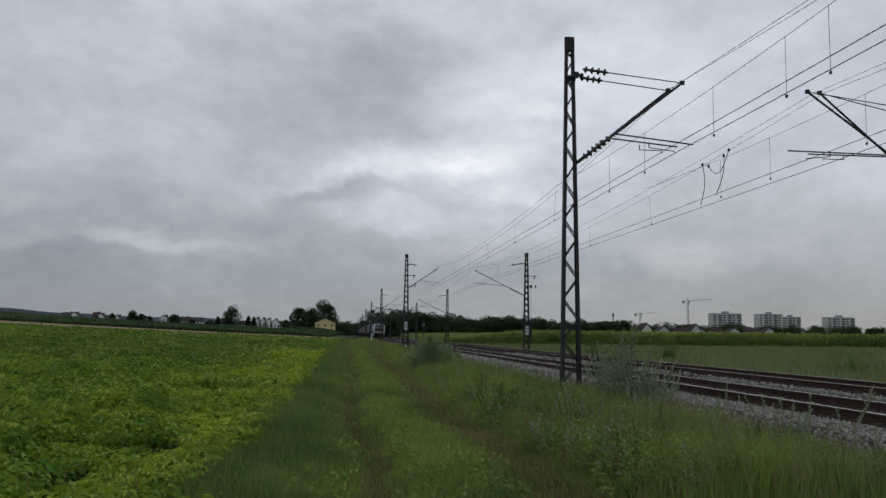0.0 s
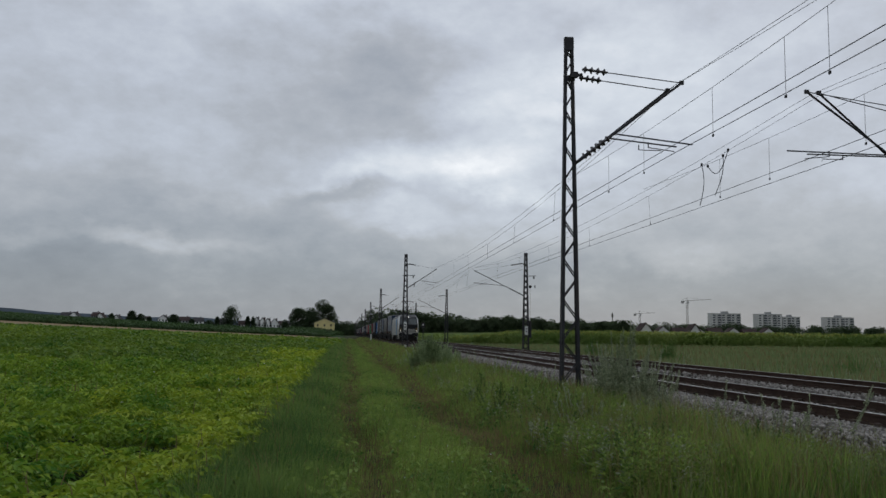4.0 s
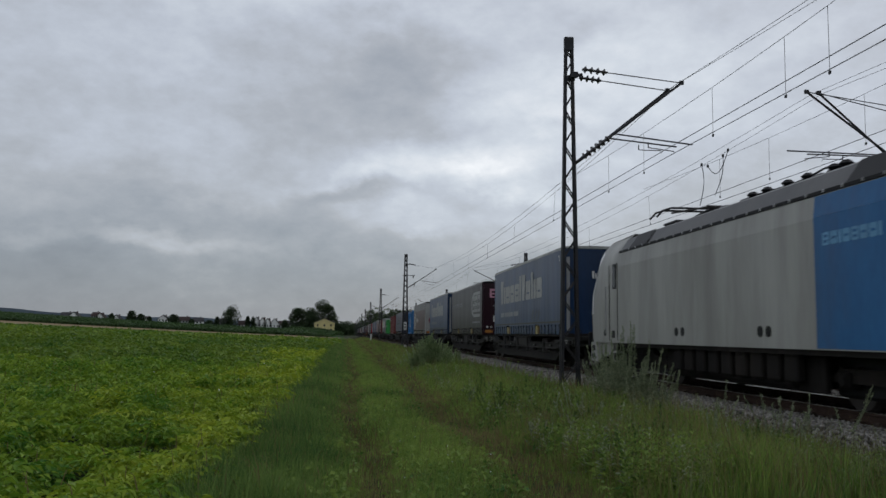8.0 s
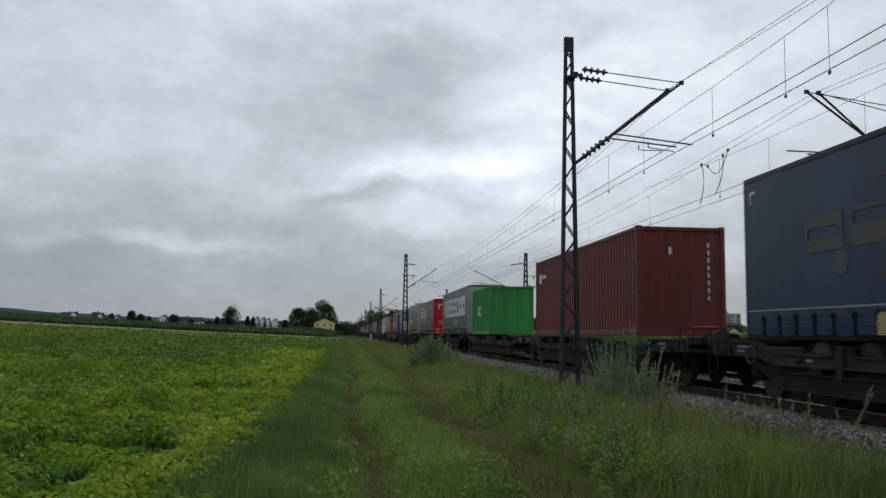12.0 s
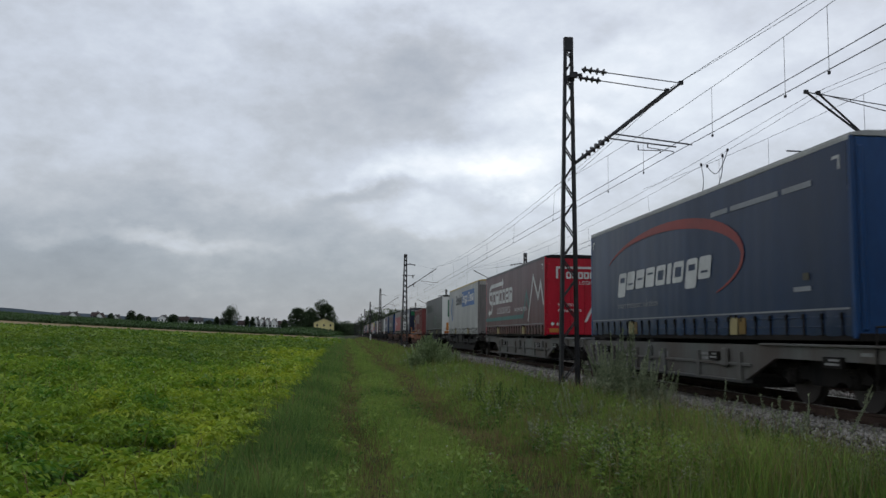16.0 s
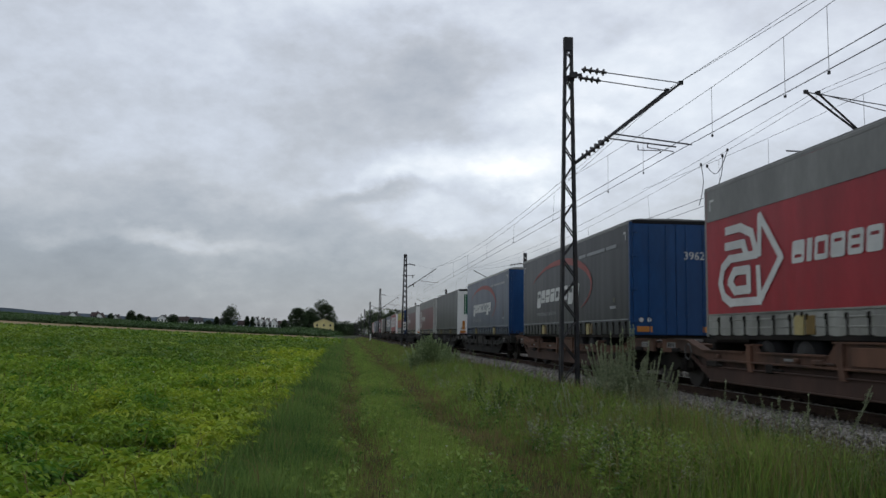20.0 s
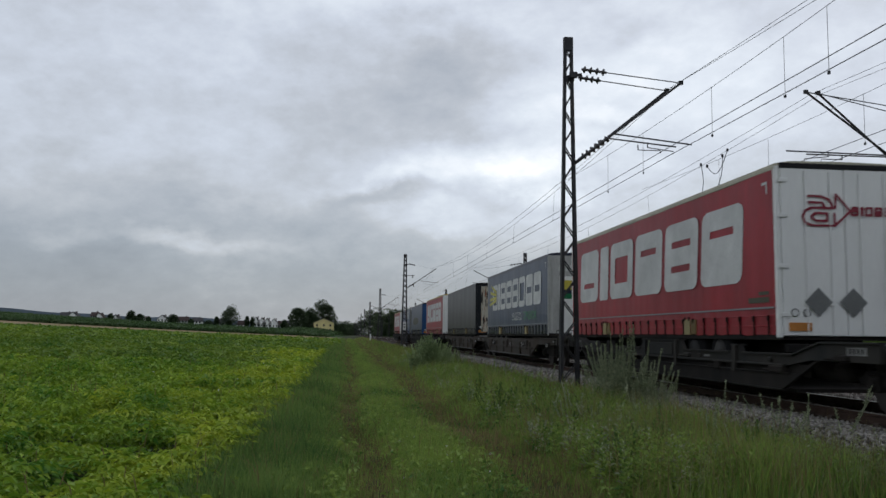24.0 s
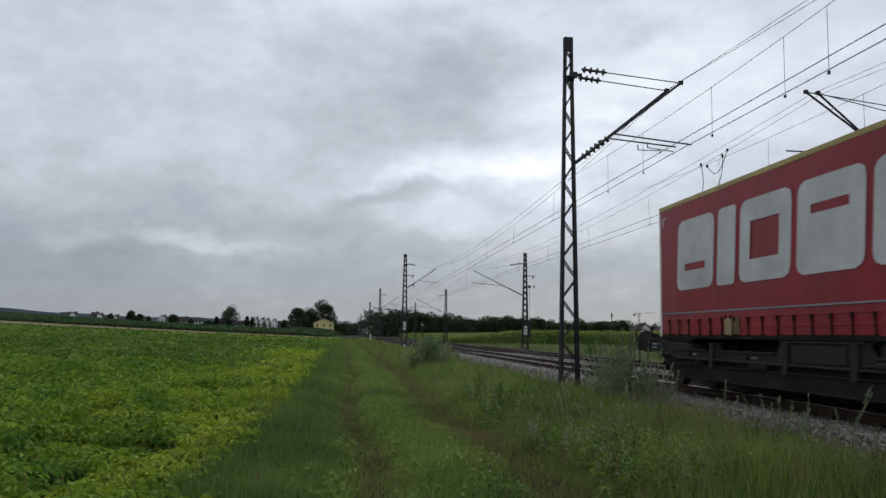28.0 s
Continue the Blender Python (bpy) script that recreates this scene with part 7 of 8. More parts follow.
def blades(rng, P, height, width, lean=0.35, bent=True):
    """Grass blades that rise from P."""
    n = len(P)
    a = rng.uniform(0, 2 * math.pi, n)
    side = np.stack([np.cos(a), np.sin(a), np.zeros(n)], 1) * width[:, None] * 0.5
    b = rng.uniform(0, 2 * math.pi, n)
    tilt = np.stack([np.cos(b), np.sin(b), np.zeros(n)], 1) * (height * rng.uniform(0.05, 1, n) * lean)[:, None]
    up = np.array((0, 0, 1.0)) * height[:, None]
    if bent:
        V = np.stack([P - side, P + side, P + up * 0.6 + tilt * 0.35 - side * 0.7, P + up * 0.6 + tilt * 0.35 + side * 0.7, P + up * 0.93 + tilt], 1).reshape(-1, 3)
        k = np.arange(n)[:, None] * 5
        F = np.concatenate([k + (0, 1, 3), k + (0, 3, 2), k + (2, 3, 4)], 1).reshape(-1, 3)
    else:
        V = np.stack([P - side, P + side, P + up + tilt], 1).reshape(-1, 3)
        F = np.arange(n * 3).reshape(-1, 3)
    return V, F


def stuff(name, pieces, material, label, category, parent=None):
    V, F, k = [], [], 0
    for v, f in pieces:
        V.append(v)
        F.append(f + k)
        k += len(v)
    ob = new(name, swift(name, np.concatenate(V), np.concatenate(F), material))
    if parent:
        ob.parent = parent
        return tagged(ob, kind="stuff")
    return tagged(ob, label, category, kind="stuff")


def heights(x, y):
    s = np.maximum(0.0, -x - 3)
    z = -0.5 + 0.03 * np.minimum(s, 500) + 0.00008 * np.minimum(s, 220) ** 2
    z = z + np.minimum(1, s / 14) * 0.0085 * np.maximum(0, np.minimum(y, 640) - 300)
    return z - np.where((x > 6.3) & (x < 15.3), 0.15, 0) - np.where(x > 16, 0.1, 0)


def compound(rng, X, Y, Z, hgt, fronds, pairs, size, spread):
    """Potato plants: fronds that arch out of each plant, with leaflets along them."""
    n = len(X)
    m = n * fronds
    a = rng.uniform(0, 2 * math.pi, m)
    reach = np.repeat(spread, fronds) * rng.uniform(0.35, 1.1, m)
    h = np.repeat(hgt, fronds) * rng.uniform(0.55, 1.05, m)
    cx, cy, cz = (np.repeat(q, fronds) for q in (X, Y, Z))
    out = np.stack([np.cos(a), np.sin(a)], 1)
    k = 2 * pairs + 1
    f = np.concatenate([np.repeat((np.arange(pairs) + 1.4) / (pairs + 1.0), 2), [1.12]])
    sgn = np.concatenate([np.tile([1.0, -1.0], pairs), [0.0]])
    F, S = np.tile(f, m), np.tile(sgn, m)
    rep = lambda q: np.repeat(q, k)
    rr, hh, ox, oy = rep(reach), rep(h), rep(out[:, 0]), rep(out[:, 1])
    r = rr * (0.25 + 0.75 * F)
    z = rep(cz) + hh * (0.55 + 0.75 * F - 0.42 * F ** 2) * 0.93
    P = np.stack([rep(cx) + ox * r, rep(cy) + oy * r, z + rng.normal(0, 0.012, len(r))], 1)
    along = np.where(S == 0, 1.0, 0.55)
    way = np.stack([ox * along - oy * S * 0.9, oy * along + ox * S * 0.9, rng.normal(0.05, 0.34, len(r)) - 0.2 * F], 1)
    L = size * rng.uniform(0.7, 1.25, len(r)) * np.where(S == 0, 1.25, 0.75 + 0.45 * F)
    return leaves(rng, P, way, L, L * rng.uniform(0.33, 0.48, len(r)), 0.22)


def potato_field():
    rng = np.random.default_rng(11)
    pieces, edge, stalks = [], [], []
    for y0, y1, xl, fronds, pairs, size, step in ((0.5, 7.0, -6, 8, 2, 0.11, 0.36), (7.0, 18, -10, 26, 4, 0.092, 0.33), (18, 35, -17, 13, 3, 0.14, 0.37), (35, 62, -28, 9, 1, 0.24, 0.42), (62, 112, -48, 4, 1, 0.36, 0.48)):
        xs = np.arange(-1.5, xl, -0.75)
        ys = np.arange(y0, y1, step)
        X, Y = np.meshgrid(xs, ys)
        Y = Y.ravel() + rng.normal(0, 0.1, Y.size)
        X = X.ravel() + rng.normal(0, 0.09, X.size) - 0.0075 * Y
        n = len(X)
        hgt = rng.uniform(0.24, 0.72, n) * (0.85 + 0.3 * np.sin(X * 1.1 + Y * 0.4) * np.sin(Y * 0.55))
        pale = (X > -2.3 - 0.045 * Y + rng.normal(0, 0.7, n)) & (Y < 62)
        wide = rng.uniform(0.26, 0.48, n)
        for sel, dest in ((~pale, pieces), (pale, edge)):
            if sel.any() or dest is pieces:
                dest.append(compound(rng, X[sel], Y[sel], heights(X[sel], Y[sel]), hgt[sel], fronds, pairs, size, wide[sel]))
        if y0 < 30:
            k = n // 2
            i = rng.integers(0, n, k)
            P = np.stack([X[i] + rng.normal(0, 0.2, k), Y[i] + rng.normal(0, 0.2, k), heights(X[i], Y[i]) + hgt[i] * 0.8], 1)
            stalks.append(blades(rng, P, rng.uniform(0.1, 0.28, k), np.full(k, 0.013), 0.6))
    n = 28000
    y = rng.uniform(112, 172, n)
    x = -1.2 - rng.uniform(0, 1, n) ** 0.9 * (y * 0.45)
    P = np.stack([x, y, heights(x, y) + rng.uniform(0.15, 0.5, n)], 1)
    L = rng.uniform(0.5, 0.9, n)
    pieces.append(leaves(rng, P, rng.normal(size=(n, 3)) * (1, 1, 0.25), L, L * 0.7))
    stuff("potato_plants", pieces[:3], M["leaf_potato"], "dense leafy green and yellowing potato plants in rows", "crop")
    stuff("yellowing_potato_plants", edge, M["leaf_potato_edge"], "bright yellowing potato plants along the field's edge", "crop")
    stuff("far_potato_plants", pieces[3:], M["leaf_potato_far"], "deep green potato plants farther out in the field", "crop")
    stuff("potato_stalks", stalks, M["leaf_dry"], "pale withered stalks among the potato plants", "crop")
    n = 34
    y = rng.uniform(12, 70, n)
    x = -2 - rng.uniform(0, 1, n) * y * 0.4
    P = np.stack([x, y, heights(x, y) + 0.62], 1)
    stuff("potato_flowers", [leaves(rng, P, rng.normal(size=(n, 3)), np.full(n, 0.04), np.full(n, 0.04))], M["flower"], "few small white blossoms over the potato plants", "flower")


potato_field()


def distant_crop():
    """A taller dark crop that begins beyond the stubble strip."""
    rng = np.random.default_rng(13)
    pieces = []
    for y0, y1, n, size in ((315, 318, 9000, 0.9), (318, 520, 26000, 1.5)):
        y = rng.uniform(y0, y1, n)
        x = -6 - rng.uniform(0, 1, n) * (y * 0.5)
        P = np.stack([x, y, heights(x, y) + rng.uniform(0.1 if y0 < 316 else 0.6, 1.05, n)], 1)
        L = size * rng.uniform(0.5, 1.1, n)
        pieces.append(leaves(rng, P, rng.normal(size=(n, 3)) * (1, 1, 0.5), L, L * 0.6))
    n = 3000
    y, x = rng.uniform(542, 550, n), rng.uniform(-36, -2, n)
    L = rng.uniform(0.5, 1.1, n)
    pieces.append(leaves(rng, np.stack([x, y, heights(x, y) + rng.uniform(0.1, 2.2, n)], 1), rng.normal(size=(n, 3)) * (1, 1, 0.5), L, L * 0.6))
    stuff("distant_crop", pieces, M["leaf_far_crop"], "dark green crop behind the strip of stubble", "crop")


M["leaf_far_crop"] = leafy("far_crop_leaf", (0.035, 0.075, 0.025), (0.08, 0.13, 0.045), 0.6, 0.05)
distant_crop()


def wear(x, y):
    """How worn the grass is: the two wheel ruts of the path."""
    wob = 0.12 * np.sin(y * 0.23) + 0.08 * np.sin(y * 0.61 + 1)
    return np.maximum(np.exp(-((x - 0.22 - wob) / 0.25) ** 2), np.exp(-((x - 2.05 - wob) / 0.5) ** 2))


def grass():
    rng = np.random.default_rng(21)
    green, dry, lush = [], [], []
    for y0, y1, n, w, bent in ((-2.5, 7.6, 26000, 0.016, False), (7.6, 14, 130000, 0.0085, True), (14, 24, 103000, 0.013, True), (24, 48, 80000, 0.026, False), (48, 100, 60000, 0.05, False), (100, 240, 40000, 0.12, False)):
        per = 12
        y = np.repeat(y0 + (y1 - y0) * rng.uniform(0, 1, n // per), per)
        x = np.repeat(rng.uniform(-1.55, 6.25, n // per), per)
        n = len(x)
        tuft = np.repeat(rng.uniform(0.35, 1.75, n // per), per)
        x, y = x + rng.normal(0, 0.055 + w, n), y + rng.normal(0, 0.055 + w, n)
        wr = wear(x, y)
        verge = np.clip((x - 2.3) / 1.5, 0, 1)
        edge = np.clip((0.0 - x) / 0.6, 0, 1)
        patch = 0.5 + 0.5 * np.sin(x * 2.1 + 1.3 * np.sin(y * 0.7)) * np.sin(y * 0.9 + np.sin(x * 1.7))
        h = (0.13 + 0.2 * verge * (0.5 + patch) * np.clip((6.6 - x) / 2.0, 0.2, 1) + 0.1 * edge + 0.05 * patch) * tuft * rng.uniform(0.55, 1.2, n) * (1 - 0.62 * wr)
        keep = rng.uniform(0, 1, n) > wr * 0.5
        isdry = rng.uniform(0, 1, n) < 0.04 + 0.6 * wr * (x > 1.2) + 0.5 * wr * (x <= 1.2) + 0.07 * verge + 0.1 * verge * (patch > 0.68)
        z = heights(x, y) - np.clip((x - 6.2) / 0.4, 0, 1) * 0.1
        P = np.stack([x, y, z], 1)
        deep = x < 0.02 + rng.normal(0, 0.18, n)
        for sel, dest in ((keep & ~isdry & ~deep, green), (keep & ~isdry & deep, lush), (keep & isdry, dry)):
            k = sel.sum()
            dest.append(blades(rng, P[sel], h[sel] * (1.15 if dest is dry else 1.0), np.full(k, w) * rng.uniform(0.7, 1.5, k), 0.55, bent))
        # taller stems with seed heads on the verge
        k = n // (80 if 5 < y0 < 10 else 130)
        yy = rng.uniform(y0, y1, k)
        xx = rng.uniform(2.6, 6.2, k)
        P = np.stack([xx, yy, heights(xx, yy)], 1)
        hh = rng.uniform(0.5, 0.85, k)
        dry.append(blades(rng, P, hh, np.full(k, max(0.005, w * 0.5)), 0.3, True))
    stuff("grass", green, M["leaf_grass"], "uncut green grass on the field path and verge", "grass")
    stuff("lush_grass", lush, M["leaf_lush"], "lush deep green grass along the potato field", "grass")
    stuff("dry_grass", dry, M["leaf_dry"], "brownish dry grass in the wheel ruts and seed stems", "grass")
    # low broad-leaved weeds in the grass
    n = 5000
    y = 8 + 26 * rng.uniform(0, 1, n) ** 1.4
    x = rng.uniform(-1.4, 6.2, n)
    ok = wear(x, y) < 0.5
    x, y = np.repeat(x[ok], 6), np.repeat(y[ok], 6)
    P = np.stack([x + rng.normal(0, 0.05, len(x)), y + rng.normal(0, 0.05, len(x)), heights(x, y) + rng.uniform(0.03, 0.2, len(x))], 1)
    L = rng.uniform(0.04, 0.1, len(x))
    stuff("broadleaf_weeds", [leaves(rng, P, rng.normal(size=(len(x), 3)) * (1, 1, 0.4), L, L * 0.55)], M["leaf_grass"], "low broad-leaved weeds between the grass", "weed")
    n = 40
    y = rng.uniform(8.5, 22, n)
    x = rng.uniform(0.6, 5.5, n)
    P = np.stack([x, y, heights(x, y) + rng.uniform(0.15, 0.35, n)], 1)
    stuff("daisies", [leaves(rng, P, rng.normal(size=(n, 3)), np.full(n, 0.022), np.full(n, 0.022))], M["flower"], "scattered tiny white flowers in the grass", "flower")
    # leafy herbs of all heights on the verge
    n = 3400
    y = 8 + 40 * rng.uniform(0, 1, n) ** 1.5
    x = 2.7 + 3.3 * rng.uniform(0, 1, n) ** 1.3
    hh = rng.uniform(0.15, 0.52, n) * np.clip((6.9 - x) / 2, 0.3, 1) * np.clip(1.2 - 0.5 * np.sin(x * 2 + y * 0.6), 0.5, 1.4)
    per = 26
    X, Y, Hh = np.repeat(x, per), np.repeat(y, per), np.repeat(hh, per)
    m = len(X)
    f = rng.uniform(0.15, 1.0, m)
    az = rng.uniform(0, 6.28, m)
    rr = 0.05 * (1.2 - f) * rng.uniform(0, 1.5, m)
    P = np.stack([X + np.cos(az) * rr + 0.06 * f * np.sin(Y * 9), Y + np.sin(az) * rr, heights(X, Y) + Hh * f], 1)
    L = (0.11 - 0.06 * f) * rng.uniform(0.6, 1.3, m)
    lv = leaves(rng, P, np.stack([np.cos(az), np.sin(az), 0.3 + 0.8 * f], 1), L, L * 0.36)
    k = (np.arange(m) // per) % 6
    fk = np.repeat(k, 2)
    stuff("verge_herbs", [(lv[0], lv[1][fk > 0])], M["leaf_grass"], "leafy green herbs of uneven height on the verge", "weed")
    stuff("grey_verge_herbs", [(lv[0], lv[1][fk == 0])], M["leaf_weed"], "pale grey-green herbs on the verge", "weed")
    # thin pale stems with seed leaves that stand over the grass
    n = 900
    cx, cy = 2.9 + 3.4 * rng.uniform(0, 1, 170) ** 0.7, 7.8 + 12 * rng.uniform(0, 1, 170) ** 1.5
    k = rng.integers(0, 170, n)
    x, y = cx[k] + rng.normal(0, 0.22, n), cy[k] + rng.normal(0, 0.22, n)
    ok = x < 6.35
    x, y = x[ok], y[ok]
    n = len(x)
    hh = rng.uniform(0.3, 0.72, n)
    P = np.stack([x, y, heights(x, y)], 1)
    st = blades(rng, P, hh, np.full(n, 0.009), 0.15, True)
    per = 16
    f = rng.uniform(0.3, 1.0, n * per)
    Q = np.repeat(P, per, 0) + np.stack([rng.normal(0, 0.022, n * per), rng.normal(0, 0.022, n * per), np.repeat(hh, per) * f], 1)
    az = rng.uniform(0, 6.28, n * per)
    L = rng.uniform(0.02, 0.06, n * per) * (1.3 - 0.6 * f)
    lf = leaves(rng, Q, np.stack([np.cos(az), np.sin(az), np.full(n * per, 0.9)], 1), L, L * 0.3)
    stuff("seed_stems", [st, lf], M["leaf_stem"], "pale thin seed stems standing over the verge grass", "weed")
    # the meadow beyond the line
    n = 60000
    y = 14 + 130 * rng.uniform(0, 1, n)
    x = 16 + rng.uniform(0, 1, n) * (y * 0.75 + 5)
    P = np.stack([x, y, heights(x, y)], 1)
    keep = rng.uniform(0, 1, n) < 0.76
    w = 0.02 + y * 0.0009
    stuff("meadow_grass", [blades(rng, P[keep], rng.uniform(0.2, 0.55, keep.sum()), w[keep], 0.5, False)], M["leaf_meadow"], "half-dry meadow grass beyond the tracks", "grass")
    stuff("meadow_dry_grass", [blades(rng, P[~keep], rng.uniform(0.2, 0.6, (~keep).sum()), w[~keep], 0.5, False)], M["leaf_dry"], "pale dry meadow grass beyond the tracks", "grass")


M["leaf_stem"] = leafy("seed_stem", (0.07, 0.105, 0.035), (0.3, 0.33, 0.16), 0.75, 1.0, gloss=0.15, spread=0.8)
M["leaf_meadow"] = leafy("meadow_blade", (0.095, 0.165, 0.055), (0.23, 0.27, 0.115), 0.7, 0.08)
grass()


def weed(x, y, stems, height, spread, seed, name="mugwort_clump", label="grey-green mugwort with leafy upright flower spikes", mat_leaf="leaf_weed", lush=1.0):
    """Upright weeds: bending stems with small leaves that crowd towards the tips."""
    rng = np.random.default_rng(seed)
    w = tagged(new(name), label, "weed")
    z0 = float(heights(np.array([x]), np.array([y]))[0])
    if 6.2 < x < 15.5:
        z0 = bed_height(x) - 0.03
    w.location = (x, y, z0)
    st, lv = [], []
    for i in range(int(stems * 1.5)):
        a, r = rng.uniform(0, 6.28), spread * min(rng.uniform(0.95, 1.35), abs(rng.normal(0, 0.62)))
        b = np.array((math.cos(a) * r, math.sin(a) * r, 0.0))
        h = height * rng.uniform(0.22, 1.1) * (1.05 - 0.3 * r / max(spread, 0.01))
        tip = b + np.array((math.cos(a) * h * 0.3 * r / max(spread, 0.01) + rng.normal(0, 0.11), math.sin(a) * h * 0.3 * r / max(spread, 0.01) + rng.normal(0, 0.11), h))
        m = (b + tip) / 2 + rng.normal(0, 0.02, 3)
        g = Geo().tube(b, m, 0.006, 4, 0.005).tube(m, tip, 0.005, 4, 0.002)
        F = np.array([f for f in g.f if len(f) == 4])
        V = np.array(g.v)
        st.append((V, np.concatenate([F[:, [0, 1, 2]], F[:, [0, 2, 3]]])))
        n = int(130 * h)
        t = rng.uniform(0.08, 1.0, n) ** 1.2
        P = b + (tip - b) * t[:, None] + (m - (b + tip) / 2) * (np.sin(t * math.pi))[:, None]
        az = rng.uniform(0, 6.28, n)
        way = np.stack([np.cos(az), np.sin(az), 0.3 + 0.9 * t], 1)
        L = (0.1 - 0.06 * t) * rng.uniform(0.6, 1.2, n) * (0.6 + 0.4 * height) * (1 if height > 1.05 else 0.62) * lush
        lv.append(leaves(rng, P, way, L, L * (0.22 if lush < 1.5 else 0.32)))
        # spike
        n = 40
        t = rng.uniform(0.62, 1.0, n)
        az = rng.uniform(0, 6.28, n)
        way = np.stack([np.cos(az), np.sin(az), np.full(n, 1.0)], 1)
        L = rng.uniform(0.025, 0.055, n)
        lv.append(leaves(rng, b + (tip - b) * t[:, None], way, L, L * 0.38))
    stuff("stalk", st, M[mat_leaf], "", "", w)
    stuff("foliage", lv, M[mat_leaf], "", "", w)
    return w


weed(6.05, 18.0, 36, 1.75, 0.6, 1)
weed(6.25, 19.6, 26, 1.65, 0.6, 2)
weed(6.45, 21.3, 22, 1.4, 0.55, 3)
weed(5.95, 16.8, 22, 1.3, 0.5, 4)
weed(6.2, 18.8, 16, 1.25, 0.4, 14)
weed(3.55, 36.0, 150, 1.45, 0.62, 6, label="broad dusty-green mugwort clump beside the path", mat_leaf="leaf_bush", lush=1.7)
weed(4.3, 38.0, 70, 1.1, 0.75, 6, mat_leaf="leaf_bush", lush=1.7)
weed(6.3, 14.0, 5, 0.95, 0.25, 7)
weed(6.6, 12.7, 4, 0.9, 0.2, 8)
weed(7.0, 11.6, 2, 0.95, 0.08, 9)
weed(5.2, 12.2, 9, 0.85, 0.35, 10)
weed(4.6, 10.3, 8, 0.8, 0.25, 11)
weed(3.9, 13.6, 12, 0.75, 0.5, 12)
weed(5.5, 10.6, 10, 0.85, 0.3, 13)
weed(6.2, 11.2, 4, 0.8, 0.25, 15)
weed(5.8, 13.3, 5, 0.8, 0.3, 16)
for i, (x, y, s, h) in enumerate(((6.1, 26, 8, 0.8), (5.6, 31, 10, 0.9), (6.3, 35, 8, 0.8), (5.2, 24, 8, 0.75), (6.0, 41, 9, 0.9), (4.2, 19, 7, 0.6), (5.8, 60, 12, 1.1), (4.7, 22, 9, 0.7),
                                  (6.4, 24, 8, 0.7), (5.9, 46, 9, 0.8), (5.3, 38, 9, 0.8), (3.4, 17, 6, 0.55))):
    weed(x, y, s, h, 0.4, 30 + i, "tall_weed", "slim green roadside weed with upright leafy stems", "leaf_grass" if i % 2 else "leaf_weed")
M["leaf_shrub"] = leafy("shrub_leaf", (0.05, 0.13, 0.03), (0.16, 0.27, 0.06), 0.6, 0.8)
SHRUBS = ((21.5, 73.8, 34, 1.5, 1.1), (22.5, 58.8, 34, 1.6, 0.7), (24.8, 40.4, 30, 0.95, 1.2))
M["leaf_nettle"] = leafy("nettle_leaf", (0.03, 0.075, 0.02), (0.12, 0.19, 0.055), 0.6, 0.9, gloss=0.15, spread=0.7)
rs = random.Random(5)
for i in range(28):
    weed(rs.uniform(2.9, 5.9), 8.6 + 11 * rs.random() ** 1.3, rs.randint(7, 14), rs.uniform(0.42, 0.72), rs.uniform(0.2, 0.36), 210 + i, "nettle_clump", "low dark green clump of nettles in the verge grass", "leaf_nettle")
for i in range(18):
    weed(rs.uniform(2.8, 6.0), rs.uniform(8.2, 15.5), 3, rs.uniform(0.45, 0.85), 0.3, 130 + i, "verge_weed", "thin pale-green weed stems standing out of the verge grass")
for i, (x, y, s, h, w) in enumerate(SHRUBS):
    weed(x, y, s, h, w, 170 + i, "meadow_shrub", "leafy green shrub standing in the meadow", "leaf_shrub")
for i, (x, y, s, h) in enumerate(((25.5, 38, 6, 1.1), (22.5, 33, 5, 1.0), (23.5, 34.5, 6, 1.2), (18.2, 30, 5, 0.8), (30, 46, 8, 0.9), (21, 52, 8, 0.8))):
    weed(x, y, s, h, 0.6, 60 + i, "tall_weed", "slim green roadside weed with upright leafy stems", "leaf_grass" if i < 2 else "leaf_weed")


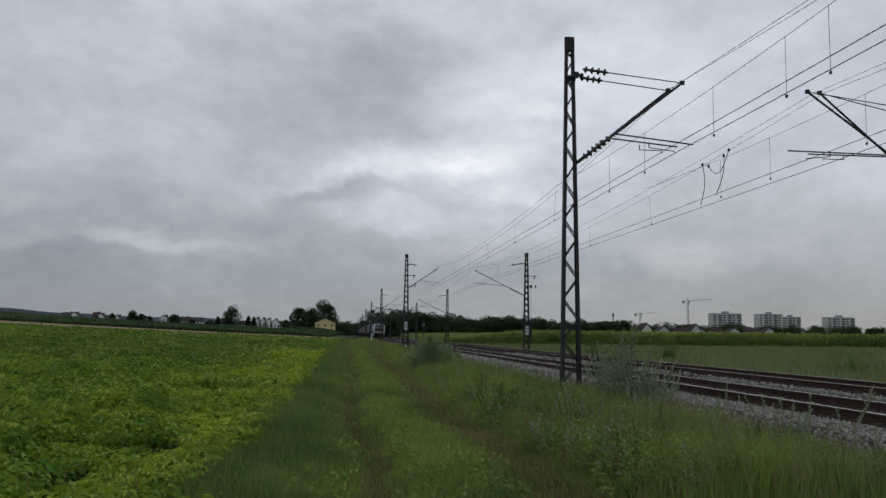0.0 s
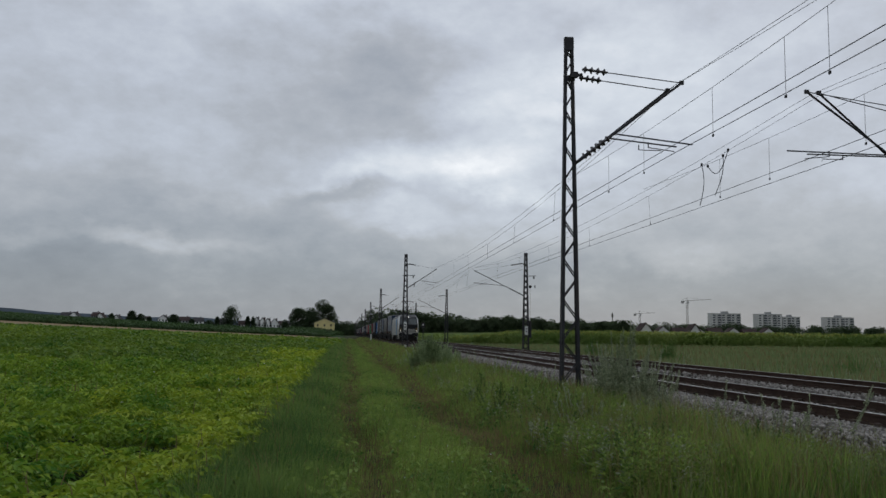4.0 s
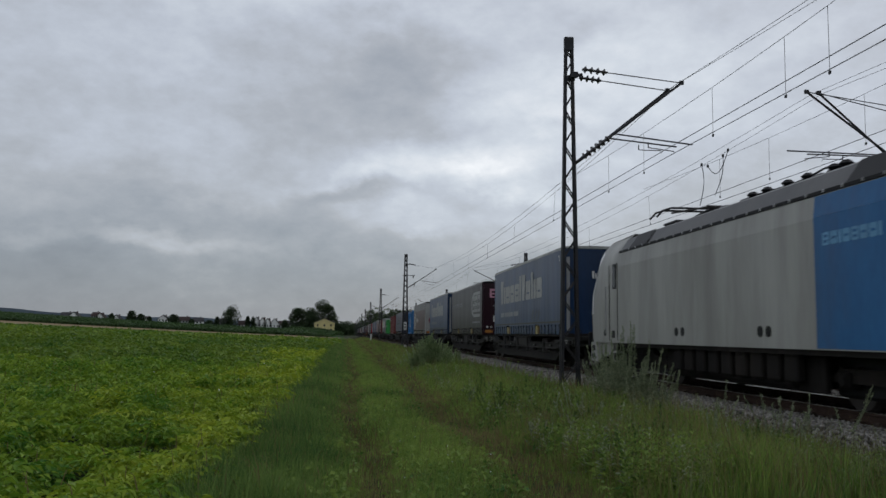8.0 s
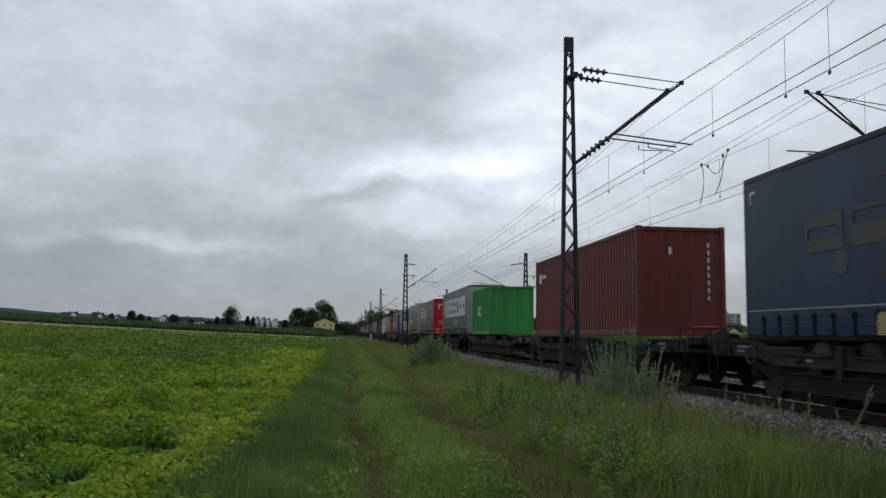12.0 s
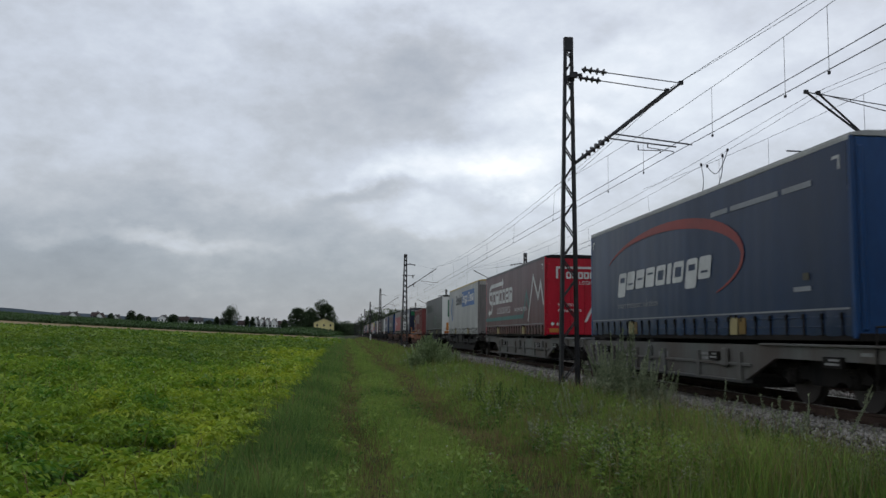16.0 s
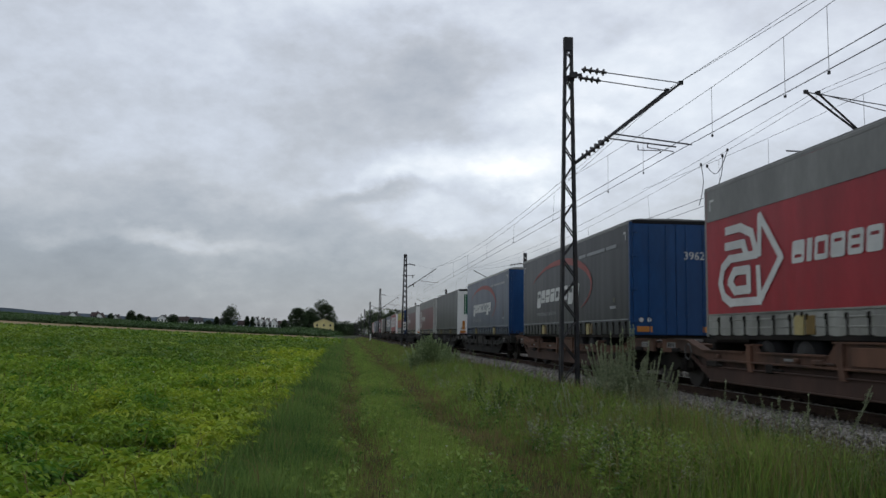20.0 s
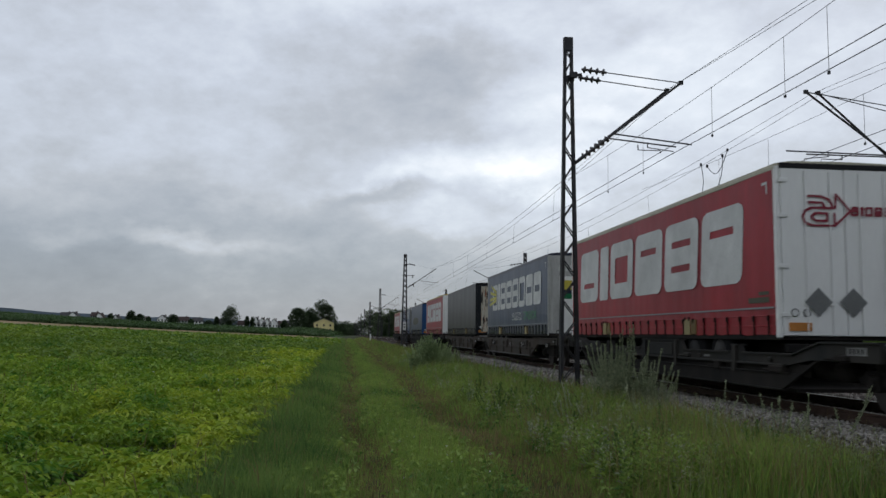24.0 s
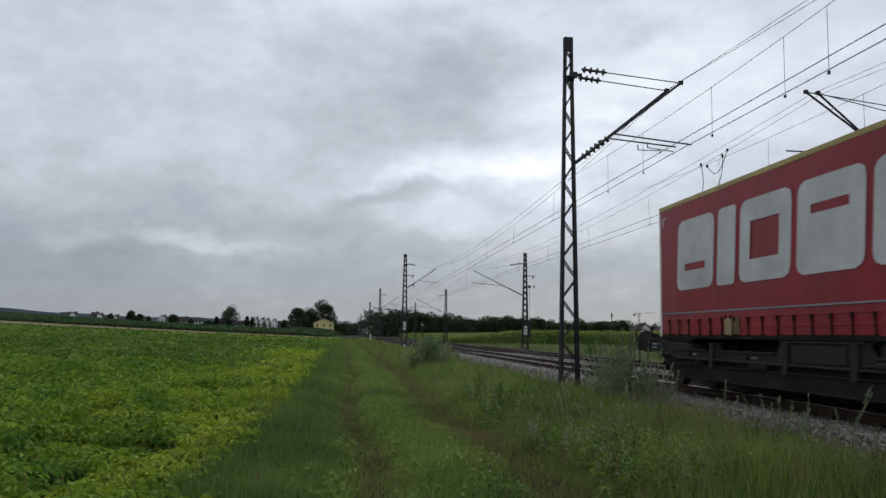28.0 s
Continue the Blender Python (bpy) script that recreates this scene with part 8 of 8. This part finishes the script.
def maize():
    rng = np.random.default_rng(41)
    pl, tas = [], []
    n = 4200
    x = rng.uniform(17.5, 215, n)
    row = rng.integers(0, 5, n)
    y = 143 + row * 0.8 + rng.normal(0, 0.15, n) + (x - 20) * 0.01
    h = rng.uniform(2.15, 2.65, n) * np.clip(0.45 + (x - 17.5) / 22, 0, 1)
    z = heights(x, y)
    per = 9
    px, py, pz, ph = (np.repeat(a, per) for a in (x, y, z, h))
    m = len(px)
    t = rng.uniform(0.08, 0.95, m)
    a = rng.uniform(0, 6.28, m)
    P = np.stack([px, py, pz + ph * t], 1)
    L = rng.uniform(0.55, 0.95, m)
    pl.append(leaves(rng, P, np.stack([np.cos(a), np.sin(a), np.full(m, 0.7)], 1), L, np.full(m, 0.16)))
    pl.append(blades(rng, np.stack([x, y, z], 1), h, np.full(n, 0.06), 0.02, False))
    per = 3
    px, py, pz, ph = (np.repeat(a, per) for a in (x, y, z, h))
    tas.append(blades(rng, np.stack([px, py, pz + ph * 0.9], 1), rng.uniform(0.25, 0.5, len(px)), np.full(len(px), 0.12), 0.5, False))
    stuff("maize_plants", pl, M["leaf_corn"], "tall green maize rows at the edge of a field", "crop")
    stuff("maize_tassels", tas, M["tassel"], "yellowish tassels on the maize", "crop")
    # a lower stand that begins nearer to the line
    n = 2600
    y = rng.uniform(165, 300, n)
    x = 17.4 + (y - 165) * 0.01 + rng.uniform(0, 6, n)
    h = rng.uniform(1.0, 1.7, n)
    px, py, ph = (np.repeat(a, 6) for a in (x, y, h))
    a = rng.uniform(0, 6.28, len(px))
    L = rng.uniform(0.5, 0.9, len(px))
    low = leaves(rng, np.stack([px, py, heights(px, py) + ph * rng.uniform(0.1, 1.0, len(px))], 1), np.stack([np.cos(a), np.sin(a), np.full(len(px), 0.7)], 1), L, np.full(len(px), 0.2))
    stuff("young_maize", [low], M["leaf_corn"], "lower green maize stand close to the railway line", "crop")
    me = Geo().box(29, 215, 148.0, 420, -0.7, 1.6).mesh("maize_bulk", M["leaf_corn"])
    tagged(new("maize_bulk", me), "dense maize field seen from its edge", "crop", kind="stuff")


maize()


def tree(x, y, h, w, seed, name="tree", label="dark green broadleaf tree at the edge of the village", trunk=0.1, size=0.55, count=1500, z=None, droop=0.0):
    """Tapered trunk, limbs and a crown of clumps of leaves with gaps."""
    rng = np.random.default_rng(seed)
    t = tagged(new(name), label, "tree")
    z0 = float(heights(np.array([x]), np.array([y]))[0]) if z is None else z
    t.location = (x, y, z0)
    part("trunk", Geo().rings((0, 0, -0.3), (0, 0, h * 0.62), [(0, h * 0.032), (0.1, h * 0.024), (1, h * 0.008)], 8), M["bark"], t)
    clumps = []
    g = Geo()
    for i in range(48):
        a, f = rng.uniform(0, 6.28), rng.uniform(trunk, 1.0)
        r = w / 2 * math.sin(math.pi * min(1, 0.18 + 0.78 * (f - trunk) / (1 - trunk))) * rng.uniform(0.35, 0.95)
        c = np.array((math.cos(a) * r, math.sin(a) * r, h * f * 0.93))
        clumps.append((c, w * rng.uniform(0.16, 0.28)))
        if i < 9:
            g.tube((0, 0, h * max(0.15, f * 0.5)), c, h * 0.008, 5, h * 0.002)
    part("branch_frame", g, M["bark"], t)
    lv = []
    for c, r in clumps:
        n = count * 3 // 48
        d = unit(rng.normal(size=(n, 3))) * (r * rng.uniform(0.4, 1.05, n) ** 0.5)[:, None] * (1, 1, 0.75)
        L = size * 0.66 * rng.uniform(0.5, 1.2, n)
        lv.append(leaves(rng, c + d, d + rng.normal(0, 0.4, (n, 3)), L, L * 0.7))
    stuff("crown", lv, M["leaf_tree"], "", "", t)
    return t


# far woods: a paler leaf colour carries the aerial haze
M["leaf_wood_hazed"] = leafy("hazed_woodland_leaf", (0.04, 0.062, 0.032), (0.11, 0.145, 0.075), 0.7, 0.12, gloss=0.1)


def woods(name, y, spans, label, seed):
    """A far row of trees, as clumps of leaves."""
    rng = np.random.default_rng(seed)
    lv = []
    for x0, x1, h0, h1, n, dens in spans:
        for i in range(n):
            f = (i + rng.uniform(0, 1)) / n
            x, h = x0 + (x1 - x0) * f, (h0 + (h1 - h0) * f) * rng.uniform(0.72, 1.08)
            yy = y + rng.uniform(-12, 25)
            for c in range(18):
                cz = h * rng.uniform(0.08, 0.9)
                r = h * rng.uniform(0.15, 0.24) * (1.15 - 0.5 * cz / h)
                d = unit(rng.normal(size=(dens, 3))) * r * (1.2, 1, 0.85) * rng.uniform(0.75, 1.04, (dens, 1))
                P = np.array((x + rng.normal(0, h * 0.2), yy, cz - 1)) + d
                P[:, 2] = np.maximum(P[:, 2], -0.5)
                L = rng.uniform(0.55, 1.15, dens)
                lv.append(leaves(rng, P, d + rng.normal(0, 0.5, (dens, 3)), L, L * 0.75))
    return stuff(name, lv, M["leaf_wood_hazed"], label, "wood")


woods("woodland", 500, ((17, 48, 17, 15, 20, 120), (40, 90, 14, 12, 34, 105), (85, 165, 12.5, 11, 52, 95)), "dark row of trees behind the maize field", 71)
woods("village_trees", 820, ((190, 300, 17, 16.5, 34, 85), (300, 640, 16, 14.5, 100, 80)), "low dark trees round the distant housing", 72)
woods("trackside_trees", 700, ((-14, 12, 10, 12, 14, 60), (-40, -14, 8, 9, 10, 50)), "trees at the far end of the straight line", 73)


# ---- far buildings ----
M["plaster"] = mat("white_plaster", (0.5, 0.49, 0.46), 0.9, 0, 0.1, 0.3)
M["white_wall"] = mat("white_render", (0.78, 0.77, 0.74), 0.9, 0, 0.06, 0.3)
M["yellow_plaster"] = mat("yellow_plaster", (0.62, 0.53, 0.25), 0.9, 0, 0.1, 0.3)
M["tile"] = mat("roof_tile", (0.055, 0.04, 0.037), 0.85, 0, 0.25, 0.5)
M["tile_pale"] = mat("weathered_roof_tile", (0.26, 0.235, 0.15), 0.85, 0, 0.2, 0.5)
M["tile_grey"] = mat("grey_roof_tile", (0.06, 0.058, 0.06), 0.85, 0, 0.2, 0.5)
M["dark_glass"] = mat("dark_window", (0.04, 0.045, 0.05), 0.15)
M["panel_grey"] = mat("balcony_panel", (0.34, 0.34, 0.33), 0.85, 0, 0.12, 0.2)


def house(x, y, w, d, eaves, ridge_h, wallm, roofm, label, gable=True, z=None):
    """A small house; gable: its gable faces the line."""
    h = tagged(new("house"), label, "house", "village houses")
    z0 = float(heights(np.array([x]), np.array([y]))[0]) if z is None else z
    h.location = (x, y, z0 - 0.3)
    a, b = w / 2, d / 2
    if gable:
        part("wall", Geo().prism_y([(-a, 0), (a, 0), (a, eaves), (0, ridge_h), (-a, eaves)], -b, b), wallm, h)
        g = Geo()
        for s in (-1, 1):
            g.prism_y([(s * (a + 0.5), eaves - 0.35), (0, ridge_h + 0.05), (0, ridge_h + 0.4), (s * (a + 0.5), eaves)], -b - 0.4, b + 0.4)
        part("roof", g, roofm, h)
    else:
        part("wall", Geo().box(-a, a, -b, b, 0, eaves), wallm, h)
        part("roof", Geo().prism([(-b - 0.4, eaves - 0.1), (b + 0.4, eaves - 0.1), (0, ridge_h)], -a - 0.4, a + 0.4), roofm, h)
    part("chimney", Geo().box(a * 0.3, a * 0.3 + 0.7, b * 0.2, b * 0.2 + 0.7, eaves, ridge_h + 0.7), M["tile"], h)
    for i in range(3):
        for z1 in (1.2, 4.0):
            if z1 + 1.3 < eaves + (1.2 if gable and i == 1 else 0.2):
                xx = -a + w * (i + 0.5) / 3
                part("window", Geo().box(xx - 0.55, xx + 0.55, -b - 0.05, -b + 0.05, z1, z1 + 1.3), M["dark_glass"], h)
    return h


far = 680.0
for x, w, r, gab, wm, rm in ((-210.7, 7.4, 2.7, False, "white_wall", "tile_grey"), (-205, 6.6, 3.0, True, "white_wall", "tile_grey"), (-189.7, 5, 4.3, False, "panel_grey", "tile"),
                             (-185.9, 5.8, 3.5, True, "white_wall", "tile"), (-173.8, 5, 3.1, True, "white_wall", "tile_grey"), (-152.2, 4.8, 3.3, True, "white_wall", "tile"),
                             (-139.4, 7.6, 5.2, True, "white_wall", "tile_grey"), (-129.4, 4.8, 3.9, True, "white_wall", "tile_grey"), (-124, 7.2, 5.3, False, "panel_grey", "tile"),
                             (-113.8, 7.2, 5.1, False, "white_wall", "tile_grey"), (-95.9, 5.7, 5.5, False, "panel_grey", "tile_grey"), (-79.8, 6.9, 4.7, False, "white_wall", "tile"),
                             (-69.5, 6, 7.9, True, "white_wall", "tile_grey"), (-64.8, 6, 7.7, True, "white_wall", "tile"), (-60.9, 6, 7.4, True, "white_wall", "tile"),
                             (-55.7, 6.9, 7.3, True, "white_wall", "tile_grey"), (-50, 5.3, 6.2, False, "panel_grey", "tile"), (-44.8, 6.1, 6.5, False, "white_wall", "tile_grey")):
    full = max(r, 5.6)
    house(x, far, w, 9, full * 0.45, full, M[wm], M[rm], "small white village house with a steep gable" if gab else "small pale village house with pitched roof", gab,
          z=float(heights(np.array([x]), np.array([far]))[0]) + r - full + 0.3)
house(-14.3, 560, 12.6, 10, 6.3, 8.7, M["yellow_plaster"], M["tile_pale"], "yellow plastered farmhouse before tall trees", True)
for px, y, w, r in ((0.353, 430, 8.5, 8.0), (0.414, 470, 8.5, 8.4)):
    house(px * y, y, w, 9, 2.6, r, M["plaster"], M["tile"], "white gabled house beyond the maize field", True, z=0.0)
for i in range(7):
    house((0.375 + 0.022 * i) * 640, 640, 11, 9, 4.2, 8.2 - 0.3 * (i % 3), M["plaster"], M["tile"], "village house with red tiled roof behind trees", i % 2 == 0, z=0.6)
for i, (x, w, h) in enumerate(((-175.8, 4.1, 3.8), (-160.9, 7.8, 6.3), (-154.6, 6.2, 4.6), (-130.6, 7.9, 6.2), (-98.1, 3.4, 6.5), (-87.6, 13.1, 15.5), (-75.3, 3.4, 8.2),
                               (-71.3, 3.0, 8.0), (-88.5, 4.0, 4.1), (-148.1, 3.3, 3.4), (-117.1, 3.8, 3.6), (-104.2, 7.5, 2.6), (-47.1, 5.1, 6.7))):
    tree(x, far - 10, h, w, 90 + i, size=0.8 if h > 5 else 0.6, count=4200 if h > 12 else 2200, trunk=0.03)
tree(-32.5, 585, 14.2, 12.8, 110, size=0.9, count=5000, label="broad dark tree beside the yellow farmhouse", trunk=0.03)
tree(-25.5, 600, 15.2, 11.6, 111, size=0.9, count=4400, label="broad dark tree beside the yellow farmhouse", trunk=0.03)
tree(-17.0, 610, 20.5, 16.5, 112, size=0.9, count=5200, label="tall dark tree behind the yellow farmhouse", trunk=0.05)
tree(-11.6, 605, 18.5, 9, 113, size=0.9, count=3400, label="tall dark tree behind the yellow farmhouse", trunk=0.05)
for i, (x, y, h, w) in enumerate(((-2.8, 600, 8, 11), (0.7, 640, 7.2, 11), (-7, 596, 6, 8))):
    tree(x, y, h, w, 120 + i, size=0.9, count=2200, label="low dark tree at the end of the path", trunk=0.03)


def tower_block(x, y, w, floors, label, step=0):
    """A slab of flats with a row of windows and balcony fronts on each storey."""
    t = tagged(new("apartment_block"), label, "apartment block", "tower blocks")
    t.location = (x, y, -0.5)
    H = floors * 2.9 + 1.2
    part("wall", Geo().box(-w / 2, w / 2, 0, 14, 0, H), M["plaster"], t)
    part("roof", Geo().box(-w / 2 - 0.3, w / 2 + 0.3, -0.3, 14.3, H, H + 0.5), M["panel_grey"], t)
    part("lift_house", Geo().box(-w * 0.1, w * 0.12, 4, 9, H + 0.5, H + 3.0), M["panel_grey"], t)
    n = max(4, int(w / 5.2))
    for f in range(max(0, floors - 8), floors):
        z = f * 2.9 + 1.0
        for i in range(n):
            a = -w / 2 + w * (i + 0.12) / n
            b = -w / 2 + w * (i + (0.62 if i % 2 == 0 else 0.9)) / n
            part("window", Geo().box(a, b, -0.06, 0.1, z + 0.5, z + 1.95), M["dark_glass"], t)
            if i % 2:
                part("balcony", Geo().box(a - 0.3, b + 0.3, -1.3, 0.0, z - 0.3, z + 0.65), M["panel_grey"], t)
    return t


tower_block(0.4575 * 1000, 1000, 36, 10, "pale ten-storey apartment block beyond the fields")
tower_block(0.513 * 1000, 1000, 30, 10, "pale ten-storey apartment block with stepped lower wing")
tower_block(0.5425 * 1000, 1004, 22, 9, "lower pale wing of the stepped apartment block")
tower_block(0.604 * 1000, 1000, 35, 9, "pale nine-storey apartment block beyond the fields")


def crane(x, y, h, jib, back, label, turn=0.0):
    c = tagged(new("tower_crane"), label, "crane", "tower cranes")
    c.matrix_world = pose(x, y, -0.5, 0, 0, turn)
    g = Geo()
    for sx in (-0.8, 0.8):
        for sy in (-0.8, 0.8):
            g.tube((sx, sy, 0), (sx, sy, h), 0.16, 4)
    n = int(h / 2.2)
    for i in range(n):
        z = h * i / n
        g.tube((-0.8, -0.8, z), (0.8, -0.8, z + h / n), 0.1, 4)
    part("tower", g, M["crane"], c)
    g = Geo()
    for a, b, t in (((-back, 0, h), (jib, 0, h + jib * 0.08), 0.28), ((0, 0, h + 3.5), (jib * 0.7, 0, h + jib * 0.06 + 0.6), 0.08), ((0, 0, h + 3.5), (-back, 0, h + 0.5), 0.08)):
        g.tube(a, b, t, 4)
    part("jib", g, M["crane"], c)
    part("cab", Geo().box(0.6, 2.2, -0.8, 0.8, h - 2.4, h - 0.2), M["white"], c)
    part("counterweight", Geo().box(-back - 0.5, -back + 2.5, -0.6, 0.6, h - 2.6, h), M["concrete"], c)
    part("head", Geo().tube((0, 0, h), (0, 0, h + 3.8), 0.4, 4, 0.1), M["crane"], c)


M["crane"] = mat("crane_steel", (0.16, 0.15, 0.13), 0.6)
crane(0.408 * 900, 900, 40.5, 27, 6, "slim tower crane with raised jib over the village")
crane(0.3485 * 1050, 1050, 30, 20, 7, "distant tower crane over the trees")
mastpole = tagged(new("radio_mast"), "thin distant radio mast above the trees", "mast")
mastpole.location = (0.315 * 900, 900, -0.5)
part("pole", Geo().tube((0, 0, 0), (0, 0, 27), 0.6, 6, 0.4), M["crane"], mastpole)
part("aerial", Geo().box(-1.0, 1.0, -0.5, 0.5, 22, 25.5, 0.2), M["crane"], mastpole)


def marker_post(x, y, h, label):
    p = tagged(new("marker_post"), label, "post")
    p.location = (x, y, -0.5)
    part("post", Geo().box(-0.12, 0.12, -0.08, 0.08, -0.2, h, 0.02), M["white"], p)
    part("cap", Geo().box(-0.14, 0.14, -0.1, 0.1, h, h + 0.06, 0.02), M["concrete"], p)


marker_post(4.4, 158, 1.5, "white painted stone post beside the track")
marker_post(5.9, 87, 0.5, "white painted post at the foot of a mast")
sig = tagged(new("shunt_signal"), "small dark line-side signal with pale board", "signal")
sig.location = (8.4 + 2.0, 118, -0.2)
part("post", Geo().tube((0, 0, -0.3), (0, 0, 3.0), 0.06, 6), M["steel"], sig)
part("board", Geo().box(-0.25, 0.25, -0.06, 0.06, 2.2, 2.9, 0.03), M["steel"], sig)
part("lamp", Geo().box(-0.1, 0.1, -0.09, -0.05, 2.5, 2.7, 0.01), M["white"], sig)

# ---- motion ----
def motions():
    walk(clouds, [(0.0, pose(-60, -20, 0)), (28.0, pose(112, -10, 0))])
    # the train rolls through at an all but even speed
    lag = ((0, 0), (6, 0), (7, 0), (8, 0.3), (9, -0.3), (10, 0.3), (11, 0.6), (12, -0.4), (13.5, 0), (15, 0.1), (16, 0.6), (17, -0.6), (18, -0.05), (19, 0.27), (20, 0.46), (21, 0.6),
           (22.5, 0.2), (24, -0.18), (25, -0.1), (26, 0.16), (27, 0.95), (28, 1.2))
    for thing, u in train:
        walk(thing, [(t, pose(D, NOSE + u - SPEED * t + o, 0)) for t, o in lag])


motions()
